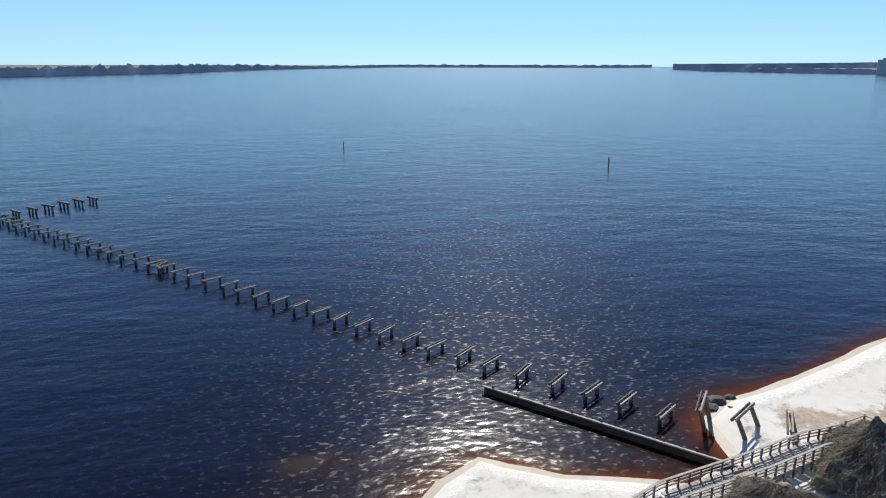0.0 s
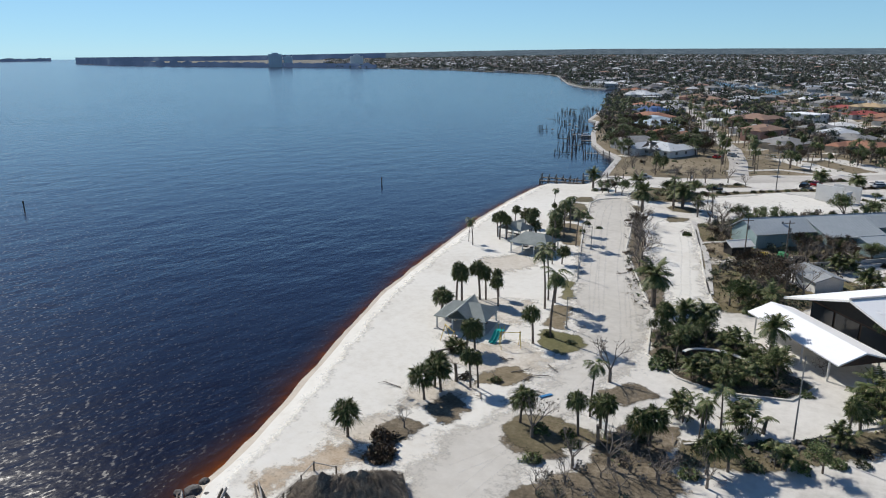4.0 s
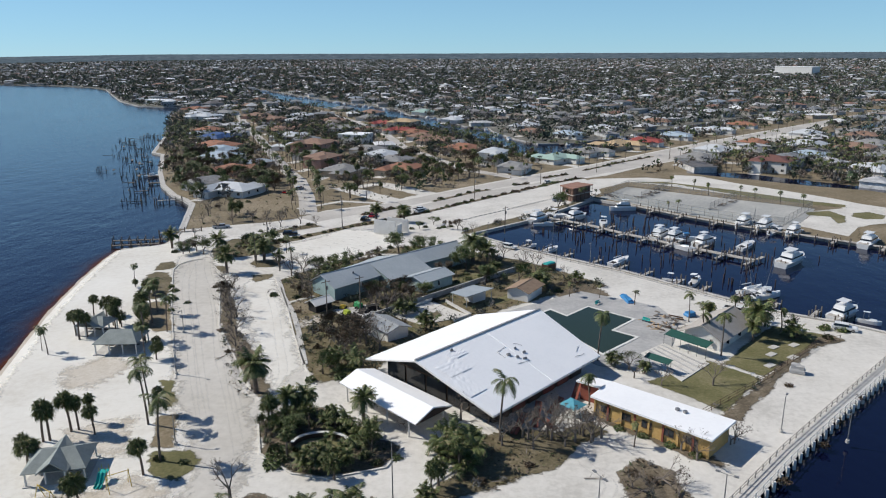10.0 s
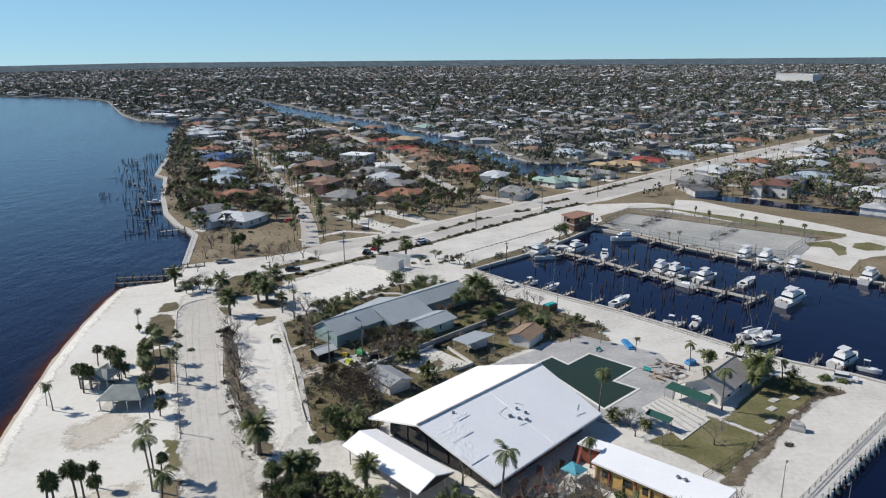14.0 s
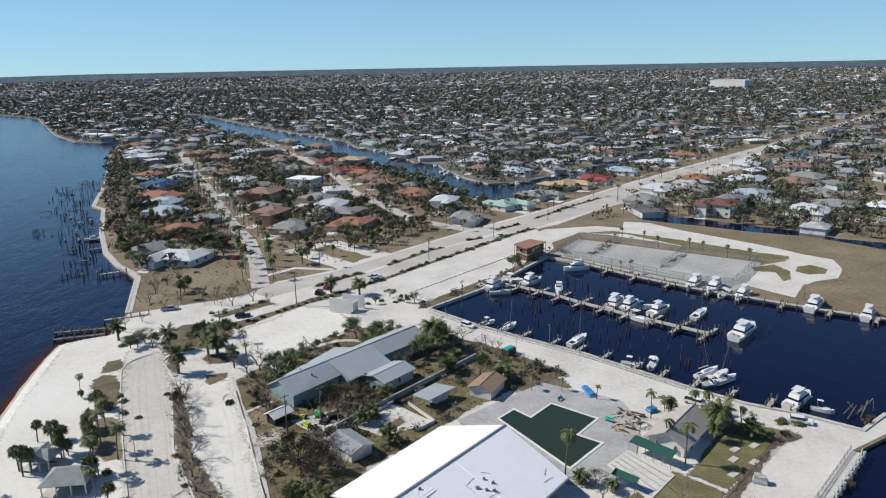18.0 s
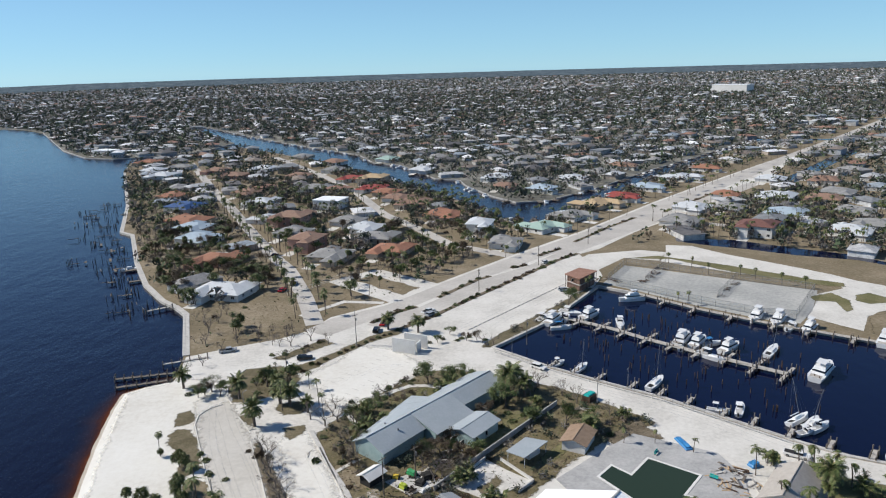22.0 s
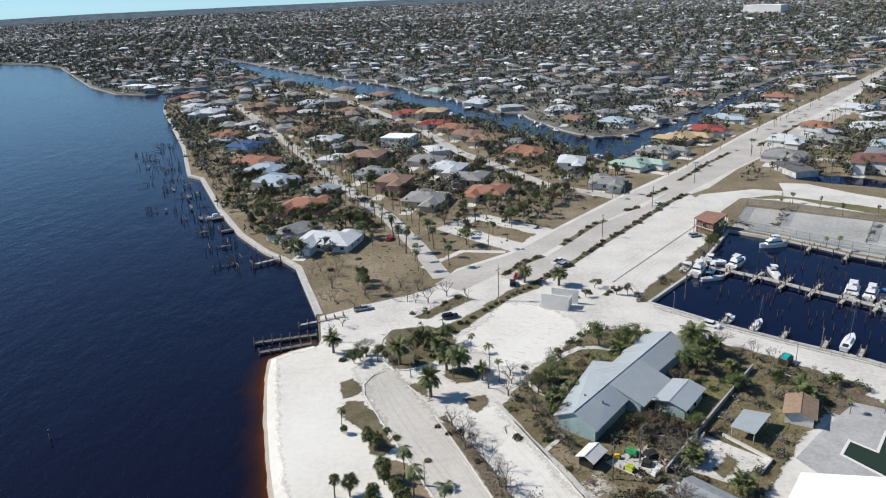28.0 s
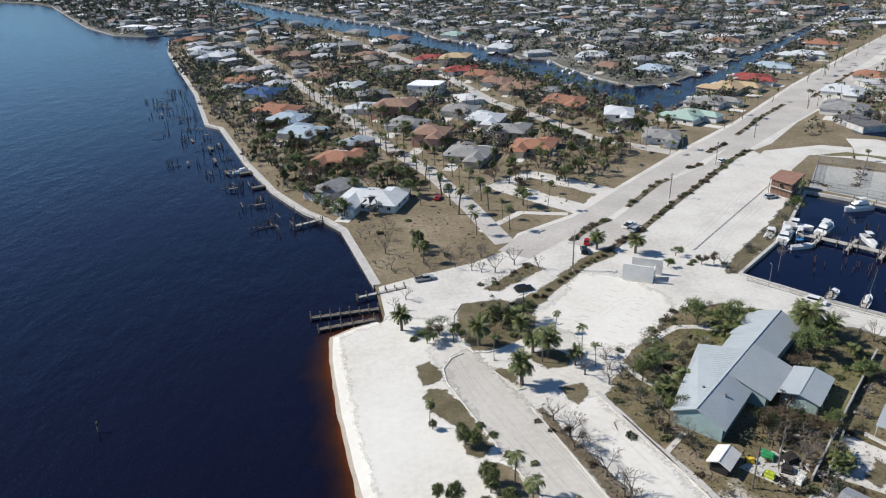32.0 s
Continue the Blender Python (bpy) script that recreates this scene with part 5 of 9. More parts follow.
for u0, u1, v0, v1, z in ((0, 25.5, 4.8, 10.2, 2.9), (25.5, 33, 5.6, 5.8, 3.4), (33, 46, 6.4, 6.4, 3.3), (0, 14.6, -5.6, -5.0, 3.2), (14.6, 28.6, -8.6, -8.4, 2.8), (28.6, 46, -4.8, -5.0, 3.4)):
    m = Mesh()
    slab(m, (hall_point(u0, v0, z), hall_point(u1, v1, z), hall_point(u1, 0, TOP), hall_point(u0, 0, TOP)), 0.18)
    part("roof_slope", m, ROOFGREY, gh, "pale blue-grey metal slope")
    m = Mesh()
    k = int((u1 - u0) / 0.75)
    for i in range(k):
        t = (i + 0.5) / k
        m.tube(hall_point(u0 + (u1 - u0) * t, v0 + (v1 - v0) * t, z + 0.03), hall_point(u0 + (u1 - u0) * t, 0, TOP + 0.03), 0.035, 0.035, 3)
    part("standing_seam", m, ROOFGREY, gh)
    w0, w1 = v0 * 0.88, v1 * 0.88
    ring4 = [hall_point(u0 + 0.5, w0, 0), hall_point(u1 - 0.2, w1, 0), hall_point(u1 - 0.2, 0, 0), hall_point(u0 + 0.5, 0, 0)]
    part("wall", Mesh().prism([p.xy for p in ring4], 0.05, z - 0.05), TEAL, gh)
    for u in (u0 + 0.5, u1 - 0.2):
        part("gable", Mesh().add([hall_point(u, v0 * 0.88, z - 0.1), hall_point(u, 0, z - 0.1), hall_point(u, 0, TOP - 0.25)], [(0, 1, 2)]), TEAL, gh)
part("ridge_cap", Mesh().tube(hall_point(0, 0, TOP + 0.02), hall_point(46, 0, TOP + 0.02), 0.12, 0.12, 5), ROOFGREY, gh)
gable_block(gh, (-7.2, 165.2), (-0.2, 172.4), 6.6, 2.8, 3.7, TEAL, ROOFGREY, 0.6)
for x, y, rz in ((-4.0, 163.8, -44), (-1.4, 166.6, -44), (-7.4, 162.6, -134), (-9.4, 164.6, -134)):
    window(gh, x, y, 1.0, 1.4, 1.2, rz)
for x, y in ((-22, 165), (-25, 168)):
    part("roof_vent", Mesh().box(x, y, 4.6, 0.4, 0.4, 0.5), STEEL, gh)


def cottage(name, label, c0, c1, width, eave, ridge, wall_mat, roof_mat, hip=0.0, wins=(), over=0.6):
    e = thing(name, label, "building", 0, 0, 0)
    gable_block(e, c0, c1, width, eave, ridge, wall_mat, roof_mat, over, hip)
    for w in wins:
        window(e, *w)
    return e


TANSHINGLE = paint("tan_grey_shingle", (0.34, 0.31, 0.275), (0.44, 0.405, 0.365), 0.8, 0.9, fine=8, bump=0.6)
cottage("clubhouse", "small white clubhouse with a tan-grey shingle gable roof", (51.0, 130.1), (60.4, 139.8), 7.4, 2.7, 4.7, WALLWHITE, TANSHINGLE, wins=((49.7, 131.5, 1.0, 1.2, 1.1, -134), (52.3, 128.8, 1.0, 1.2, 1.1, -134), (55.6, 129.5, 1.0, 1.3, 1.1, -46), (59.5, 133.5, 1.0, 1.3, 1.1, -46)), over=0.9)
ph = thing("pump_shelter", "flat grey shelter roof on slim posts in the yard", "shelter", 0, 0, 0)
PH = [(1.6, 155.7), (7.1, 161.2), (11.8, 158.7), (5.1, 152.4)]
part("roof", Mesh().prism(PH, 2.6, 2.78, bottom=True), ROOFGREY, ph)
for x, y in PH:
    part("post", Mesh().tube((x * 0.9 + 0.64, y * 0.9 + 15.7, 0), (x * 0.9 + 0.64, y * 0.9 + 15.7, 2.65), 0.08, 0.08, 6), WALLWHITE, ph)
part("store_room", Mesh().box(7.4, 158.2, 0.05, 4.0, 3.0, 2.4, 42), WALLWHITE, ph)
cottage("brown_shed", "small white shed with a brown shingle roof", (17.4, 157.7), (21.5, 164.0), 5.4, 2.5, 3.4, WALLWHITE, paint("brown_shingle", (0.23, 0.155, 0.10), (0.33, 0.235, 0.165), 0.8, 0.9))
cottage("garden_shed", "low grey garden building among bare trees", (-14.0, 140.2), (-9.3, 134.2), 5.0, 2.3, 3.1, WALLWHITE, SHINGLE)
cottage("tool_shed", "small dark yard shed with a white canopy roof", (-29.6, 150.3), (-26.6, 153.3), 3.0, 2.2, 2.9, DARK, WALLWHITE)
aw = thing("awning", "long dark green canvas awning on posts", "awning", 0, 0, 0)
a, b = Vector((44.6, 131.6, 0)), Vector((50.4, 124.6, 0))
d = (b - a).normalized()
n = Vector((-d.y, d.x, 0))
m = Mesh()
slab(m, (a + n * 1.3 + Vector((0, 0, 2.9)), b + n * 1.3 + Vector((0, 0, 2.9)), b - n * 1.2 + Vector((0, 0, 2.4)), a - n * 1.2 + Vector((0, 0, 2.4))), 0.08)
part("canvas", m, GREENCLOTH, aw)
for i in range(6):
    c = a.lerp(b, i / 5) - n * 1.1
    part("post", Mesh().tube((c.x, c.y, 0), (c.x, c.y, 2.42), 0.05, 0.05, 6), STEEL, aw)
aw2 = thing("awning", "short dark green canvas shade over benches", "awning", 0, 0, 0)
m = Mesh()
slab(m, ((38.0, 121.6, 2.6), (41.4, 118.0, 2.6), (40.2, 116.8, 2.2), (36.8, 120.4, 2.2)), 0.08)
part("canvas", m, GREENCLOTH, aw2)
for x, y in ((37.2, 120.3), (40.2, 117.1), (38.2, 121.3), (41.1, 118.1)):
    part("post", Mesh().tube((x, y, 0), (x, y, 2.4), 0.05, 0.05, 6), STEEL, aw2)

# pool and its deck
DECKLINE = [(11, 147.5), (22, 156), (33.6, 163.9), (49.2, 153), (50.5, 143), (46, 132), (42, 124), (35.5, 119.5), (29, 121), (20, 131), (14, 138)]
POOL = [(20.0, 147.2), (24.2, 151.2), (27.2, 147.0), (33.1, 153.0), (41.6, 144.8), (35.4, 138.4), (39.6, 134.6), (30.6, 126.0)]
setting("pavement", Mesh().prism(DECKLINE, 0, 0.17), DECK, "grey concrete pool deck strewn with silt", "pavement")
setting("water", Mesh().prism(POOL, 0, 0.185, sides=False), POOLWATER, "stagnant dark green swimming pool water", "pool")
setting("pool_coping", Mesh().kerb(POOL, 0.55, 0.1, 0.26, closed=True), WALLWHITE, "pale concrete pool coping", "coping")
setting("pavement", Mesh().prism([(38.0, 126.6), (44.0, 131.6), (49.6, 121.8), (42.0, 114.4)], 0, 0.2), LOT, "pale shuffleboard court slab", "pavement")
for i in range(5):
    t = (i + 0.5) / 5
    p, q = Vector((38.4, 126.2)).lerp(Vector((43.8, 130.8)), t), Vector((42.2, 115.4)).lerp(Vector((48.8, 122.0)), t)
    setting("kerb", Mesh().kerb([p, q], 0.35, 0.2, 0.32), DECK, "raised lane divider of the shuffleboard court", "kerb")
for x, y in ((63, 126), (66.5, 124.6), (65, 129.5), (69.5, 130.5), (60.5, 121)):
    e = part("paving_slab", Mesh().box(x, y, 0.1, 2.2, 1.3, 0.1, 35), CONCRETE, None, "pale concrete slab set in the lawn")
    tagged(e, "", "slab", "slabs in the lawn")
# curved entrance sign wall in the planted circle
m = Mesh()
arc = [(-18.2 + 4.2 * math.cos(t), 92.6 + 3.2 * math.sin(t)) for t in np.linspace(0.25, math.pi - 0.1, 22)]
sw = thing("garden_wall", "low curved white garden wall in the planted circle", "garden wall", 0, 0, 0)
part("wall", m.kerb(arc, 0.35, 0, 0.95), BROWNWOOD, sw)
part("cap", Mesh().kerb(arc, 0.5, 0.95, 1.08), WALLWHITE, sw)
setting("ground", Mesh().prism(arc + [(-14.5, 90.5), (-21.8, 90.5)], 0, 0.24), GREEN, "small lawn behind the curved wall")
# white mural walls on the north lot
for pts, h in (([(-22.4, 223.9), (-15.4, 220.2)], 4.6), ([(-18.5, 228.0), (-11.4, 224.4)], 4.4), ([(-15.0, 221.2), (-13.6, 224.0)], 3.2)):
    e = thing("court_wall", "tall plain white handball wall on a slab", "wall", 0, 0, 0, 0, "white court walls")
    part("panel", Mesh().kerb(pts, 0.35, 0.05, h), WALLWHITE, e)
    part("footing", Mesh().kerb(pts, 0.7, 0.0, 0.2), CONCRETE, e)
# marina office
of = thing("marina_office", "two-storey brown marina office with a flat tiled roof", "building", 0, 0, 0)
OF = [(46.9, 279.8), (54.6, 287), (60.2, 281.4), (50.6, 271.8)]
oc = Vector((53.2, 279.9))
shr = lambda k: [((Vector(p) - oc) * k + oc) for p in OF]
brick = paint("brown_brick", (0.17, 0.10, 0.075), (0.25, 0.155, 0.115), 1.2, 0.9, fine=9)
part("wall", Mesh().prism(shr(0.86), 0, 5.2), brick, of)
part("roof", Mesh().prism(shr(1.02), 5.2, 5.6, bottom=True), paint("red_brown_roof", (0.24, 0.12, 0.08), (0.33, 0.19, 0.14), 0.6, 0.9), of)
part("gallery", Mesh().prism(shr(1.0), 2.6, 2.8, bottom=True), PLANK, of)
q = shr(0.97)
for i in range(4):
    for t in np.linspace(0, 1, 6)[:-1]:
        c = Vector(q[i]).lerp(Vector(q[(i + 1) % 4]), t)
        part("post", Mesh().tube((c.x, c.y, 0), (c.x, c.y, 5.25), 0.09, 0.09, 6), BROWNWOOD, of)
for x, y, rz in ((48.8, 276.0, -140), (50.0, 279.0, 130)):
    window(of, x, y, 3.3, 1.3, 1.2, rz)

yw2 = thing("yard_wall", "low white masonry wall of the paved yard", "wall", 0, 0, 0)
for pts in ([(0.5, 156.4), (6, 147.1)], [(6, 147.1), (2.1, 143.7)], [(-11.8, 147.6), (-2.8, 157.4)]):
    part("panel", Mesh().kerb(pts, 0.25, 0.05, 0.7), WALLWHITE, yw2)
    part("cap", Mesh().kerb(pts, 0.34, 0.7, 0.78), CONCRETE, yw2)
bin_ = thing("storage_bin", "timber storage bin with a turquoise lid", "bin", 28.4, 182.6, 0, 40)
part("body", Mesh().box(0, 0, 0, 3.2, 2.4, 1.7), BROWNWOOD, bin_)
part("lid", Mesh().box(0, 0, 1.7, 3.3, 1.6, 0.35, taper=0.9), TURQ, bin_)
for x, y, rz in ((35.6, 154.4, 45), (43.6, 143.2, -45)):
    e = thing("poolside_bench", "turquoise plastic bench on the pool deck", "bench", x, y, 0.17, rz, "poolside benches")
    part("seat", Mesh().box(0, 0, 0.42, 1.8, 0.45, 0.07), TURQ, e)
    part("backrest", Mesh().box(0, 0.22, 0.55, 1.8, 0.06, 0.4), TURQ, e)
    for sx in (-0.75, 0.75):
        part("leg", Mesh().box(sx, 0, 0, 0.08, 0.4, 0.42), STEEL, e)


# ---- beach pavilions and playground ----


PAVROOF = paint("grey_green_shingle", (0.20, 0.225, 0.215), (0.29, 0.32, 0.305), 0.7, 0.85, fine=9, bump=0.5)


def pavilion(x, y, rz, lx, ly, h, lab, cross=False):
    e = thing("beach_pavilion", lab, "pavilion", x, y, 0, rz, "beach pavilions")
    rise = ly * 0.24
    for s in (1, -1):
        m = Mesh()
        slab(m, ((-lx / 2, s * ly / 2, h), (lx / 2, s * ly / 2, h), (lx / 2 - ly * 0.3, 0, h + rise), (-lx / 2 + ly * 0.3, 0, h + rise)), 0.15)
        part("roof_slope", m, PAVROOF, e)
    for s in (1, -1):
        m = Mesh()
        m.add([(s * lx / 2, -ly / 2, h), (s * lx / 2, ly / 2, h), (s * (lx / 2 - ly * 0.3), 0, h + rise)], [(0, 1, 2)])
        part("roof_hip", m, PAVROOF, e)
    if cross:
        for s in (1, -1):
            m = Mesh()
            slab(m, ((s * 2.0, -ly * 0.62, h + 0.2), (0, -ly * 0.62, h + rise + 0.12), (0, ly * 0.5, h + rise + 0.12), (s * 2.2, ly * 0.1, h + 0.4)), 0.14)
            part("roof_slope", m, PAVROOF, e)
    for sx in (-0.45, -0.15, 0.15, 0.45):
        for sy in (-0.44, 0.44):
            part("post", Mesh().box(sx * lx, sy * ly, 0, 0.2, 0.2, h), WALLWHITE, e)
    part("slab", Mesh().box(0, 0, 0, lx, ly, 0.16), CONCRETE, e)
    for k in range(3):
        part("picnic_table_top", Mesh().box((k - 1) * lx * 0.28, 0, 0.7, 1.8, 0.8, 0.08), OLDWOOD, e)
    return e


pavilion(-53.2, 87.0, 12, 8.2, 6.8, 2.15, "beach pavilion with a steep grey shingle cross roof", True)
pavilion(-63.6, 130.2, 2, 8.6, 7.2, 2.35, "open pavilion with a grey-green shingle hip roof")
pavilion(-72.5, 138.6, -8, 6.5, 5.6, 2.3, "small dark-roofed beach pavilion", True)
ps = thing("playground_slide", "turquoise double slide with a small platform", "slide", -46.4, 84.6, 0, 0)
ps.scale = (0.72, 0.72, 0.78)
prof = [(0.0, 1.7), (0.4, 1.6), (1.0, 1.0), (1.6, 0.45), (2.2, 0.2), (2.7, 0.18)]
trough = [(-0.34, 0.26), (-0.28, 0.26), (-0.26, 0.03), (0.26, 0.03), (0.28, 0.26), (0.34, 0.26), (0.32, -0.04), (-0.32, -0.04)]
for s in (-0.36, 0.36):
    m = Mesh()
    m.v = [(s + px, -py, pz + up) for py, pz in prof for px, up in trough]
    m.f = [(8 * i + k, 8 * i + (k + 1) % 8, 8 * i + 8 + (k + 1) % 8, 8 * i + 8 + k) for i in range(len(prof) - 1) for k in range(8)]
    m.k = [0] * len(m.f)
    part("chute", m, TURQ, ps)
part("platform", Mesh().box(0, 0.7, 1.6, 1.5, 1.3, 0.1), TURQ, ps)
for sx in (-0.65, 0.65):
    for sy in (0.15, 1.25):
        part("post", Mesh().tube((sx, sy, 0), (sx, sy, 2.6), 0.06, 0.06, 6), YELLOWPL, ps)
for x, y, rz in ((-43.6, 83.0, 40), (-51.5, 79.6, -30)):
    e = thing("swing_frame", "bent yellow tubular swing frame", "swing frame", x, y, 0, rz, "damaged swing frames")
    for s in (-1.4, 1.4):
        for k in (-0.8, 0.8):
            part("leg", Mesh().tube((s, k, 0), (s, 0, 2.4), 0.05, 0.05, 6), YELLOWPL, e)
    part("top_bar", Mesh().tube((-1.5, 0, 2.4), (1.5, 0, 2.2), 0.05, 0.05, 6), YELLOWPL, e)

# ---- trees ----


def rng(seed):
    return random.Random(seed)


def pinnate(m, base, az, el, length, droop, r, leaf=0.55, steps=9):
    """One feather frond: a drooping rib with leaflets on both sides."""
    d = Vector((math.cos(az) * math.cos(el), math.sin(az) * math.cos(el), math.sin(el)))
    p = Vector(base)
    side = Vector((-math.sin(az), math.cos(az), 0))
    st = length / steps
    for i in range(steps):
        q = p + d * st
        w = 0.03
        m.add([p + side * w, p - side * w, q - side * w * 0.8, q + side * w * 0.8], [(0, 1, 2, 3)])
        if i:
            ll = leaf * (0.55 + 0.9 * math.sin(math.pi * min(1, (i + 0.5) / steps)))
            for s in (1, -1):
                tip = p.lerp(q, 0.5) + (side * s * ll * 0.85 + d * ll * 0.55) + Vector((0, 0, -ll * 0.35 + r.uniform(-0.06, 0.06)))
                m.add([p, q, tip], [(0, 1, 2)])
        p = q
        d = (d + Vector((0, 0, -droop * (0.6 + i / steps)))).normalized()
    return m


def trunk_mesh(h, r0, r1, bend, r, seg=7, n=8):
    """A ringed, slightly curved stem in one piece."""
    m = Mesh()
    a = r.uniform(0, 6.28)
    rings = [(Vector((0, 0, -0.2)), r0 * 1.3), (Vector((0, 0, 0.25)), r0 * 1.1)]
    for i in range(seg):
        t = (i + 1) / seg
        c = Vector((math.cos(a) * bend * t * t, math.sin(a) * bend * t * t, h * t))
        rad = r0 + (r1 - r0) * t
        rings += [(c - Vector((0, 0, 0.1)), rad), (c, rad * 1.13)]
    for c, rad in rings:
        m.v += [(c.x + rad * math.cos(2 * math.pi * k / n), c.y + rad * math.sin(2 * math.pi * k / n), c.z) for k in range(n)]
    for i in range(len(rings) - 1):
        m.f += [(i * n + k, i * n + (k + 1) % n, (i + 1) * n + (k + 1) % n, (i + 1) * n + k) for k in range(n)]
    m.f.append(tuple(range((len(rings) - 1) * n, len(rings) * n)))
    m.k = [0] * len(m.f)
    return m, rings[-1][0]


def palm(kind, seed, h, label):
    r = rng(seed)
    e = thing("palm_tree", label, "palm tree", 0, 0, -50, 0, "palms")
    if kind == "date":
        tm, top = trunk_mesh(h, 0.34, 0.30, 0.15, r)
        m = Mesh()
        for i in range(58):
            pinnate(m, top, r.uniform(0, 6.28), r.uniform(-0.5, 1.25), r.uniform(2.3, 3.1), r.uniform(0.10, 0.2), r, 0.6)
    elif kind == "queen":
        tm, top = trunk_mesh(h, 0.13, 0.085, 0.5, r)
        m = Mesh()
        for i in range(15):
            az = i * 0.42 + r.uniform(-0.3, 0.3)
            pinnate(m, top, az, r.uniform(-0.5, 0.95), r.uniform(1.5, 2.1), r.uniform(0.16, 0.3), r, 0.5, 9)
    elif kind == "wind":
        tm, top = trunk_mesh(h, 0.17, 0.12, 0.8, r)
        m = Mesh()
        for i in range(13):
            pinnate(m, top, r.gauss(2.6, 0.8), r.uniform(-0.7, 0.8), r.uniform(1.8, 2.5), r.uniform(0.2, 0.35), r, 0.5)
    else:
        tm, top = trunk_mesh(h, 0.15, 0.125, 0.35, r)
        m = Mesh()
        for i in range(80):
            az, el = r.uniform(0, 6.28), math.asin(r.uniform(-0.75, 1.0))
            d = Vector((math.cos(az) * math.cos(el), math.sin(az) * math.cos(el), math.sin(el)))
            stalk = r.uniform(0.4, 0.85)
            if kind == "squat":
                stalk *= 1.35
            hub = top + d * stalk
            u = d.orthogonal().normalized()
            w = d.cross(u)
            m.add([top, top + u * 0.03, hub], [(0, 1, 2)])
            k = 11
            for j in range(k):
                t = (j / (k - 1) - 0.5) * 3.6
                v = d * math.cos(t) + (u * math.cos(az * 3) + w * math.sin(az * 3)) * math.sin(t)
                o = v.cross(d).normalized() * 0.06 if v.cross(d).length > 1e-3 else u * 0.06
                tip = hub + v * r.uniform(0.5, 0.85) * (1.3 if kind == "squat" else 1.0) + Vector((0, 0, r.uniform(-0.5, -0.1)))
                m.add([hub, hub + v * 0.4 + o, tip, hub + v * 0.4 - o], [(0, 1, 2, 3)])
    part("trunk", tm, BARK, e)
    part("crown", m, PALMLEAF, e)
    if kind in ("date", "fan", "squat"):
        s = Mesh()
        for i in range(44):
            az = r.uniform(0, 6.28)
            c = top - Vector((0, 0, r.uniform(0.1, 0.7)))
            d = Vector((math.cos(az), math.sin(az), -1.4)) * r.uniform(0.35, 0.7)
            o = Vector((-d.y, d.x, 0)).normalized() * 0.1
            s.add([c + o, c - o, c + d], [(0, 1, 2)])
        part("dead_skirt", s, DEADLEAF, e)
    return e


def limbs(m, p, d, length, rad, level, r, tips):
    q = p + d * length
    m.tube(p, q, rad, rad * 0.62, 5 if level > 2 else 4 if level > 1 else 3, cap=False)
    if level == 0:
        tips.append(q)
        return
    for _ in range(r.choice((2, 3, 3))):
        nd = (d + Vector((r.uniform(-0.8, 0.8), r.uniform(-0.8, 0.8), r.uniform(-0.25, 0.55)))).normalized()
        limbs(m, q, nd, length * r.uniform(0.6, 0.82), rad * 0.6, level - 1, r, tips)
    if level <= 2:
        tips.append(q)


def broad_tree(seed, h, spread, leaves, mat, label, kind="tree"):
    r = rng(seed)
    e = thing(kind, label, "tree", 0, 0, -50, 0, "trees")
    m, tips = Mesh(), []
    base = h * 0.22
    m.tube((0, 0, -0.2), (0, 0, base), h * 0.035, h * 0.028, 7, cap=False)
    for _ in range(4):
        d = Vector((r.uniform(-1, 1) * spread, r.uniform(-1, 1) * spread, 1)).normalized()
        limbs(m, Vector((0, 0, base)), d, h * (0.26 if leaves >= 900 else 0.225), h * (0.02 if leaves >= 900 else 0.016), 3 if leaves >= 900 else 4, r, tips)
    part("trunk", m, TWIG if leaves < 900 else BARK, e)
    if leaves:
        c = Mesh()
        for i in range(leaves):
            t = r.choice(tips)
            p = t + Vector((r.gauss(0, 1), r.gauss(0, 1), r.gauss(0, 0.7))) * h * 0.07
            u = Vector((r.uniform(-1, 1), r.uniform(-1, 1), r.uniform(-0.6, 0.6))).normalized()
            w = u.orthogonal().normalized()
            s = h * r.uniform(0.015, 0.032)
            c.add([p - u * s, p + w * s * 0.6, p + u * s, p - w * s * 0.6], [(0, 1, 2, 3)])
        part("crown", c, mat, e)
    return e


def shrub(seed, size, mat, label):
    r = rng(seed)
    e = thing("shrub", label, "shrub", 0, 0, -50, 0, "shrubs")
    c = Mesh()
    for i in range(330):
        d = Vector((r.gauss(0, 1), r.gauss(0, 1), abs(r.gauss(0, 0.8)))).normalized()
        lump = 0.75 + 0.45 * noise.noise(d * 1.7 + Vector((seed, 0, 0)))
        p = d * size * lump * r.uniform(0.55, 1.0)
        p.z = abs(p.z) * 0.8
        u = Vector((r.uniform(-1, 1), r.uniform(-1, 1), r.uniform(-0.4, 0.9))).normalized()
        w = u.orthogonal().normalized()
        s = size * r.uniform(0.08, 0.16)
        c.add([p - u * s, p + w * s * 0.5, p + u * s, p - w * s * 0.5], [(0, 1, 2, 3)])
    part("foliage", c, mat, e)
    st = Mesh()
    for i in range(5):
        st.tube((0, 0, -0.1), (r.uniform(-0.5, 0.5) * size, r.uniform(-0.5, 0.5) * size, size * 0.5), 0.05, 0.03, 4)
    part("stem", st, BARK, e)
    return e


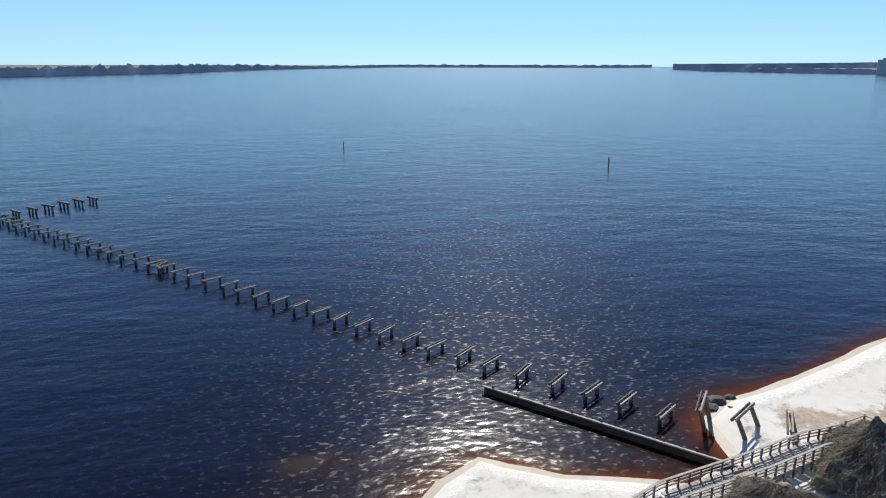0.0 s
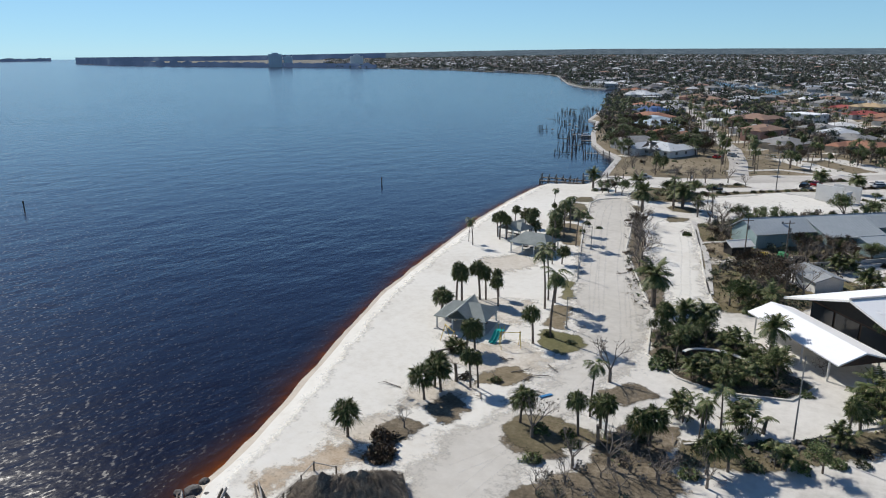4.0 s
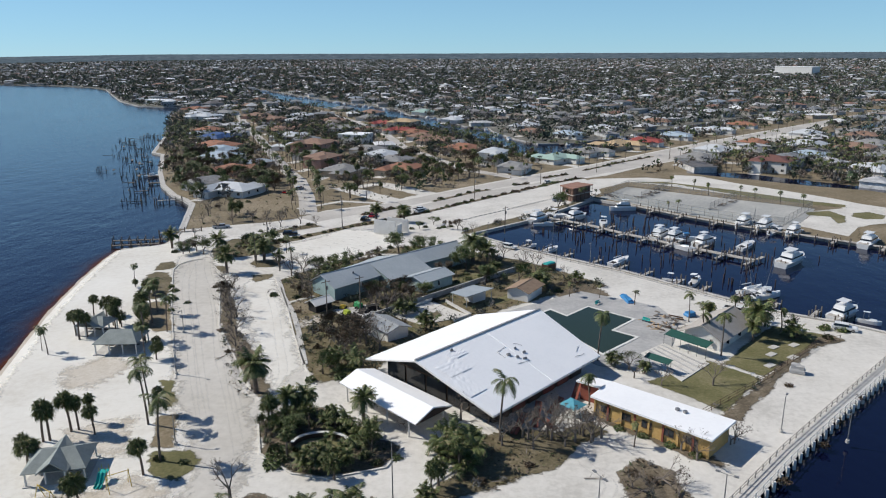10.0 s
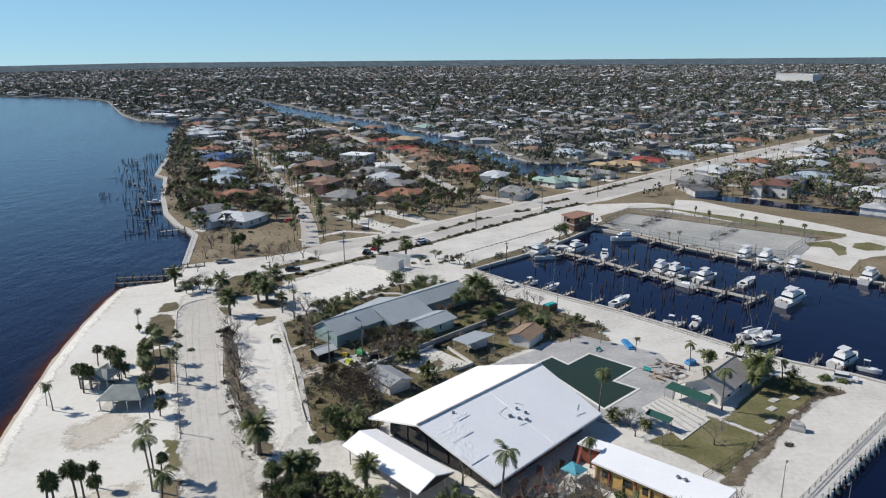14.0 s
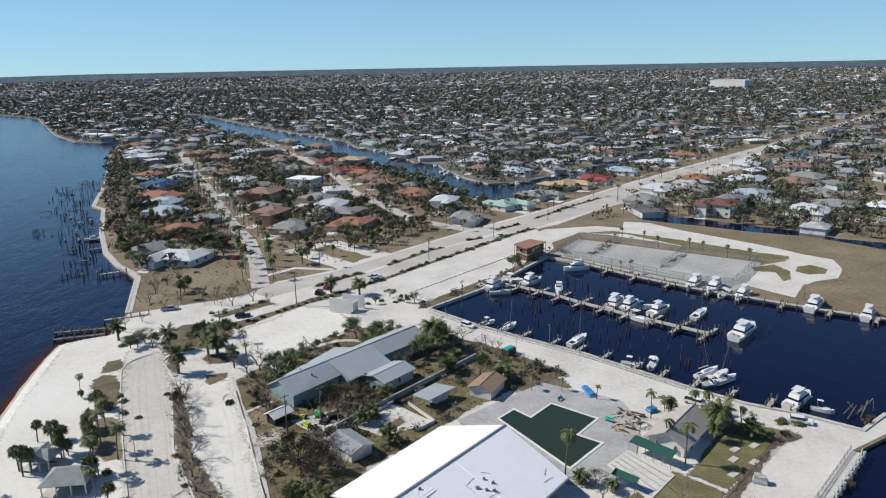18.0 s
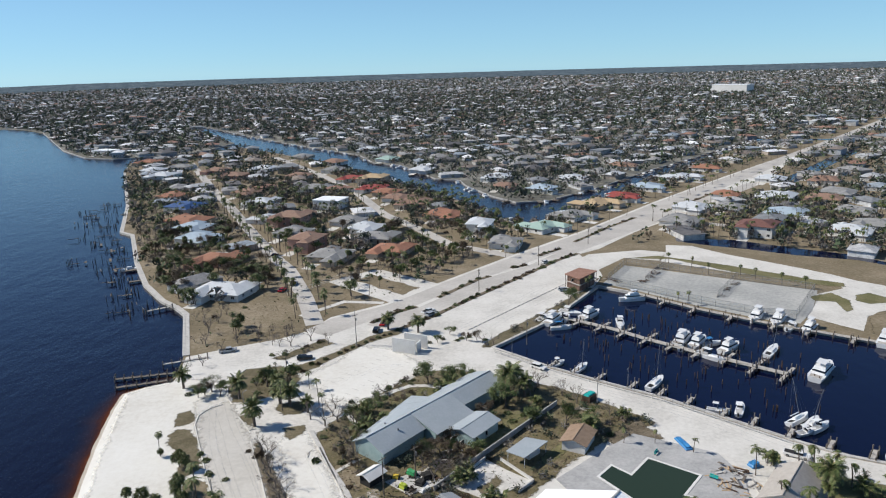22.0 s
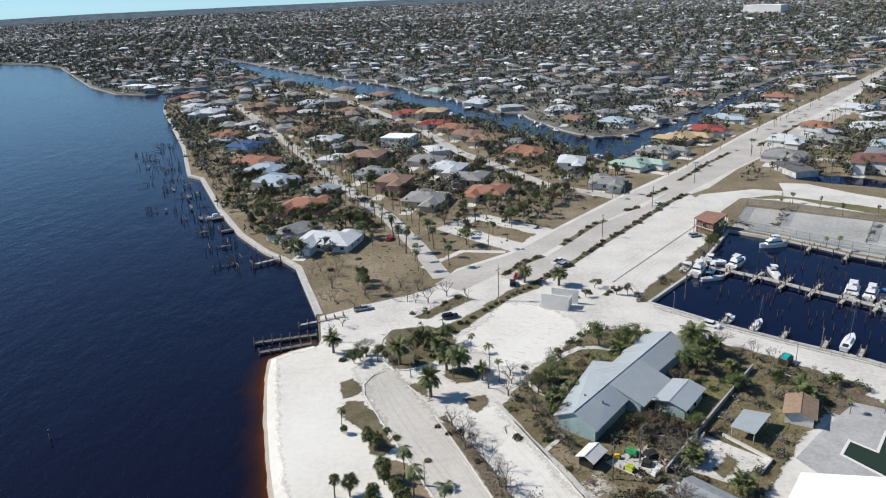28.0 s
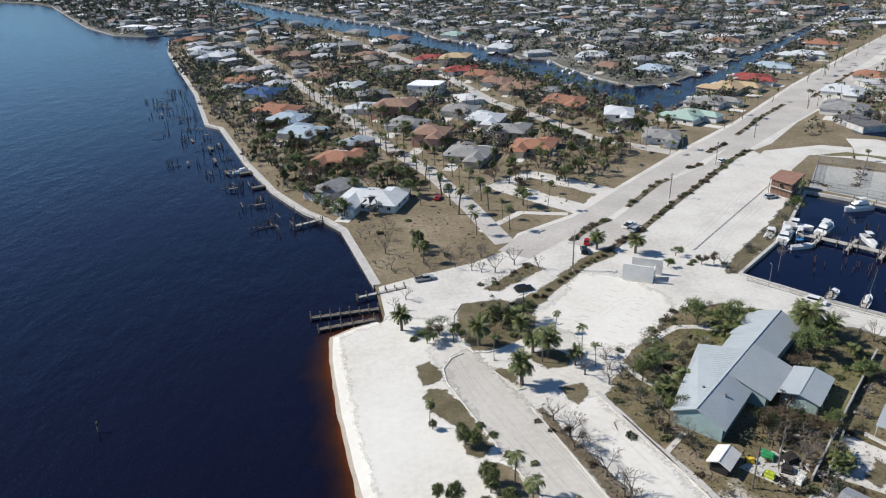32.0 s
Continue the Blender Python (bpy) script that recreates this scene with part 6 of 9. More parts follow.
def palm_clump(seed, label):
    """Many slim stems from one root, each with arching feather fronds."""
    r = rng(seed)
    e = thing("palm_clump", label, "palm clump", 0, 0, -50, 0, "palm clumps")
    m, st = Mesh(), Mesh()
    for i in range(13):
        a, q = r.uniform(0, 6.28), r.uniform(0.1, 0.8)
        lean = r.uniform(0.1, 0.9)
        h = r.uniform(0.8, 2.9)
        base = Vector((math.cos(a) * q, math.sin(a) * q, -0.1))
        top = base + Vector((math.cos(a) * lean, math.sin(a) * lean, h))
        st.tube(base, top, 0.06, 0.045, 5)
        for k in range(7):
            pinnate(m, top, r.uniform(0, 6.28), r.uniform(0.0, 1.3), r.uniform(1.1, 1.8), r.uniform(0.12, 0.26), r, 0.42, 7)
    part("stem", st, BARK, e)
    part("crown", m, PALMLEAF, e)
    return e


PROTO = {
    "clump": [(palm_clump(91, "dense clump of slim green palms"), 4.2), (palm_clump(92, "dense clump of slim green palms"), 4.2)],
    "date": [(palm("date", 11, 4.6, "stout date palm with a full feathery crown"), 6.4), (palm("date", 12, 4.0, "stout date palm with a full feathery crown"), 5.8)],
    "queen": [(palm("queen", 21, 8.0, "slim palm with drooping feather fronds"), 9.2), (palm("queen", 22, 7.0, "slim palm with drooping feather fronds"), 8.2), (palm("queen", 23, 7.5, "slim palm with thinned feather fronds"), 8.7)],
    "wind": [(palm("wind", 31, 6.4, "storm-bent slim palm with one-sided fronds"), 7.0), (palm("wind", 32, 5.8, "storm-bent slim palm with one-sided fronds"), 6.4)],
    "fan": [(palm("fan", 41, 4.4, "cabbage palm with a round dark fan crown"), 5.9), (palm("squat", 42, 3.0, "squat cabbage palm with a broad shaggy fan crown"), 4.6), (palm("fan", 43, 4.8, "cabbage palm with a shaggy round fan crown"), 6.3)],
    "bare": [(broad_tree(51, 6.0, 0.9, 0, None, "leafless storm-stripped tree with grey limbs", "bare_tree"), 6.0), (broad_tree(52, 6.0, 1.2, 50, DEADLEAF, "storm-stripped tree with a few browned leaves", "bare_tree"), 6.0), (broad_tree(53, 6.0, 1.0, 20, DEADLEAF, "leafless storm-stripped tree with grey limbs", "bare_tree"), 6.0)],
    "leaf": [(broad_tree(61, 6.0, 1.0, 2200, BROADLEAF, "dark green broadleaf tree with a ragged crown"), 6.2), (broad_tree(62, 6.0, 1.2, 1900, BROADLEAF, "dark green broadleaf tree with a gappy crown"), 6.2)],
    "brown": [(broad_tree(71, 6.0, 1.1, 2000, DEADLEAF, "storm-browned tree with a thinned crown"), 6.2), (broad_tree(72, 6.0, 1.0, 1600, DEADLEAF, "storm-browned tree with a thinned crown"), 6.2)],
    "shrub": [(shrub(81, 1.0, HEDGE, "dense dark green shrub on bare soil"), 1.0), (shrub(82, 1.0, BROADLEAF, "rounded dark green shrub on dry ground"), 1.0)],
    "dryshrub": [(shrub(83, 1.0, DEADLEAF, "wilted brown shrub after the storm"), 1.0)],
}
USED = set()


def grow(kind, x, y, h, rz=None):
    which = R.randrange(len(PROTO[kind]))
    if kind == "fan":
        which = 1 if h < 5.2 else 2 * (which % 2)
    ob, tall = PROTO[kind][which]
    s = h / tall
    m = place(x, y, 0.0, R.uniform(0, 360) if rz is None else rz, s * R.uniform(0.92, 1.08) if h > 2 else s, s)
    if ob.name not in USED:
        USED.add(ob.name)
        ob.matrix_basis = m
        return ob
    c = copy_thing(ob, m)
    c.matrix_basis = m
    return c


TREES = {
    "clump": "-31.6,42.4,3.0 -32.6,40.9,2.6 65.6,139.4,5.6 34,172,3.6 -31,172.6,5.4 -9.4,148.6,4.6 -3.6,140,5 -17,88.5,4.3 -13.5,89,4.3 -19,87.4,4.3 -12,94.5,4.3 3,88,5.6 1,89,5.6 0.6,93,5.6 3.4,91,5.4 -20,120,5.6 -17,119,5.6 -17.6,76,4.4 -55,205,5.6 -59,208,4.6 -9,192,6.2 12,174,4.6 58,147,4.2 71,134,4.8 23,166,5.6 -30,183,4.6 -30,174,4.2 31.5,121.4,3.5 36,118,3.1 -15.9,97.4,4.3 -23.3,102.9,4.3 -11.3,95.1,4.3 -25,97.5,4.3 -17.5,99.1,4.3 -25.6,176.1,4.5 -7.8,150.9,4.1 13.6,180.9,3.8 -6.8,71.4,3.3 -2.3,79.9,3.3 -11.3,77.2,4.6",
    "fan": "-22.6,90,5.6 -20,67,4.9 -11,68,4.6 -12.6,66.4,4.9 -27.7,100.6,4.9 -26.7,99.4,5.6 -15.3,75.4,3.3 -61.5,91.9,3.4 -58.9,88.5,4.8 -60.2,94.9,7.5 -59.4,95.3,6.9 -57.5,97.9,7.3 -56.6,98.4,6.5 -53.4,96.9,5.6 -55.6,101,5.4 -45.4,67,5 -44.1,66.4,4.8 -47.9,78.5,5.2 -47.3,79.6,5 -41.7,69.4,5.8 -40.9,69.9,5.2 -41.6,86.1,6.2 -32.5,65.1,4.8 -74.4,134.6,7 -73.4,136,5.9 -77.8,148,5.4 -71,142.4,5.4 -70,143.4,6.6 -76,136.5,6 -44.6,63.6,4.8 -75,148,5 -26.1,66.2,5.4 -23.5,67.6,5.2 -19,68.4,5 -1.8,81.5,5.4 -0.8,83.2,4.6 2.1,86.4,5.4 -15,84.8,4 -24.6,68.9,4.6 -46.5,52.1,4.9 -71.4,163.2,4.2 -70,162.1,4.4 -71.9,165,3.6 -69.1,152.7,5 -67.7,150.9,5.2 -68.6,150.6,4 -69.6,140.4,5.6 -68.8,141.5,4 -65.5,144,4.6 -64.2,142.2,4 -66,146.4,5 -60.8,133.6,5 -54.8,124.6,4 -46.3,103.4,5.2 -77.1,168.4,2.4",
    "date": "64.6,136.6,7.4 62.4,133,4.4 -54.6,198.6,5.6 -32.3,110.8,7.4 -57.7,180.3,7.2 -64.4,196.6,7 -81.6,205.6,6 -50.1,190.2,7 -53,192,5.6 8.2,190,8.6 10.7,195.8,5.8 -23.6,243.4,6 -13.6,239.2,6.2 -22.4,103.6,5 -25.1,102.2,5 -12.7,100.4,5.7 12,187,6.4 -45,186,4.5",
    "queen": "-51.8,187.8,9.5 -46.5,100,11.2 -40.6,89.6,11.4 8.3,94.7,12 29,123.3,11 53.2,125.6,10 53,143.6,7.4 -26.6,70.8,7.5 -42.5,190,8 -41,184.5,6.2 -46,200,6.2 -76.8,127.1,6.8 -79,129,5 -14.8,71.7,5.9 -12.8,72,7.6 -14,70.6,6.6 -77.5,169.1,6.6 -63.1,143.7,10 -58.1,138.9,9 -64.6,150.4,9.4 -61.6,135.6,8.6 -60,132.4,9.6 -56.4,123.6,8.4 -47.8,104,10.6",
    "wind": "-0.2,107.9,5.8 24,106,6 28,93,4 52,132,7 109,286.5,5.6 120.9,283,5 124.3,277.5,5 130,268,5.6 106.8,298,5 100,306,5 136,262,5.4 68.1,140.5,6.7 70,137,6 66,144,6 64,146,5.4 30,160,4 37,159,3.6 44,154,4",
    "bare": "-34.8,161.6,5.6 -32.6,164.8,6.8 -31.2,158.4,6.2 -19.4,187.2,5 -12.8,160.8,5.4 -7.8,162,4.6 -16.8,157.6,5.6 16.1,94.9,6.6 11.8,95.6,5.6 21,96,5 6.4,226.4,4.6 9.5,224.6,4.2 24.6,181,6 22,186,5.4 31,173.6,4.6 -37.1,179.7,5.6 -25,54,3 -23.4,57,3.4 -21,60,3 -19,62.5,3.4 -16.5,63,3 -22.6,53.6,2.8 -18.6,58.6,3 -26,56,2.6 -45.8,147,6.4 -28,80.5,7 -54,168,6 -52,163,6.4 -50.5,158,6 -48.5,152,7 -47,147,6.5 -45.5,142,6 -43,137,6.6 -41.5,131,5.8 -39.6,126,6 15.6,96,6.8 17,98.6,6 12.6,95,6 20.6,96.4,5.4 36,89.4,5.6 34.6,92,5 47,113,5.6 41,96,4.6 2.6,101,6.2 4.8,103,5.6 27,80,4.4 25,82.6,4 -40,178,6.4 -44,182,6 -38.4,183,5 -8,152,6 -11,156,5 -15,150,6 34,116,4.6 13.6,187,7 15,190,6.4 17,193,6 -83,215,4.6 -80,221,4 -55,233,5.6 -49,237,6 -43,233,5 -30,63,5.6 -21,62,6 -16,62,5 -12,64,4.6 -24,60,5.4 -42.6,57,3 0,62,4 4,60,3.6 31,66,3.6 19.5,94.3,6.3 23.7,95.5,6.6 13.0,92.5,5.7 8.5,93.4,5.3 17.8,93.1,4.5 21.9,94.2,6.5 22.3,94.6,5.4 -16.7,137.5,6.2 -16.2,136.9,7.1 -16.9,132.3,6.5 -20.7,129.2,7.1 -16.7,135.2,4.8 -18.2,135.9,4.8 -15.4,137.2,4.9 -32.2,177.5,5.4 -33.9,181.3,5.5 -35.9,171.0,5.4 -30.2,174.0,4.9 -10.1,151.1,4.7 -12.9,151.9,5.2 -13.0,152.0,5.5 -15.7,155.1,5.5 43.1,93.8,4.5 42.4,93.5,3.9 -15.6,132,7.4 -12.6,129,6.6 -19,124,6 -46,146,4.4 -38,187,5 38,113,4 7,100,4.4 10,97,4.4 13,99,4 18,94,3.6 -73.4,239.7,2.6 -58.7,233.5,3.7 -61.2,235.1,4.3 -57.6,243.1,4.5 -84.6,240.0,2.9 -61.0,237.7,3.6 -56.0,246.6,4.9 -73.5,240.8,4.3 -72.7,237.7,3.5 -83.3,239.0,5.0 -57.3,243.0,3.7 -77.2,234.4,3.2 -63.0,246.9,3.4 -62.8,245.4,4.2 -66.8,245.2,3.4 -65.5,237.5,3.7 -63.4,244.1,3.2 -57.7,243.4,4.0 -87.6,241.8,3.1 -66.5,240.4,4.5 -67.3,245.8,3.4 -67.4,244.8,4.6 -89.7,265.3,4.7 -84.7,269.3,4.9 -87.2,255.9,2.9 -82.5,268.1,3.7 -84.6,261.6,4.3 -92.4,263.4,4.0 -85.0,252.6,4.1 -83.4,259.1,4.3 67.5,141,5.6 71.4,137.4,5 63.6,143.4,5",
    "brown": "-33.6,160.4,3.2 -35.8,163.2,2.8 -31.8,157.8,2.6 -20.6,186,3.4 -17.8,189.4,3 4.8,228.6,4 1.5,229,3.4 -74.5,200.2,4.4 -9.6,166.5,3.9 -18,128,7.6 -21,131,7 -22,136,6 -52,160,4.6 -14,160,5 -17,156,5.6 -10,159,4.6 -6,156,4.4 0,178,4.4",
    "leaf": "-3.3,235.4,3.6 -8,229,3 -17.1,159.3,5.4 6.1,182.2,7.4 -24,98,4.3 -27,96,4.3 -21,99,4.3 -10.5,91.6,4.3 -22,118,5.4 -58,203,6.1 -52,206,5.9 -70,199,4.9 -73,202,5.4 -76,199,4.6 -6,196,6.6 -13,198,7.3 -2,199,5.9 5,184,5.9 26,170,4.9 19,170,6.1 -33,178,5.6 34,119.6,4.1 -23.2,96.2,4.3 -29.6,165.8,5.2 -28.2,183,5.2 -26.3,188,4.3 -10.5,159.5,4.5 -4.7,158.7,4.9 10.4,172,5 10.9,172.5,5 -3.2,72.9,3.4",
    "shrub": "-31,232.4,1.2 -27,236,1.4 -23,238.6,1.2 -35,228.6,1.1 -39,224.6,1.2 -43,220.4,1.3 -47,217.4,1.4 -50.6,214,1.6 -20.4,242,1.2 -51,230,1 -46,234.4,1.1 0,231,1.4 -1.6,229.4,1.2 2.6,232,1.2 7.6,228.4,1.2 -6,231.4,1.3 -10.5,229,1.2 -40.9,161.6,1.6 -29.8,64.6,1.5 -27,65.6,1.4 -25.6,64,1.3 -5,72.4,1.4 -2,75,1.2 -20.6,69,1.5 -9,70,1.4 -14,65,1.6 24.6,77,1.6 26.8,78,1.6 27,98,1.2 30,95.8,1.2 33.4,93,1.3 36.4,90.4,1.4 -28,59,1.5 -25,90.6,1.4 -27.6,98.6,1.4 -6.9,90,1.2 -9.6,88.6,1.2 80,139,1.8 83,137.6,1.6 78,134,1.6 -23.6,115,1.5 -18.4,116,1.6 -14.6,117,1.4 -60,226,1.2 -56,226,1.3 -62,207,1.8 -56,199.4,1.6 -60,199,1.5 -77,203,1.6 -79,201,1.4 -66,165,1.4 -68,168,1.3 -64,159,1.4 -58.6,134,1.4 -41,90,1.2 -37,89,1 -40,72.6,1.2 28,164,1.4 20.4,163.6,1.4 6,178,1.4 -24,197,1.5 -20,201,1.4 -16,205,1.5 -34,190,1.3 -38,176,1.2 -40,172,1.3 -35,160,1.4 -28,140,1.4 -14.4,89.4,1.3 -21,99.7,1.4 -11.6,90.4,1.4 -15.3,100.4,1.5 -22.9,89.7,1.5 -23.6,99.3,1.8 -23.7,91.9,1.8 -15.4,99.3,1.4 -24.7,92.1,1.8 -24.2,88.1,1.9 -14.1,156.7,1.4 -9.3,137.4,2 -16.2,144.3,1.7 -19.6,140.2,2 -26.5,188.7,1 -34,169.3,1.1 -32.5,169.6,1.8 -12.2,72.6,1 -4.9,78,1.2 -14.4,70.5,1.2 -3.9,79,1.2 0,76.7,1.2 -8.6,74.9,1.5 9.6,176.5,1.3 6.4,173.6,1.5 3.3,171.6,1.2 17.8,180.9,1.2 -2,201.5,1.2 -10.7,193.5,1.7 -6.8,202.6,1.6 -6.6,200.8,1.5 -17.9,199.1,1 -17.1,201.3,1 -61.9,151.4,1.1 -60,156.5,1.1",
    "dryshrub": "-29,234.6,1.2 -33,229.6,1 -37,226.4,1.2 -45,217,1.3 -49,212,1.4 -25,237.6,1 -41.4,50.4,1.7 -40.6,51.4,1.6 -41.6,51.6,1.9 -40.4,50.4,1.3 0,79,1.2 5,84,1.2 12,88,1.1 -43.6,71.2,1.3 -42.6,53.6,2.0 -43.6,54.2,1.6 28,84,1.4 26,86,1.2 -57,168,1 -55,165,1 -46.6,139,1.2 -42,128,1 -50,155,1.2 -12,146,1.6 -16,141,1.6 -20,147,1.6 -5,160,1.6 -2,157,1.4 -50,232,1.2 -46,236,1.2 60,112.6,1 70,108,1.1 80,116,1.2 98,137,1.4 100,139,1.2 56,93,1.2 62,100,1 46,84,1.2 -33,150,1.2 -25,130,1.3 -9.2,157.4,1.1 -19.5,152.3,1.2 -25.1,156.5,0.9 -9.4,143.2,1.7 -17.8,136.6,1.6 -17.2,125.1,1.9 -19.2,133,1.9 -10.7,141.1,1.1 -28.9,179.3,1.6 -23.7,170.1,1.4 -26.2,182.1,1.3",
}
for kind, text in TREES.items():
    for item in text.split():
        x, y, h = (float(v) for v in item.split(","))
        grow(kind, x, y, h)
# rows of palms along the western street and the courts
for line, off, step in ((WST, 5.4, 6.5), (WST, -5.4, 6.5)):
    side = offset_line(finer(line[:6], 3), off)
    acc = 0
    for a, b in zip(side, side[1:]):
        acc += math.dist(a, b)
        if acc > step:
            acc = 0
            grow(R.choice(("wind", "queen", "queen")), b[0] + R.uniform(-0.8, 0.8), b[1], R.uniform(7.5, 11.5))
# hedges on the boulevard's medians
for line, n in (([(-29.5, 250.5), (-19.6, 260.9), (-12.7, 265.5)], 12), ([(-4, 275), (14.4, 295.9), (20, 300)], 8), ([(31, 310.5), (38, 313.8)], 5), ([(47, 329), (60, 339.5)], 7), ([(70, 351), (97.6, 381), (119, 401)], 16), ([(-19, 243.5), (-7.4, 254.2), (7.9, 271), (29, 293), (54, 319.6), (66, 329.4)], 46), ([(140, 412), (200, 470)], 16)):
    pts = finer(line, 0.5)
    setting("ground", Mesh().kerb(line, 2.0, 0, 0.17), DIRT, "narrow planted median strip")
    for i in range(n):
        p = pts[int((i + R.random()) / n * (len(pts) - 1))]
        grow(R.choice(("shrub", "shrub", "dryshrub")), p[0] + R.uniform(-0.7, 0.7), p[1] + R.uniform(-0.7, 0.7), R.uniform(0.8, 1.9))

# storm-felled trees and palms, lying over
def felled(kind, which, x, y, z, s, tip, rz):
    ob, tall = PROTO[kind][which]
    c = copy_thing(ob, Matrix.Translation((x, y, z)) @ Matrix.Rotation(radians(rz), 4, "Z") @ Matrix.Rotation(radians(tip), 4, "X") @ Matrix.Diagonal((s, s, s, 1)))
    tagged(c, "storm-felled palm lying on the sand" if kind in ("fan", "date", "wind") else "storm-felled tree lying in a tangle of limbs")
    return c


felled("fan", 1, -50.8, 75.0, 0.5, 1.0, 84, 152)
for x, y, s, tip, rz in ((9.5, 97.0, 1.0, 70, 200), (14.5, 97.5, 1.0, 62, 120), (18.0, 95.4, 0.9, 75, 250), (28.6, 84.6, 1.0, 66, 40), (30.6, 80.6, 0.9, 72, 160), (26.6, 81.4, 0.8, 60, 300), (-12, 157, 0.9, 70, 80), (-24, 192, 1.0, 68, 210), (-6.6, 99.5, 0.7, 70, 20), (4.0, 92, 0.8, 64, 330)):
    felled("bare", R.randrange(3), x, y, 0.3, s, tip, rz)
for x, y in ((-11.4, 73.6), (-10, 74.6), (-8.3, 76.5), (-6.4, 77.7), (-4.4, 78.2), (-2.8, 79), (-5.5, 76.8), (-7.3, 75.6), (-9.2, 73.4), (-12.4, 71.4)):
    ob = rock(x + R.uniform(-0.3, 0.3), y + R.uniform(-0.3, 0.3), 0.15, R.uniform(0.3, 0.55))
    tagged(ob, "dark garden boulder edging the soil bed", "boulder", "boulders in the soil bed")
for x, y, h in ((-9.5, 77.8, 2.2), (-23.5, 65.4, 2.6), (-44.1, 69.9, 2.6)):
    e = thing("snapped_trunk", "snapped-off bare tree trunk standing in soil", "trunk", x, y, 0)
    part("trunk", trunk_mesh(h, 0.2, 0.16, 0.3, rng(int(h * 10)))[0], BARK, e)


# ---- marina: docks, piles, boats ----


def dock(line, width, label, posts=5.0, z=0.35):
    e = thing("dock", label, "dock", 0, 0, 0, 0, "docks")
    pts = finer(line, 2.4)
    for a, b in zip(pts, pts[1:]):
        part("deck_board", Mesh().kerb([a, (a[0] + (b[0] - a[0]) * 0.97, a[1] + (b[1] - a[1]) * 0.97)], width, z - 0.18, z), OLDWOOD if "dark" in label else PLANK, e)
    acc = posts
    for s in (-1, 1):
        side = offset_line(pts, s * (width / 2 + 0.12))
        for i, p in enumerate(side[:: max(1, int(posts / 2.4))]):
            part("timber_post", Mesh().tube((*p, -3), (*p, z + R.uniform(0.6, 1.3)), 0.17, 0.16, 7), OLDWOOD, e)
    return e


MAIN = [(38, 244.5), (51, 231), (58, 221.5), (72, 205.5), (87, 190)]
dock(MAIN, 2.2, "long weathered timber dock down the basin")
mv = (Vector(MAIN[-1]) - Vector(MAIN[0])).normalized()
mn = Vector((-mv.y, mv.x))
for i in range(9):
    p = Vector(MAIN[0]).lerp(Vector(MAIN[-1]), 0.08 + 0.115 * i)
    for s in (-1, 1):
        dock([p + mn * s * 1.2, p + mn * s * R.uniform(4.5, 6.5)], 1.0, "short timber finger pier", 4)
for i in range(12):
    p = Vector((20, 209)).lerp(Vector((90, 137)), (i + 0.5) / 12)
    q = min(((Vector(a).lerp(Vector(b), t)) for a, b in zip(BASINEDGE[8:15], BASINEDGE[9:16]) for t in np.linspace(0, 1, 12)), key=lambda c: (c - p).length)
    dock([q, q + Vector((0.68, 0.73)) * 5.0], 1.0, "short timber finger pier on the seawall", 4)
for i in range(9):
    t = (i + 0.6) / 9
    p = Vector((66, 273)).lerp(Vector((146, 192)), t)
    q = min(((Vector(a).lerp(Vector(b), u)) for a, b in zip(BASINEDGE[1:6], BASINEDGE[2:7]) for u in np.linspace(0, 1, 16)), key=lambda c: (c - p).length)
    dock([q, q + Vector((-0.7, -0.71)) * 6.0], 1.1, "short timber finger pier below the courts", 4)
dock([(149, 191), (130, 204.6), (101, 230), (86, 246), (71, 267)], 1.8, "timber walkway along the courts' seawall", 6, 0.42)
dock([(-103.8, 215.4), (-87, 217.6)], 1.3, "dark timber finger pier of the boat ramp", 3, -0.1)
dock([(-101.5, 209.4), (-88, 212.4)], 1.3, "dark timber finger pier of the boat ramp", 3, -0.1)
dock([(-92.5, 223.6), (-80, 227.6)], 1.0, "broken timber pier at the seawall", 3, 0.3)
for i in range(120):
    t = R.random()
    p = Vector((40, 236)).lerp(Vector((92, 176)), t) + Vector((R.uniform(-1, 1), R.uniform(-1, 1))) * 1.0 + mn * R.choice((-17, -11, -7, 7, 11, 16, 22))
    if inside(p.x, p.y, LAND):
        continue
    ob = part("mooring_post", Mesh().tube((0, 0, -3), (R.uniform(-0.15, 0.15), R.uniform(-0.15, 0.15), R.uniform(0.6, 1.9)), 0.15, 0.13, 6), BROWNWOOD, None, "dark timber mooring pile standing in the basin")
    ob.location = (p.x, p.y, 0)
    tagged(ob, "", "mooring pile", "mooring piles")


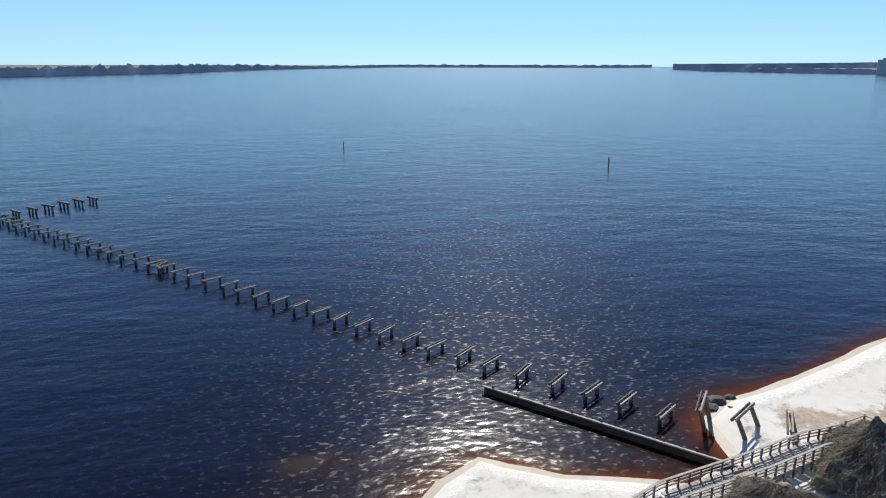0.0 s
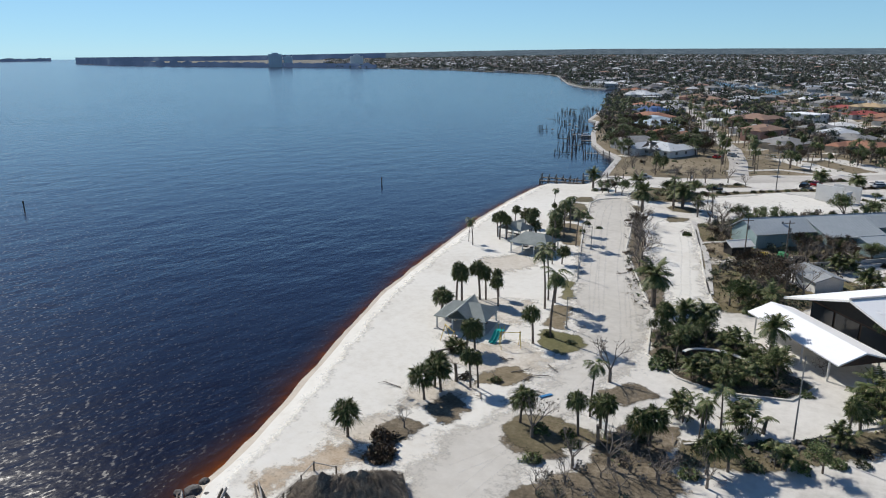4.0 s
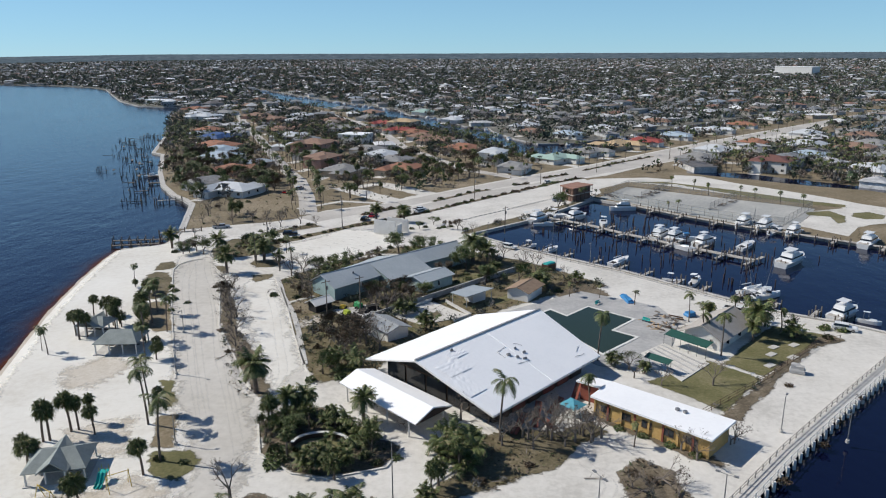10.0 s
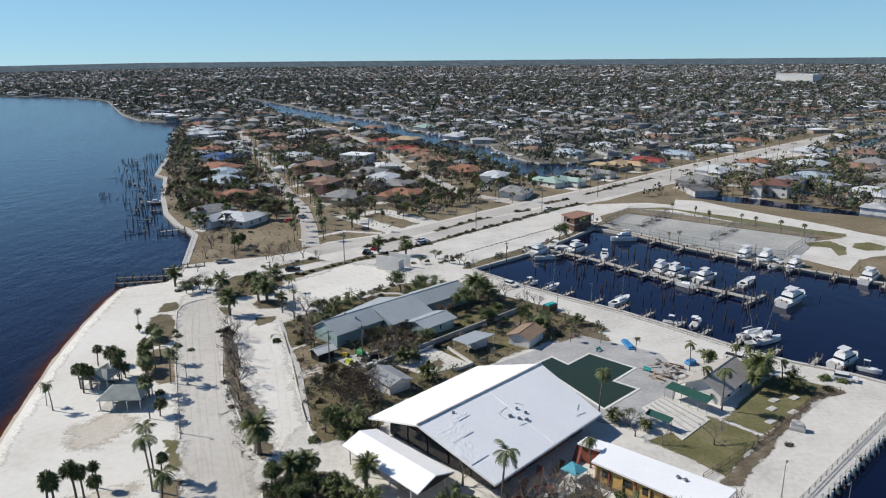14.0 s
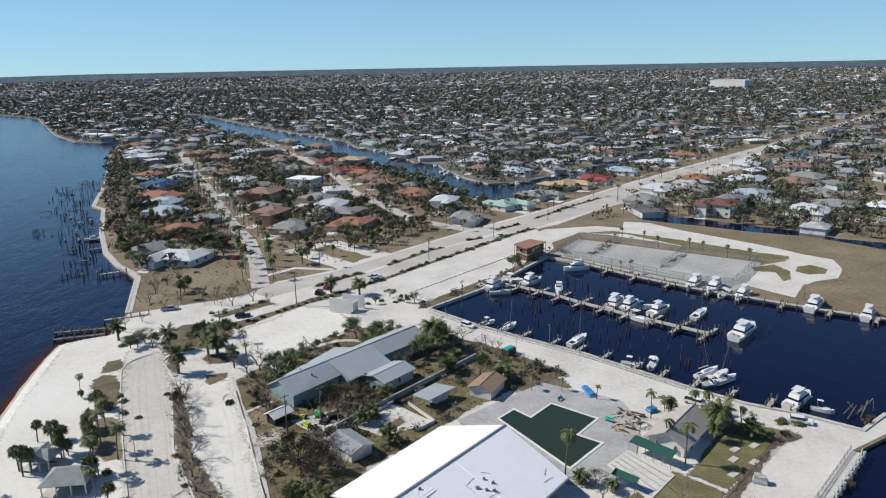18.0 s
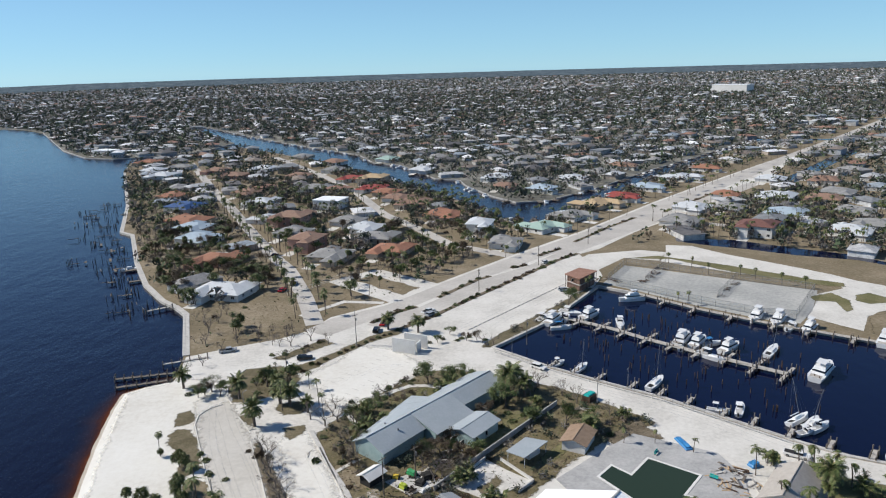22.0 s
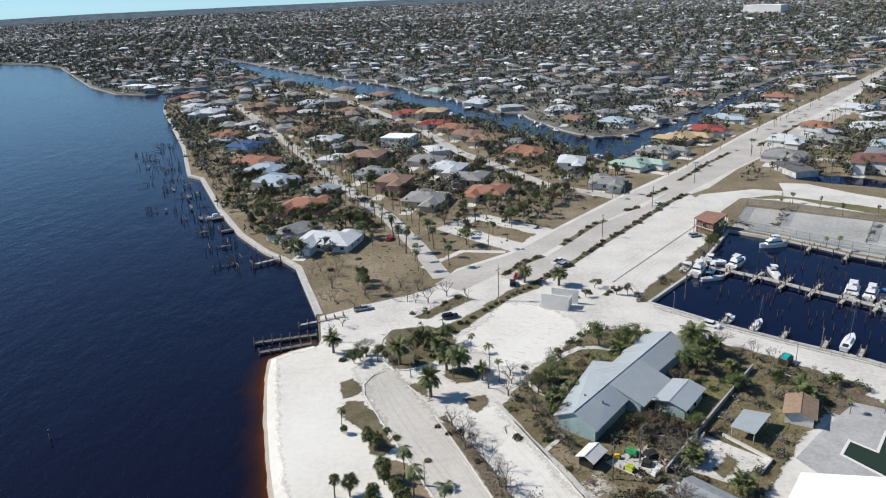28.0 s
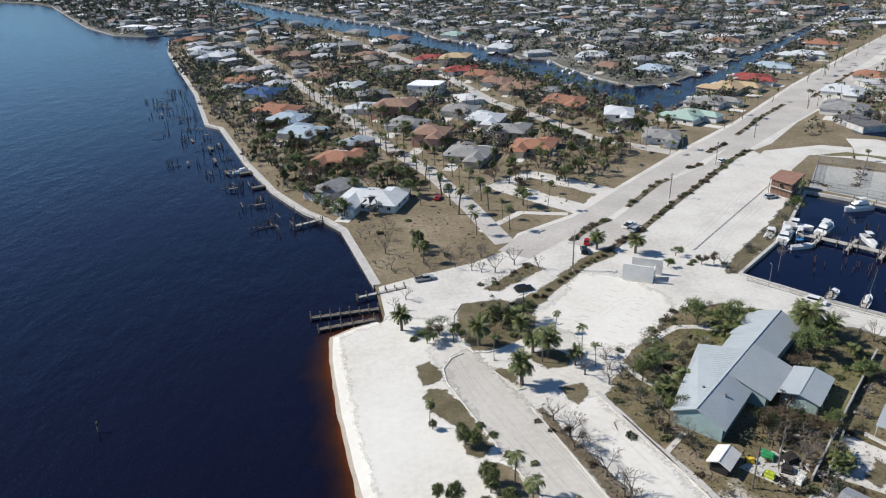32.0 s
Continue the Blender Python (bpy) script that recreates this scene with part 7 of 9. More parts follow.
def hull(m, length, beam, free, z=-0.8):
    """A planing hull: keel line, flared sides, pointed bow towards +x."""
    st = [(-0.5, 0.86), (-0.25, 0.98), (0.0, 1.0), (0.2, 0.9), (0.36, 0.62), (0.46, 0.28), (0.5, 0.03)]
    rows = []
    for u, w in st:
        sheer = free * (1 + 0.35 * max(0, u) * 2)
        rows.append([(u * length, -w * beam / 2, z + sheer), (u * length * 0.97, -w * beam / 2 * 0.78, z + 0.05), (u * length * 0.94, 0, z - 0.35), (u * length * 0.97, w * beam / 2 * 0.78, z + 0.05), (u * length, w * beam / 2, z + sheer)])
    n = len(m.v)
    m.v += [p for r_ in rows for p in r_]
    for i in range(len(rows) - 1):
        for j in range(4):
            m.f.append((n + i * 5 + j, n + (i + 1) * 5 + j, n + (i + 1) * 5 + j + 1, n + i * 5 + j + 1))
            m.k.append(0)
        m.f.append((n + i * 5 + 4, n + (i + 1) * 5 + 4, n + (i + 1) * 5, n + i * 5))
        m.k.append(0)
    m.f.append((n, n + 1, n + 2, n + 3, n + 4))
    m.k.append(0)
    return m


def boat(kind, x, y, rz, length, label, heel=0.0):
    e = thing("boat", label if abs(heel) < 9 else label.replace("moored", "heeled over at its berth"), "boat", x, y, 0, rz, "boats in the basin")
    e.matrix_basis = pose(x, y, 0, heel, 0, rz)
    beam = length * (0.31 if kind != "sail" else 0.28)
    free = 0.09 * length + 0.35
    part("hull", hull(Mesh(), length, beam, free), GELCOAT, e)
    d = -0.8 + free
    if kind == "yacht":
        part("rub_rail", Mesh().box(-length * 0.06, 0, d - 0.02, length * 0.72, beam * 0.97, 0.08), GELCOAT, e)
        part("cabin", Mesh().box(-0.03 * length, 0, d, length * 0.55, beam * 0.8, 1.35, taper=0.84), GELCOAT, e)
        part("window_band", Mesh().box(-0.03 * length, 0, d + 0.62, length * 0.525, beam * 0.765, 0.42, taper=0.945), CABINGLASS, e, "dark tinted cabin windows")
        part("flybridge", Mesh().box(-0.08 * length, 0, d + 1.35, length * 0.36, beam * 0.7, 0.6, taper=0.9), GELCOAT, e)
        part("hardtop", Mesh().box(-0.1 * length, 0, d + 2.85, length * 0.26, beam * 0.58, 0.1), GELCOAT, e)
        for sx in (-0.22, 0.02):
            for sy in (-0.28, 0.28):
                part("strut", Mesh().tube((sx * length, sy * beam, d + 1.7), (sx * length, sy * beam, d + 2.87), 0.04, 0.04, 5), STEEL, e)
        part("cockpit", Mesh().box(-0.42 * length, 0, d + 0.02, length * 0.14, beam * 0.66, 0.05), PLANK, e)
        part("foredeck_hatch", Mesh().box(0.3 * length, 0, d + 0.12, 0.7, 0.7, 0.1), CABINGLASS, e)
        for s in (-1, 1):
            part("bow_rail", Mesh().tube((0.12 * length, s * beam * 0.45, d + 0.75), (0.47 * length, s * beam * 0.12, d + 1.15), 0.03, 0.03, 5), STEEL, e)
    elif kind == "sail":
        part("coachroof", Mesh().box(0.02 * length, 0, d, length * 0.45, beam * 0.55, 0.45, taper=0.85), GELCOAT, e)
        part("cockpit", Mesh().box(-0.34 * length, 0, d + 0.01, length * 0.2, beam * 0.5, 0.04), DARK, e)
        part("mast", Mesh().tube((0.08 * length, 0, d), (0.08 * length, 0, d + length * 1.15), 0.07, 0.05, 6), STEEL, e)
        part("boom", Mesh().tube((0.08 * length, 0, d + 1.1), (-0.35 * length, 0, d + 1.2), 0.05, 0.05, 6), STEEL, e)
        part("furled_sail", Mesh().tube((0.05 * length, 0, d + 1.25), (-0.33 * length, 0, d + 1.33), 0.14, 0.12, 6), GELCOAT, e)
        for q in ((0.49 * length, 0), (-0.48 * length, 0), (0.08 * length, beam * 0.48), (0.08 * length, -beam * 0.48)):
            part("stay", Mesh().tube((*q, d), (0.08 * length, 0, d + length * 1.13), 0.012, 0.012, 3), STEEL, e)
    else:
        part("cuddy", Mesh().box(0.16 * length, 0, d - 0.05, length * 0.34, beam * 0.7, 0.45, taper=0.8), GELCOAT, e)
        part("windscreen", Mesh().box(-0.02 * length, 0, d + 0.3, 0.12, beam * 0.66, 0.5, taper=0.95), CABINGLASS, e)
        part("cockpit", Mesh().box(-0.26 * length, 0, d + 0.01, length * 0.36, beam * 0.62, 0.05), DECK, e)
        part("outboard", Mesh().box(-0.53 * length, 0, d - 0.5, 0.4, 0.45, 0.9, taper=0.8), RUBBER, e)
        part("canopy", Mesh().box(-0.12 * length, 0, d + 1.75, length * 0.26, beam * 0.7, 0.08), GELCOAT if R.random() < 0.7 else BLUEPL, e)
        for sx in (-0.22, -0.03):
            for sy in (-0.3, 0.3):
                part("strut", Mesh().tube((sx * length, sy * beam, d), (sx * length, sy * beam, d + 1.78), 0.03, 0.03, 4), STEEL, e)
    return e


YL, CL, SL = "white motor yacht with a flybridge, moored", "small white open motor boat, moored", "white sailing boat with bare mast, moored"
for x, y, rz, ln in ((97.4, 190.4, 42, 14.5), (102.4, 235.6, -134, 12), (107.4, 230.8, -132, 12.5), (113.2, 222.5, -138, 10.5), (130.4, 209.6, 44, 13), (69.4, 219.6, 50, 12), (73.2, 216.6, 46, 11), (80.6, 210.9, 35, 10.5), (47.3, 246.4, 40, 11), (67.4, 261.2, -177, 10), (33.6, 243.8, 50, 11.5), (89.2, 148.4, 36, 11), (141.2, 199.6, 46, 11)):
    boat("yacht", x, y, rz, ln, YL, R.uniform(-4, 4))
for x, y, rz, ln in ((30.4, 246.4, 50, 8.5), (41.2, 250.4, -38, 8.5), (34.4, 236.4, 3, 7.5), (54.9, 236.7, -103, 9), (71.9, 205.5, -57, 9.5), (108.6, 225.0, 42, 8), (58.8, 172.9, -33, 5.5), (64.4, 172.5, 56, 7), (78.4, 161.3, 27, 7.5), (73.9, 159.6, 15, 6), (26.2, 207.4, 34, 5.5), (92.4, 144.2, -38, 5), (66.6, 214.8, 70, 7), (76.8, 215.2, 10, 7), (144.6, 184, 60, 8), (38.4, 244.6, 60, 7)):
    boat("small", x, y, rz, ln, CL, R.uniform(-12, 12))
for x, y, rz, ln, tip in ((49.2, 190.2, 45, 9.3, 2), (31.8, 203.0, 46, 7.5, 4), (75.6, 165.6, 29, 8.5, -16), (91.6, 206.6, 45, 10, 6), (77.6, 163.2, 40, 8, 10)):
    boat("sail", x, y, rz, ln, SL, tip)
dg = thing("boat_lift_wreck", "tangle of broken lift beams at the basin's corner", "wreck", 100, 141, 0)
for i in range(9):
    part("beam", Mesh().tube((R.uniform(-5, 4), R.uniform(-1, 4), -2), (R.uniform(-5, 4), R.uniform(-1, 4), R.uniform(1, 3.5)), 0.14, 0.13, 6), OLDWOOD, dg)

# ruined private docks along the river
for i in range(13):
    t = i / 12
    p = Vector((-108, 290)).lerp(Vector((-208, 522)), t)
    w = min(((Vector(a).lerp(Vector(b), u)) for a, b in zip(RIVERWALL[2:10], RIVERWALL[3:11]) for u in np.linspace(0, 1, 30)), key=lambda c: (c - p).length)
    e = thing("ruined_dock", "storm-wrecked private dock reduced to leaning piles", "dock", w.x, w.y, 0, 0, "ruined docks along the river")
    L_ = R.uniform(14, 30)
    dirv = Vector((-0.93, -0.36))
    for k in range(R.randint(13, 17)):
        s = R.uniform(3, L_)
        o = Vector((0.36, -0.93)) * R.choice((-4, -2.2, 0, 0, 2, 4.2, 6)) + dirv * s
        part("timber_post", Mesh().tube((o.x, o.y, -3), (o.x + R.uniform(-0.3, 0.3), o.y + R.uniform(-0.3, 0.3), R.uniform(0.2, 2.4)), 0.16, 0.14, 6), OLDWOOD, e)
    for k in range(4):
        s = R.uniform(4, L_)
        o = Vector((0.36, -0.93)) * R.uniform(-3, 4) + dirv * s
        part("cross_beam", Mesh().box(o.x, o.y, R.uniform(-0.5, 0.6), R.uniform(3, 7), R.choice((0.22, 0.3, 1.1)), 0.2, R.choice((21, 111)) + R.uniform(-8, 8)), OLDWOOD, e)
dock([(-105.5, 281), (-114, 276.5)], 1.2, "short timber dock surviving on the river wall", 3, 0.3)
lift = thing("boat_lift", "pale metal boat lift frame standing in the river", "boat lift", -117, 275.5, 0, 25)
for sx in (-2.4, 2.4):
    for sy in (-1.6, 1.6):
        part("timber_post", Mesh().tube((sx, sy, -3), (sx, sy, 1.6), 0.16, 0.15, 6), OLDWOOD, lift)
    part("beam", Mesh().box(sx, 0, 1.2, 0.2, 3.6, 0.25), STEEL, lift)
for x, y in ((-198.1, 93.5), (-141.8, 177), (-256.5, 18.6)):
    e = thing("channel_marker", "lone timber channel marker pile in open water", "marker", x, y, 0, 0, "channel markers")
    part("timber_post", Mesh().tube((0, 0, -3), (0.1, 0, 1.6), 0.2, 0.17, 7), OLDWOOD, e)
    part("board", Mesh().box(0.1, -0.2, 0.9, 0.5, 0.05, 0.5), BROWNWOOD, e)

# south promenade railing above the black canal
rl = thing("promenade_railing", "long white post-and-rail walkway on the canal seawall", "railing", 0, 0, 0)
side = finer(SOUTHWALL[1:6], 2.2)
part("walk", Mesh().kerb(SOUTHWALL[1:6], 2.2, 0, 0.2), CONCRETE, rl, "pale concrete walkway")
for off in (-1.0, 1.0):
    ln = offset_line(side, off)
    for p in ln:
        part("post", Mesh().box(*p, 0.1, 0.14, 0.14, 1.15), WALLWHITE if off < 0 else PLANK, rl)
    for z in (0.6, 1.1):
        part("rail", Mesh().kerb(ln, 0.08, z, z + 0.1), WALLWHITE if off < 0 else PLANK, rl)
outer = offset_line(side, -1.5)
for p in outer:
    part("buttress", Mesh().box(p[0], p[1], -2.5, 0.4, 0.4, 3.3), WALLWHITE, rl)

# ---- lamps, poles, fences, vehicles, loose things ----


def street_lamp(x, y, h, arms, rz):
    e = thing("street_lamp", "slim steel lot lamp on a concrete foot", "street lamp", x, y, 0, rz, "lot lamps")
    part("foot", Mesh().tube((0, 0, 0), (0, 0, 0.5), 0.3, 0.28, 8), CONCRETE, e)
    part("pole", Mesh().tube((0, 0, 0.4), (0, 0, h), 0.1, 0.06, 7), STEEL, e)
    for k in range(arms):
        a = k * 2 * math.pi / max(1, arms)
        c, s = math.cos(a), math.sin(a)
        part("arm", Mesh().tube((0, 0, h - 0.1), (c * 0.9, s * 0.9, h), 0.04, 0.04, 5), STEEL, e)
        part("lamp_head", Mesh().box(c * 1.1, s * 1.1, h - 0.05, 0.55, 0.3, 0.14, math.degrees(a)), STEEL, e)
    return e


for x, y, h, n in ((19.1, 76.4, 6, 2), (34.8, 76.7, 6, 2), (11.6, 71, 5, 4), (-6.5, 77.4, 10, 0), (-40, 94, 5, 1), (-54.4, 138.3, 5, 1), (-48.6, 118, 5, 1), (-60.9, 149, 5, 1), (51.5, 97, 6, 1), (30, 181, 6.5, 1), (-33.9, 230.6, 12, 0), (-62, 190, 5, 1), (14, 216, 5, 1), (40.6, 188, 6, 1), (60, 94, 5, 1)):
    street_lamp(x, y, h, n, R.uniform(0, 360))


def utility_pole(x, y, h, rz, arms=1):
    e = thing("utility_pole", "weathered timber utility pole with a crossarm", "utility pole", x, y, 0, rz, "utility poles")
    part("pole", Mesh().tube((0, 0, 0), (0, 0, h), 0.15, 0.1, 8), OLDWOOD, e)
    for k in range(arms):
        part("crossarm", Mesh().box(0, 0, h - 0.6 - 0.9 * k, 2.2, 0.12, 0.14), OLDWOOD, e)
    part("transformer", Mesh().tube((0.3, 0, h - 2.4), (0.3, 0, h - 1.5), 0.22, 0.22, 9), STEEL, e)
    return e


POLES = ((-25.6, 146.2, 9, 40), (-18.8, 150.6, 8.5, 40), (-33.9, 231.2, 10.5, 45), (19.9, 222.4, 9, 40), (-52.6, 205.4, 8, 20), (12.6, 280.6, 9, 45), (43.6, 313.4, 9, 45), (75.4, 345.8, 9, 45))
for x, y, h, rz in POLES:
    utility_pole(x, y, h, rz)


def fence(line, h, label, mat=STEEL, step=2.5, infill=None):
    e = thing("fence", label, "fence", 0, 0, 0)
    pts = finer(line, step)
    for p in pts:
        part("post", Mesh().tube((*p, 0), (*p, h), 0.05, 0.05, 5), mat, e)
    for z in (0.15, h * 0.5, h - 0.08):
        part("rail", Mesh().kerb(pts, 0.05, z, z + 0.06), mat, e)
    if infill:
        for a, b in zip(line, line[1:]):
            part("mesh_panel", Mesh().add([(*a, 0.1), (*b, 0.1), (*b, h - 0.05), (*a, h - 0.05)], [(0, 1, 2, 3)]), infill, e)
    return e


fence([(41.4, 102.4), (57.6, 115.4), (74, 130.6), (80, 133)], 1.2, "dark low fence along the promenade lot", BROWNWOOD)
fence([(9, 218), (21.5, 203.6), (33.6, 191.4), (46.8, 179.4), (57.8, 166.4), (67.8, 154.4)], 1.3, "chain-link fence along the marina road")
bw2 = thing("boundary_wall", "long grey boundary wall beside the green lawn", "wall", 0, 0, 0)
part("panel", Mesh().kerb([(19.3, 181), (2.3, 164.1), (-15.2, 146.5)], 0.22, 0, 1.3), DECK, bw2)
part("cap", Mesh().kerb([(19.3, 181), (2.3, 164.1), (-15.2, 146.5)], 0.32, 1.3, 1.38), DECK, bw2)
for line in ([(66, 285), (81.4, 307.4), (138, 259.5), (115.4, 233.4)], [(79.4, 279.4), (97, 302.4)], [(98.6, 256.6), (116.6, 278.4)]):
    fence(line, 3.0, "tall sagging chain-link fence of the courts", STEEL, 4.5, CHAINLINK)
fence([(67.2, 278.4), (75.6, 269.4), (90, 251.4), (104, 236.6), (114.4, 231.6)], 3.0, "tall court fence hung with torn silvery mesh", STEEL, 4.5, WINDSCREEN)
for x, y, n in ((80, 281, 9), (84, 287, 9), (88, 292, 9), (93, 298, 8), (101, 260, 5), (106, 266, 5), (70, 283, 8), (112, 272, 4), (68, 287, 6)):
    e = thing("wreckage_heap", "heap of collapsed fence posts and broken boards", "debris", x, y, 0.06, R.uniform(0, 180), "heaps of wreckage")
    for k in range(n):
        part("board", Mesh().box(R.uniform(-2, 2), R.uniform(-1.5, 1.5), R.uniform(0, 0.5), R.uniform(1.5, 4.5), R.uniform(0.15, 0.5), 0.12, R.uniform(0, 180)), R.choice((OLDWOOD, PLANK, BROWNWOOD)), e)
for x, y, n in ((-17, 153, 9), (-12.5, 157.5, 9), (-9.6, 163, 8), (-14, 149.5, 7), (24, 177, 6), (46.5, 140, 8), (50.5, 143.6, 8), (48, 146, 6), (58, 283, 8), (61.5, 286, 8)):
    e = thing("debris_heap", "heap of storm-broken boards, branches and scrap", "debris", x, y, 0.15, R.uniform(0, 180), "heaps of storm debris")
    for k in range(n):
        part("board", Mesh().box(R.uniform(-1.8, 1.8), R.uniform(-1.5, 1.5), R.uniform(0, 0.6), R.uniform(0.8, 3.2), R.uniform(0.12, 0.6), 0.1, R.uniform(0, 180)), R.choice((OLDWOOD, PLANK, BROWNWOOD, CONCRETE)), e)
stop = Mesh().box(0, 0, 0, 1.8, 0.3, 0.2, taper=0.85)
stop_data = stop.mesh("wheel_stop", DECK)
for i in range(30):
    q = Vector((3.5, 238.6)).lerp(Vector((59.2, 295.1)), (i + 0.3) / 30)
    ob = new("wheel_stop", stop_data)
    ob.matrix_basis = pose(q.x, q.y, 0.08, 0, 0, 45 + R.uniform(-6, 6))
    tagged(ob, "low grey concrete wheel stop on the sandy lot", "wheel stop", "wheel stops")
fence([(-63, 288), (-56, 293.5), (-47, 304), (-34, 317)], 1.8, "white masonry boundary wall with posts", WALLWHITE, 3)


def car(kind, x, y, rz, mat, label):
    e = thing("car", label, "car", x, y, 0.12, rz, "parked cars")
    ln, w, h = {"car": (4.5, 1.8, 0.72), "suv": (4.8, 1.9, 0.85), "pickup": (5.6, 1.95, 0.85), "van": (5.2, 2.0, 0.95)}[kind]
    b = Mesh()
    prof = [(-0.5, 0.3, h), (-0.47, 0.25, h + 0.02), (0.47, 0.25, h - 0.08), (0.5, 0.32, h - 0.2)]
    for (u0, l0, t0), (u1, l1, t1) in zip(prof, prof[1:]):
        b.add([(u0 * ln, s * w / 2, z) for s, z in ((-1, l0), (1, l0), (1, t0), (-1, t0))] + [(u1 * ln, s * w / 2, z) for s, z in ((-1, l1), (1, l1), (1, t1), (-1, t1))],
              [(0, 1, 2, 3), (4, 7, 6, 5), (0, 4, 5, 1), (1, 5, 6, 2), (2, 6, 7, 3), (3, 7, 4, 0)])
    part("body", b, mat, e)
    cabs = {"car": (-0.06, 0.5), "suv": (-0.14, 0.62), "pickup": (0.06, 0.34), "van": (-0.1, 0.72)}[kind]
    part("greenhouse", Mesh().box(cabs[0] * ln, 0, h, cabs[1] * ln, w * 0.9, 0.5, taper=0.86), CABINGLASS, e)
    part("roof", Mesh().box(cabs[0] * ln, 0, h + 0.5, cabs[1] * ln * 0.86, w * 0.78, 0.06), mat, e)
    if kind == "pickup":
        part("bed", Mesh().box(-0.29 * ln, 0, h + 0.03, 0.34 * ln, w * 0.8, 0.04), DARK, e)
    for sx in (-0.32, 0.32):
        for sy in (-0.46, 0.46):
            wh = part("wheel", Mesh().tube((sx * ln, sy * w - 0.1, 0.22), (sx * ln, sy * w + 0.1, 0.22), 0.34, 0.34, 12), RUBBER, e)
            part("rim", Mesh().tube((sx * ln, sy * w - 0.11, 0.22), (sx * ln, sy * w + 0.11, 0.22), 0.2, 0.2, 8), STEEL, wh)
    for sy in (-0.36, 0.36):
        part("headlight", Mesh().box(0.497 * ln, sy * w, h - 0.32, 0.05, 0.34, 0.14), GELCOAT, e)
    return e


def gloss(name, c):
    return paint(name, c, tuple(min(1, v * 1.15) for v in c), 0.6, 0.25, fine=4, bump=0)


RED, SILVER, BLACK, WHITEP = gloss("red_car_paint", (0.33, 0.012, 0.015)), gloss("silver_car_paint", (0.32, 0.34, 0.36)), gloss("black_car_paint", (0.012, 0.012, 0.014)), gloss("white_car_paint", (0.68, 0.68, 0.67))
car("pickup", -74.6, 231.4, 14, SILVER, "silver pickup truck parked on the sand")
car("suv", -49.4, 221.5, 12, BLACK, "black car parked beside the planted island")
car("car", -25.1, 248.2, 70, RED, "red car parked by the boulevard")
car("pickup", -9.0, 258.6, 40, WHITEP, "white pickup truck parked on the boulevard")
car("suv", -8.0, 255.2, 40, SILVER, "silver car parked beside a white pickup")
car("suv", -27.6, 242.4, 80, BLACK, "black car on the pale road")
car("suv", 45.4, 274.8, 10, SILVER, "silver car parked by the marina office")
car("car", 47.2, 316, 35, WHITEP, "white car on the boulevard")
car("car", -65.8, 293.8, 70, RED, "red car in a driveway")
car("suv", 19.7, 204.3, -45, WHITEP, "white car parked by the basin")
car("car", -77, 352, 60, BLACK, "dark car on the palm street")
car("suv", -62, 302, 75, SILVER, "silver car in a driveway")
car("pickup", 65.6, 149.4, -38, WHITEP, "white pickup truck parked behind the clubhouse")
car("suv", 84, 138.6, -30, WHITEP, "white car near the promenade")
for x, y, w, l, h, rz, mat, nm, lab in ((64.1, 118, 1.6, 2.6, 1.4, 60, DECK, "dumpster", "grey steel waste skip on the lot"), (43.1, 157.6, 1.5, 5.6, 0.7, 6, BLUEPL, "upturned_dinghy", "bright blue upturned dinghy on the deck"),
                               (54.4, 147, 2.2, 1.6, 0.9, 20, BLUEPL, "tarpaulin", "bright blue tarpaulin heap by the patio"),
                               (-19.5, 153, 2.6, 1.2, 1.1, 130, paint("green_cart_paint", (0.02, 0.22, 0.07), (0.03, 0.28, 0.1), 0.8, 0.5), "utility_cart", "bright green utility cart in the yard"), (-16.2, 151.8, 3.0, 2.2, 1.0, 20, DARK, "tarpaulin", "black tarpaulin over scrap in the yard"), (-17.9, 149.4, 2.0, 1.8, 0.8, 60, DARK, "tarpaulin", "black tarpaulin over scrap in the yard"), (-17, 146.7, 2.6, 1.0, 0.7, 40, WALLWHITE, "tarpaulin", "white plastic sheeting heaped in the yard"), (-21.5, 148.3, 1.9, 1.2, 1.0, 130, paint("lime_paint", (0.35, 0.42, 0.03), (0.45, 0.52, 0.06), 0.8, 0.5), "small_tractor", "lime-yellow compact tractor parked in the yard"), (-23.0, 152.2, 1.5, 0.9, 0.9, -20, YELLOWPL, "small_tractor", "yellow compact mower parked in the yard"), (-32.9, 72.4, 1.8, 0.5, 0.06, 60, BLUEPL, "tarpaulin", "flattened blue tarpaulin on the road")):
    e = thing(nm, lab, nm.replace("_", " "), x, y, 0.15, rz)
    bm = bmesh.new()
    bmesh.ops.create_cube(bm, size=1)
    bmesh.ops.subdivide_edges(bm, edges=bm.edges[:], cuts=4, use_grid_fill=True)
    for v in bm.verts:
        k = 1 + 0.25 * noise.noise(v.co * 3 + Vector((x, y, 0)))
        v.co = Vector((v.co.x * w * (1 if v.co.z < 0 else 0.82), v.co.y * l * (1 if v.co.z < 0 else 0.85), (v.co.z + 0.5) * h * k))
    me = bpy.data.meshes.new("body")
    bm.to_mesh(me)
    bm.free()
    me.materials.append(mat)
    part("body", me, mat, e)
    if nm == "small_tractor" or nm == "utility_cart":
        for sx in (-0.5, 0.5):
            for sy in (-0.35, 0.35):
                part("wheel", Mesh().tube((sx * w - 0.1, sy * l, 0.25), (sx * w + 0.1, sy * l, 0.25), 0.3, 0.3, 10), RUBBER, e)
# patio furniture and debris near the clubhouse
TANBOARD = paint("tan_board", (0.42, 0.29, 0.17), (0.55, 0.40, 0.25), 1.0, 0.9)
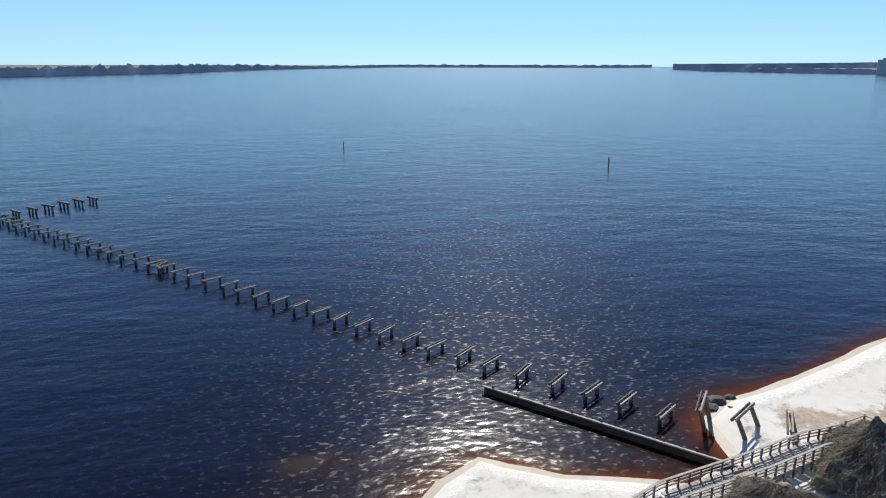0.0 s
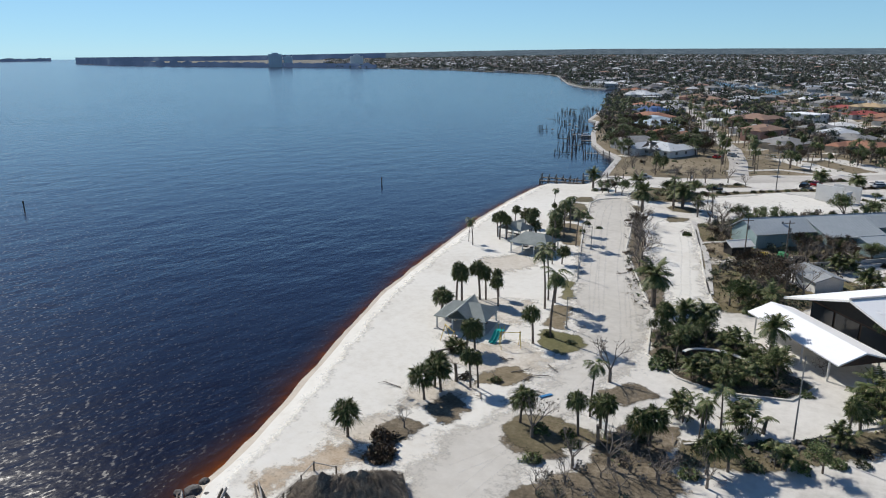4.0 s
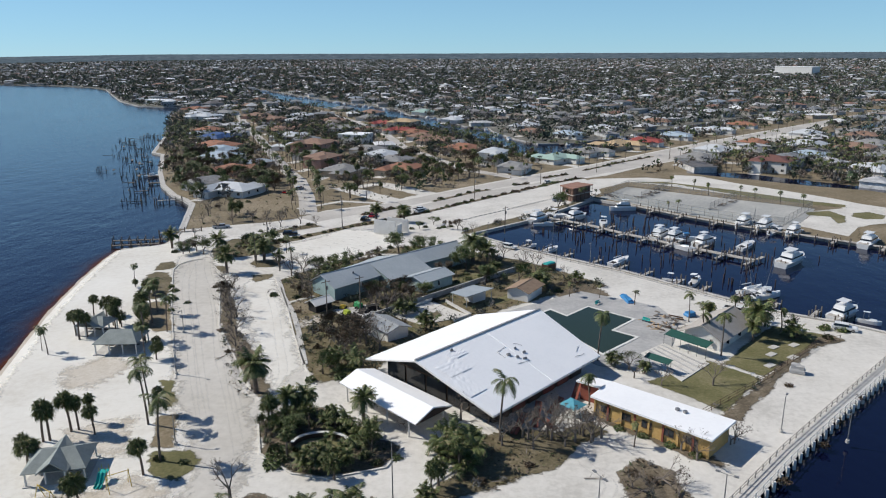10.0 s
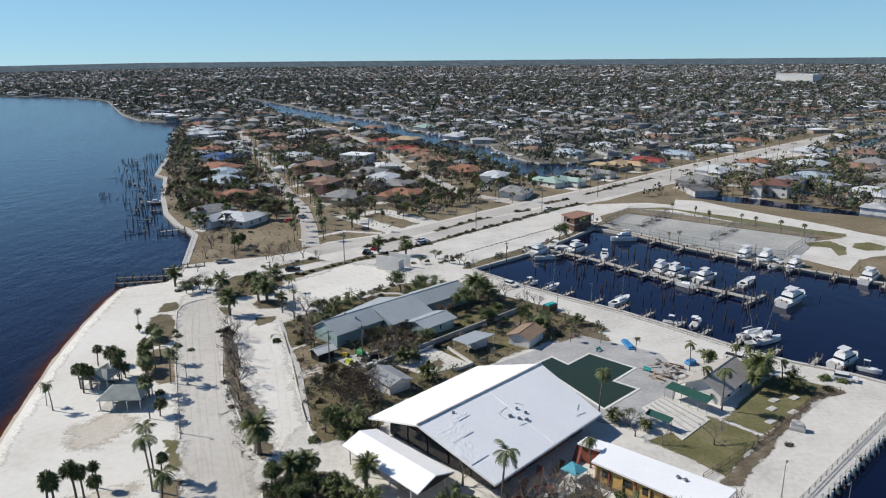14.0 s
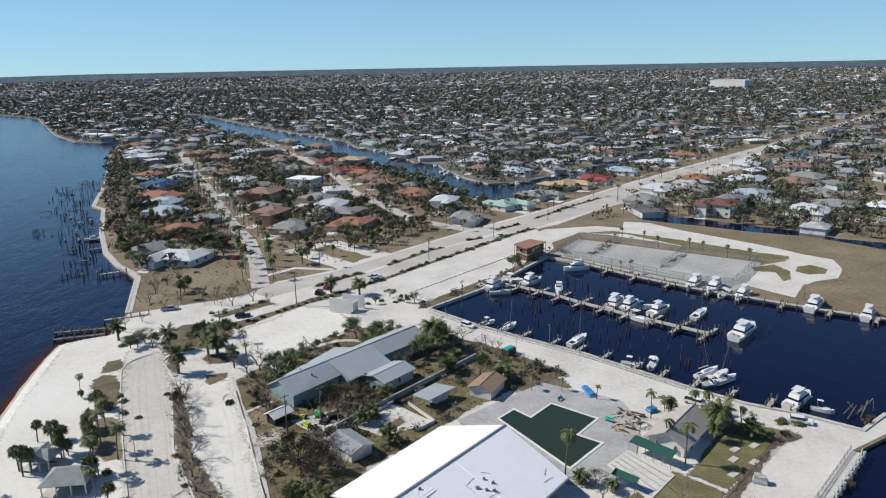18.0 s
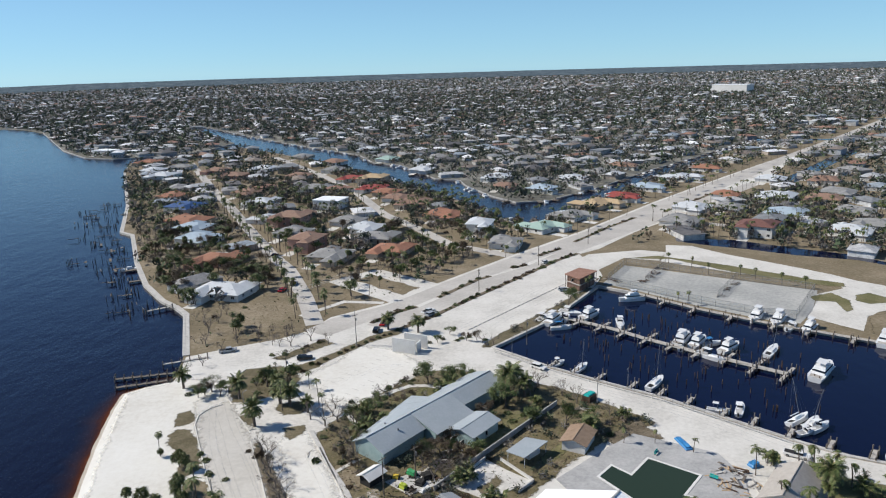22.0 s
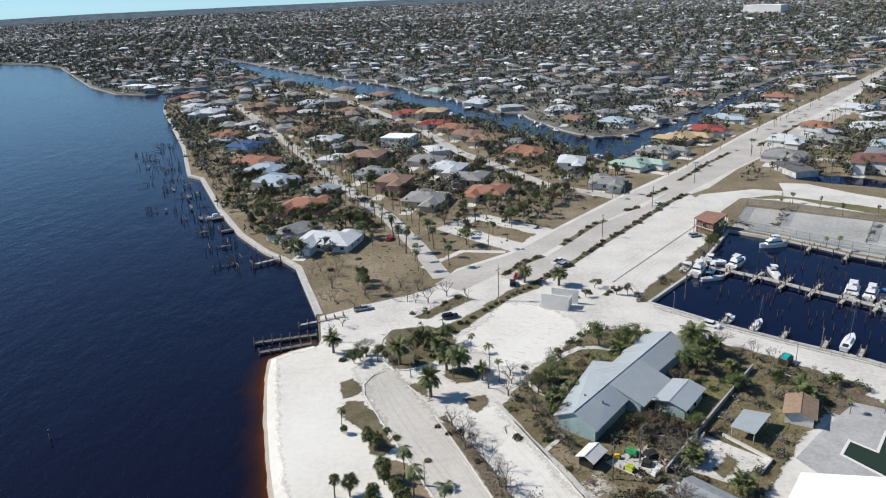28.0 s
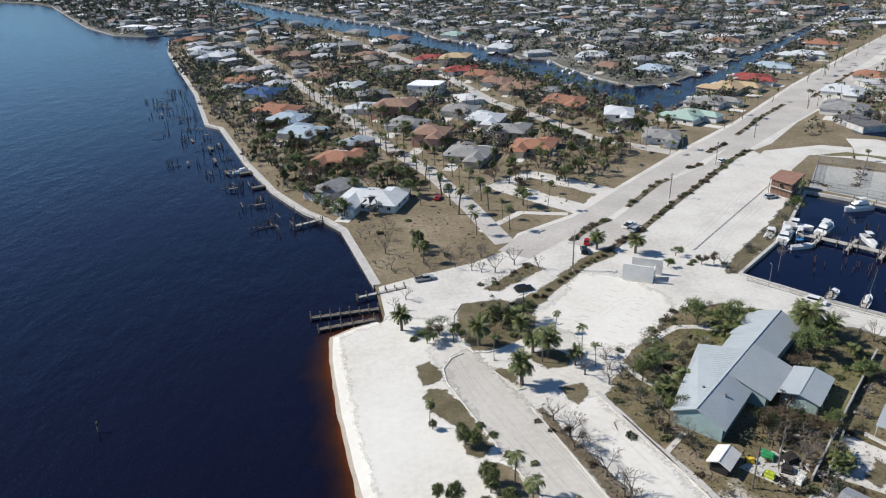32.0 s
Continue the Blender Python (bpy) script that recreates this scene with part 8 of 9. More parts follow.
for i in range(34):
    x, y = R.uniform(43.5, 52.5), R.uniform(135.5, 147)
    e = thing("broken_plank", "scattered pale plank of storm debris", "debris", x, y, 0.18, R.uniform(0, 180), "storm debris")
    part("board", Mesh().box(0, 0, 0, R.uniform(1.0, 3.0), 0.28, 0.07), TANBOARD if i % 3 else PLANK, e)
cn = thing("canopy_tent", "turquoise canopy tent over storm-thrown furniture", "canopy", 20.6, 102.6, 0, 44)
part("canopy", Mesh().add([(-1.6, -1.6, 1.9), (1.6, -1.6, 1.9), (1.6, 1.6, 2.0), (-1.6, 1.6, 2.0), (0, 0, 2.7)], [(0, 1, 4), (1, 2, 4), (2, 3, 4), (3, 0, 4)]), paint("turquoise_canvas", (0.06, 0.28, 0.36), (0.10, 0.36, 0.45), 0.8, 0.7), cn)
for sx in (-1.5, 1.5):
    for sy in (-1.5, 1.5):
        part("post", Mesh().tube((sx, sy, 0), (sx, sy, 1.95), 0.04, 0.04, 6), STEEL, cn)
for x, y, ln, rz, tip in ((11.6, 98.4, 4.6, 60, 20), (14.6, 100.8, 5.2, 75, 24), (18.2, 104.6, 4.2, 55, 16), (22.2, 108.4, 5.4, 66, 22), (16.4, 99.4, 3.2, 120, 6)):
    e = thing("storm_wreckage", "red-brown sheet of torn-off wall cladding, leaning", "wreckage", x, y, 0.75, rz, "torn-off cladding")
    e.matrix_basis = pose(x, y, 0.15 + 0.5 * ln * math.sin(radians(tip)), 0, -tip, rz)
    part("board", Mesh().box(0, 0, -0.06, ln, 1.1, 0.12), REDWOOD, e)
    part("batten", Mesh().box(0, 0, 0.06, ln, 0.12, 0.06), BROWNWOOD, e)
for i in range(34):
    z = R.choice(((-16, 66, 20, 95), (-36, 150, -10, 160), (-44, 120, -34, 165), (-50, 62, -36, 82)))
    x, y = R.uniform(z[0], z[2]), R.uniform(z[1], z[3])
    e = thing("fallen_branch", "fallen grey branch lying on the ground", "branch", x, y, 0.12, R.uniform(0, 360), "fallen branches")
    L_ = R.uniform(1.4, 3.2)
    part("limb", Mesh().tube((0, 0, 0.06), (L_, 0.1, 0.1), 0.08, 0.04, 6), TWIG, e)
    for k in range(4):
        u = R.uniform(0.25, 0.95) * L_
        part("twig", Mesh().tube((u, 0, 0.06), (u + R.uniform(0.3, 0.9), R.choice((-1, 1)) * R.uniform(0.3, 0.9), R.uniform(0.1, 0.5)), 0.04, 0.015, 4), TWIG, e)


# ---- houses that can be told apart ----
TERRA = paint("terracotta_tile", (0.27, 0.125, 0.075), (0.36, 0.175, 0.11), 0.6, 0.85, fine=9, bump=0.6)
TILEBROWN = paint("brown_tile", (0.22, 0.13, 0.09), (0.31, 0.20, 0.145), 0.6, 0.85, fine=9, bump=0.6)
TILEGREY = paint("grey_tile", (0.20, 0.20, 0.195), (0.31, 0.305, 0.295), 0.5, 0.85, fine=9, bump=0.5)
TILEPALE = paint("pale_metal_roof", (0.52, 0.54, 0.55), (0.62, 0.64, 0.65), 0.4, 0.5, fine=9, bump=0.2)
TILEBLUE = paint("light_blue_metal_roof", (0.34, 0.42, 0.48), (0.42, 0.50, 0.56), 0.4, 0.5, fine=9, bump=0.2)
TARP = paint("blue_roof_tarp", (0.02, 0.06, 0.17), (0.035, 0.10, 0.26), 0.5, 0.6, fine=6, bump=0.4)
REDROOF = paint("red_roof", (0.27, 0.05, 0.04), (0.33, 0.075, 0.06), 0.4, 0.7, fine=9)
SEAGREEN = paint("sea_green_roof", (0.30, 0.42, 0.36), (0.38, 0.50, 0.44), 0.4, 0.6, fine=9)
TANROOF = paint("tan_tile", (0.42, 0.30, 0.17), (0.52, 0.39, 0.24), 0.5, 0.85, fine=9)
WALLPINK = paint("pink_stucco", (0.42, 0.25, 0.20), (0.52, 0.32, 0.26), 0.4, 0.85, fine=10)
WALLTAN = paint("tan_stucco", (0.45, 0.38, 0.29), (0.55, 0.47, 0.37), 0.4, 0.85, fine=10)
DARKRED = paint("dark_red_tile", (0.13, 0.06, 0.05), (0.20, 0.095, 0.075), 0.6, 0.8, fine=9, bump=0.5)
ROOFS = {"t": (TERRA, "terracotta tile"), "b": (TILEBROWN, "brown tile"), "g": (TILEGREY, "grey tile"), "w": (TILEPALE, "pale metal"), "l": (TILEBLUE, "light blue metal"), "u": (TARP, "blue-tarped"), "r": (REDROOF, "red"), "s": (SEAGREEN, "sea-green metal"), "n": (TANROOF, "tan tile"), "d": (DARKRED, "dark red tile"), "f": (ROOFWHITE, "flat white")}


def house(x, y, rz, w, d, roof, storeys=1, wall="w"):
    mat, word = ROOFS[roof]
    wm = {"w": WALLWHITE, "p": WALLPINK, "t": WALLTAN}[wall]
    e = thing("house", "%s house with a %s roof" % ({1: "single-storey", 2: "two-storey"}[storeys], word), "house", x, y, 0, rz, "waterfront houses")
    h = 2.9 * storeys
    part("wall", Mesh().box(0, 0, 0, w, d, h), wm, e)
    o, rise = 0.7, d * 0.165
    if roof == "f":
        part("roof", Mesh().box(0, 0, h, w + 0.6, d + 0.6, 0.35), mat, e)
    else:
        hx, hy = w / 2 + o, d / 2 + o
        rx = max(0.4, hx - hy)
        m = Mesh().add([(-hx, -hy, h), (hx, -hy, h), (hx, hy, h), (-hx, hy, h), (-rx, 0, h + rise), (rx, 0, h + rise), (-hx, -hy, h - 0.2), (hx, -hy, h - 0.2), (hx, hy, h - 0.2), (-hx, hy, h - 0.2)],
                       [(0, 1, 5, 4), (1, 2, 5), (2, 3, 4, 5), (3, 0, 4), (0, 6, 7, 1), (1, 7, 8, 2), (2, 8, 9, 3), (3, 9, 6, 0), (9, 8, 7, 6)])
        part("roof", m, mat, e)
        # a cross wing
        wx = R.choice((-1, 1)) * w * 0.27
        ww, wd = w * 0.36, d * 0.42
        part("wing_wall", Mesh().box(wx, -d / 2 - wd / 2 + 0.01, 0, ww, wd, h - 0.05), wm, e)
        r2 = ww * 0.24
        yy = -d / 2 - wd - 0.6
        m = Mesh().add([(wx - ww / 2 - o, yy, h - 0.03), (wx + ww / 2 + o, yy, h - 0.03), (wx + ww / 2 + o, 0, h - 0.03), (wx - ww / 2 - o, 0, h - 0.03), (wx, yy + ww * 0.5, h + r2), (wx, 0, h + r2)],
                       [(0, 1, 4), (1, 2, 5, 4), (3, 0, 4, 5), (3, 2, 1, 0)])
        part("wing_roof", m, mat, e)
        # a rear wing, set lower, and a screened porch
        wx, ww, wd = -wx, w * R.uniform(0.34, 0.5), d * R.uniform(0.25, 0.42)
        part("wing_wall", Mesh().box(wx, d / 2 + wd / 2 - 0.01, 0, ww, wd, h - 0.35), wm, e)
        yy, r2 = d / 2 + wd + 0.6, ww * 0.17
        m = Mesh().add([(wx + ww / 2 + o, yy, h - 0.33), (wx - ww / 2 - o, yy, h - 0.33), (wx - ww / 2 - o, 0, h - 0.33), (wx + ww / 2 + o, 0, h - 0.33), (wx, yy - ww * 0.5, h + r2), (wx, 0, h + r2)],
                       [(0, 1, 4), (1, 2, 5, 4), (3, 0, 4, 5), (3, 2, 1, 0)])
        part("wing_roof", m, mat, e)
        px = -wx * 0.9
        # the porch is one solid box in the dark window-pane material
        part("porch", Mesh().box(px, d / 2 + 1.5, 0, w * 0.34, 3.0, 2.3), PANE, e, "screened porch as one solid dark box")
        part("porch_roof", Mesh().box(px, d / 2 + 1.6, 2.3, w * 0.36, 3.3, 0.14), TILEPALE if roof in "wlg" else CONCRETE, e)
        for _ in range(2):
            part("roof_vent", Mesh().box(R.uniform(-0.2, 0.2) * w, R.choice((-1, 1)) * d * 0.15, h + rise * 0.62, 0.5, 0.5, 0.5), STEEL, e)
    for s in range(storeys):
        z = 1.0 + s * 2.9
        for k in (-0.34, -0.05, 0.22, 0.4):
            window(e, k * w, d / 2 + 0.0, z, 1.5, 1.2, 180)
        for k in (-0.05, 0.4):
            window(e, k * w, -d / 2, z, 1.4, 1.2, 0)
        for k in (-0.2, 0.22):
            window(e, w / 2, k * d, z, 1.3, 1.2, 90)
            window(e, -w / 2, k * d, z, 1.3, 1.2, -90)
    part("driveway", Mesh().box(-0.2 * w, -d / 2 - 6.5, 0, 5.0, 9.0, 0.07), LOT, e, "pale concrete driveway")
    part("door", Mesh().box(0.16 * w, -d / 2 - 0.03, 0.1, 1.0, 0.08, 2.05), BROWNWOOD, e)
    return e


HOUSES = """-88.4,292.7,-22,20,11,w,1,w -102.4,343.6,-24,17,12,t,1,p -121.7,391.2,-22,20,11,l,1,w -131.4,419.5,-22,18,11,l,1,w -139.7,440.6,-20,24,12,t,1,t -154,489,-20,22,13,u,1,w -175,534.3,-20,17,12,t,1,t -207.3,624.2,-20,18,13,w,2,w
-233.4,685.3,-20,18,12,w,1,w -258,752,-20,18,13,t,1,t -49.1,340.9,-22,17,12,g,1,t -62.4,366.2,-22,14,11,b,2,p -72.5,394.3,-22,17,11,g,1,w -77.1,425.7,-22,18,12,b,2,p -92.8,435.2,68,14,10,w,1,w -105.9,493.5,-20,17,12,w,1,w
-122.3,535.9,-20,18,12,b,1,t -150.2,628.6,-20,19,12,b,1,p -131.2,667.9,-20,18,12,w,1,w -172.3,665.4,-20,18,12,b,1,p -216,800,-30,18,12,b,1,w -213,702,-20,18,12,g,1,w -20.9,346.2,-24,16,11,t,1,t -27,373.4,-24,16,11,g,1,t
-34,397,-24,16,12,w,1,w -44.1,417.8,-24,17,11,g,1,w -57.8,472.4,-24,17,12,f,2,w -73.9,543.5,-20,18,12,g,1,w -93.5,610.9,-20,18,12,b,1,t 27.3,382.8,-18,12,11,w,2,w 11.8,424.4,-24,20,12,t,1,t -4.2,466.7,-24,18,12,b,1,t
-14.2,486.8,-24,17,11,b,1,w -21.1,511.7,-24,17,11,t,1,t -31.5,531.3,-22,18,11,r,1,w -31.2,566,-22,18,11,n,2,t -48.3,583.5,-22,18,11,r,1,w -66,640,-20,18,12,g,1,w -69.3,697.8,-25,20,12,b,1,w -105,752,-25,18,12,g,1,t
35.4,349.8,-20,14,10,g,1,w 60.8,380.8,40,18,11,s,1,w 83.4,406.7,45,17,11,g,1,w 106.7,437.5,45,22,13,n,1,t 130.7,456.3,45,16,11,r,1,w 160,489,45,17,11,l,1,w 197.7,524,45,19,12,w,1,w 235.9,566,45,18,12,t,1,w
163,349,-40,16,11,d,2,w 136.5,378.9,-40,18,13,g,1,w 221.5,435.5,-42,20,13,w,1,w 245.1,422,-42,18,12,b,1,t 200.1,386.6,-42,19,13,l,1,w 196,448,-42,16,11,t,1,w 158.1,413.9,-42,18,12,w,1,w 238,382,-42,18,12,g,1,t
266,440,-42,18,12,g,1,w 286,486,-42,18,12,b,1,w 255,500,-42,18,12,w,1,w 207,340,-42,17,12,w,1,w 179.3,408.5,-42,14,10,g,1,w 226,350,-42,18,12,g,1,w
66,562,-30,19,13,w,1,w 63.8,517,-30,16,11,b,1,t 88,500,40,17,12,l,1,w 148.2,568,45,18,12,g,1,w 120,540,45,18,12,w,1,w 178,595,45,18,12,b,1,w -338,858,-30,24,13,f,2,w -306,868,-20,22,10,f,1,w -18.4,704,-25,19,12,s,1,w 10,620,-25,18,12,w,1,w -38.9,800,-25,18,12,w,1,w"""
HPOS = []
for item in HOUSES.split():
    v = item.split(",")
    HPOS.append((float(v[0]), float(v[1])))
    house(float(v[0]), float(v[1]), float(v[2]), float(v[3]) * 1.05, float(v[4]) * 1.26, v[5], int(v[6]), v[7])
# bigger landmarks far off
TOWER = paint("pale_tower_render", (0.66, 0.68, 0.70), (0.74, 0.76, 0.78), 0.05, 0.9)
big = thing("warehouse_store", "large plain white commercial block far inland", "building", 1062 * 0.82, 2187 * 0.82, 0, -50)
part("wall", Mesh().box(0, 0, 0, 90, 45, 26), WALLWHITE, big)
part("roof", Mesh().box(0, 0, 26, 91, 46, 0.8), ROOFWHITE, big)
for x, y, w, h in ((-1690, 1590, 40, 40), (-1662, 1616, 26, 33), (-1518, 1772, 40, 34)):
    e = thing("apartment_tower", "distant grey apartment tower on the far bank", "tower", x, y, 0, 44)
    part("wall", Mesh().box(0, 0, -2, w, 22, h), TOWER, e)
    part("roof", Mesh().box(0, 0, h - 2, w * 0.5, 16, 4), TOWER, e)
    for k in range(12):
        part("balcony", Mesh().box(0, 0, 2 + k * h / 13, w + 1.6, 23.6, 0.5), TOWER, e)

# ---- trees and shrubs between the near houses ----
rn = np.random.default_rng(5)
cand = np.stack([rn.uniform(-290, 260, 9000), rn.uniform(240, 640, 9000)], 1)
LINES = [WST, ST2, *CROSS, [(-52, 247), (-24, 270), (35, 332), (147, 445), (315, 607)], [(-22, 242), (29, 293), (66, 331), (256, 507)]]
ok = inside_np(cand[:, 0], cand[:, 1], LAND)
for k, l in enumerate(LINES):
    ok &= line_gap(cand[:, 0], cand[:, 1], l) > (8.5 if k < 2 else 5.5 if k < len(LINES) - 2 else 13)
ok &= line_gap(cand[:, 0], cand[:, 1], RIVERWALL) > 5
for hx, hy in HPOS:
    ok &= np.hypot(cand[:, 0] - hx, cand[:, 1] - hy) > 12.5
ok &= ~inside_np(cand[:, 0], cand[:, 1], CLUBSAND) & ~inside_np(cand[:, 0], cand[:, 1], SMALLCANAL)
ok &= ~inside_np(cand[:, 0], cand[:, 1], [(60, 275), (74, 335), (122, 352), (205, 290), (215, 260), (150, 190)])
OPENLOT = [(-88, 231), (-98, 272), (-81, 281), (-64, 290), (-47, 305), (-34, 318), (-8, 291), (-45, 255), (-55, 243)]
open_lot = inside_np(cand[:, 0], cand[:, 1], OPENLOT)
ok &= ~open_lot | (rn.uniform(0, 1, len(cand)) < 0.16)
cand = cand[ok]
near = cand[np.argsort(np.hypot(cand[:, 0] + 80, cand[:, 1] - 60))][:3000]
pick = near[:430]
for x, y in pick:
    k = R.choices(("fan", "queen", "wind", "brown", "leaf", "bare", "shrub", "dryshrub"), (3, 2, 2, 3, 3, 3, 2, 1))[0]
    grow(k, float(x), float(y), R.uniform(0.9, 1.8) if "shrub" in k else R.uniform(4, 8))


def crowns(xy, lo, hi, seed, lift, k, mix=(0.3, 0.3, 0.18, 0.12, 0.10), leaf=(0.25, 0.55)):
    """Many ragged tree crowns, as arrays: each a loose cloud of k leafy tufts with gaps, of one tone."""
    r = np.random.default_rng(seed)
    n = len(xy)
    size = r.uniform(lo, hi, n)
    d = r.normal(0, 1, (n, k, 3))
    d /= np.linalg.norm(d, axis=2, keepdims=True)
    c = d * r.uniform(0.3, 1.05, (n, k, 1)) * size[:, None, None] * np.array([1, 1, 0.8])
    c += np.concatenate([xy, (size * 0.8 + lift)[:, None]], 1)[:, None]
    a, b = (r.normal(0, 1, (n, k, 3)) for _ in range(2))
    a, b = (q / np.linalg.norm(q, axis=2, keepdims=True) * r.uniform(*leaf, (n, k, 1)) * size[:, None, None] for q in (a, b))
    v = np.stack([c + a, c + b, c - a * 0.7 - b * 0.5], 2).reshape(-1, 3)
    return v, np.arange(n * k * 3).reshape(-1, 3), np.repeat(r.choice(5, n, p=mix), k)


def far_palms(xy, lo, hi, seed):
    """Palms seen from afar: a thin trunk and a burst of drooping fronds each."""
    r = np.random.default_rng(seed)
    n = len(xy)
    h = r.uniform(lo, hi, n)
    top = np.concatenate([xy + r.normal(0, 0.4, (n, 2)), h[:, None]], 1)
    foot = np.concatenate([xy, np.zeros((n, 1))], 1)
    w = np.array([(0.16, 0, 0), (-0.08, 0.14, 0), (-0.08, -0.14, 0)])
    trunk = np.stack([foot + w[0], foot + w[1], top + w[0] * 0.7, foot + w[1], foot + w[2], top + w[1] * 0.7, foot + w[2], foot + w[0], top + w[2] * 0.7], 1).reshape(-1, 3)
    k = 15
    a = r.uniform(0, 6.28, (n, k))
    out = np.stack([np.cos(a), np.sin(a), 0 * a], 2)
    side = np.stack([-np.sin(a), np.cos(a), 0 * a], 2) * 0.34
    ln = r.uniform(1.3, 2.3, (n, k, 1))
    up = np.array([0, 0, 1.0])
    t = top[:, None]
    mid = t + out * ln * 0.6 + up * r.uniform(-0.1, 0.7, (n, k, 1))
    tip = t + out * ln + up * r.uniform(-1.5, 0.3, (n, k, 1))
    fr = np.stack([t + 0 * mid, mid + side, mid - side, mid - side, mid + side, tip], 2).reshape(-1, 3)
    v = np.concatenate([trunk, fr])
    return v, np.arange(len(v)).reshape(-1, 3), np.concatenate([np.full(n * 3, 1), np.zeros(n * k * 2, int)])


def sheet(name, v, f, mats, label, slots=None, category="trees"):
    me = bpy.data.meshes.new(name)
    k = f.shape[1]
    me.vertices.add(len(v))
    me.vertices.foreach_set("co", np.ascontiguousarray(v, np.float32).ravel())
    me.loops.add(f.size)
    me.loops.foreach_set("vertex_index", np.ascontiguousarray(f, np.int32).ravel())
    me.polygons.add(len(f))
    me.polygons.foreach_set("loop_start", np.arange(0, f.size, k, dtype=np.int32))
    for m in mats:
        me.materials.append(m)
    if slots is not None:
        me.polygons.foreach_set("material_index", np.ascontiguousarray(slots, np.int32))
    me.polygons.foreach_set("use_smooth", np.zeros(len(f), bool))
    me.update(calc_edges=True)
    me.validate()
    return tagged(new(name, me), label, category, "", "stuff")


rest = near[430:]
rest = rest[rn.uniform(0, 1, len(rest)) < 0.55]
cl = np.concatenate([rest + rn.normal(0, 1.2, rest.shape) for _ in range(3)])
v, f, k = crowns(cl, 0.7, 2.2, 6, rn.uniform(0, 2.4, len(cl)), 30, (0.2, 0.27, 0.25, 0.2, 0.08))
sheet("yard_trees", v, f, CROWNS, "ragged yard trees and shrubs between houses", k)
pl = [near[430:1500][rn.uniform(0, 1, 1070) < 0.5]]
for line, off in ((ST2, 5), (ST2, -5), (LINES[-2][1:], -12), (WST[3:], 5.4), (WST[3:], -5.4), (CROSS[2], 5), (CROSS[3], 5), ([(60, 345), (160, 446), (318, 599), (470, 748)], -5), ([(98, 379), (180, 440), (318, 580), (470, 735)], 9)):
    q = np.array(finer(offset_line(line, off), 9.0))
    q = q[rn.uniform(0, 1, len(q)) < 0.5]
    pl.append(q + rn.normal(0, 1.8, q.shape))
v, f, k = far_palms(np.concatenate(pl), 4.5, 10.0, 7)
sheet("yard_palms", v, f, (PALMLEAF, BARK), "slim palms along the streets and in the yards", k)


# ---- the wide town beyond: rows of houses and trees to the horizon ----
def land_height(x, y):
    r = np.hypot(x, y)
    az = np.degrees(np.arctan2(-x, y))
    r0 = np.interp(az, [-70, 15, 22, 25.9, 30, 33, 41, 47, 53, 58, 61], [1250, 1250, 1330, 1485, 1680, 1850, 2150, 2300, 2500, 2750, 3400])
    top = np.interp(az, [-70, 12, 22, 30, 40, 60], [56, 56, 54, 44, 26, 8])
    return np.maximum(0, -0.9 + (top + 0.9) * np.maximum(0, (r - r0) / (4890 - r0)) ** 1.3), r, az, r0


def town_points(step_u, step_v, turn, seed, jit):
    r = np.random.default_rng(seed)
    u, w = np.meshgrid(np.arange(-5200, 5200, step_u), np.arange(-5200, 5200, step_v))
    u, w = u.ravel() + r.normal(0, jit, u.size), w.ravel() + r.normal(0, jit * 0.6, u.size)
    a = radians(turn)
    return u * math.cos(a) - w * math.sin(a), u * math.sin(a) + w * math.cos(a), r


ALLCANALS = [[(260, 500), (420, 660), (428, 650), (268, 492)], [(330, 780), (560, 700), (800, 620), (806, 632), (560, 716), (336, 792)], [(560, 1000), (900, 880), (904, 894), (566, 1016)], [(-30, 1050), (330, 960), (334, 972), (-26, 1064)], [(620, 560), (760, 690), (770, 680), (632, 548)]]


def in_town(x, y, bank=9.0):
    z, r, az, r0 = land_height(x, y)
    flat = (inside_np(x, y, LAND) | inside_np(x, y, FARBANK)) & (y > 240)
    ok = (flat | (r > r0 + 25)) & (az > -44) & (az < 43) & (r < 3690)
    for l in [LINES[0], LINES[1], LINES[-1], LINES[-2]]:
        ok &= line_gap(x, y, l) > 9
    ok &= line_gap(x, y, [(315, 607), (900, 1180), (1600, 1870)]) > 12
    for l in (CANALNEAR, FARBANK[:35]):
        ok &= line_gap(x, y, l) > bank
    for c in ALLCANALS:
        ok &= ~inside_np(x, y, c)
    ok &= ~inside_np(x, y, CLUBSAND) & ~inside_np(x, y, SMALLCANAL)
    ok &= ~inside_np(x, y, [(60, 275), (74, 335), (122, 352), (205, 290), (215, 260), (150, 190), (400, -50), (60, 180)])
    return ok, z, r


x, y, r = town_points(24.0, 31.0, 12.0, 21, 2.4)
ok, z, rad = in_town(x, y)
for hx, hy in HPOS:
    ok &= np.hypot(x - hx, y - hy) > 19
ok &= ~inside_np(x, y, [(-110, 225), (-105, 285), (-62, 300), (-45, 330), (-2, 354), (36, 342), (66, 340), (-20, 240)])
ok &= line_gap(x, y, RIVERWALL) > 13
ok &= r.uniform(0, 1, len(x)) < np.where(rad > 2600, 0.55, 0.84)
x, y, z, rad = x[ok], y[ok], z[ok], rad[ok]
n = len(x)
ang = radians(12) + r.choice([0, math.pi / 2, radians(33)], n) + r.normal(0, 0.06, n)
hw, hd, hh = r.uniform(6.5, 10.5, n), r.uniform(4.8, 6.8, n), r.uniform(2.6, 3.2, n) * np.where(r.uniform(0, 1, n) < 0.07, 2, 1)
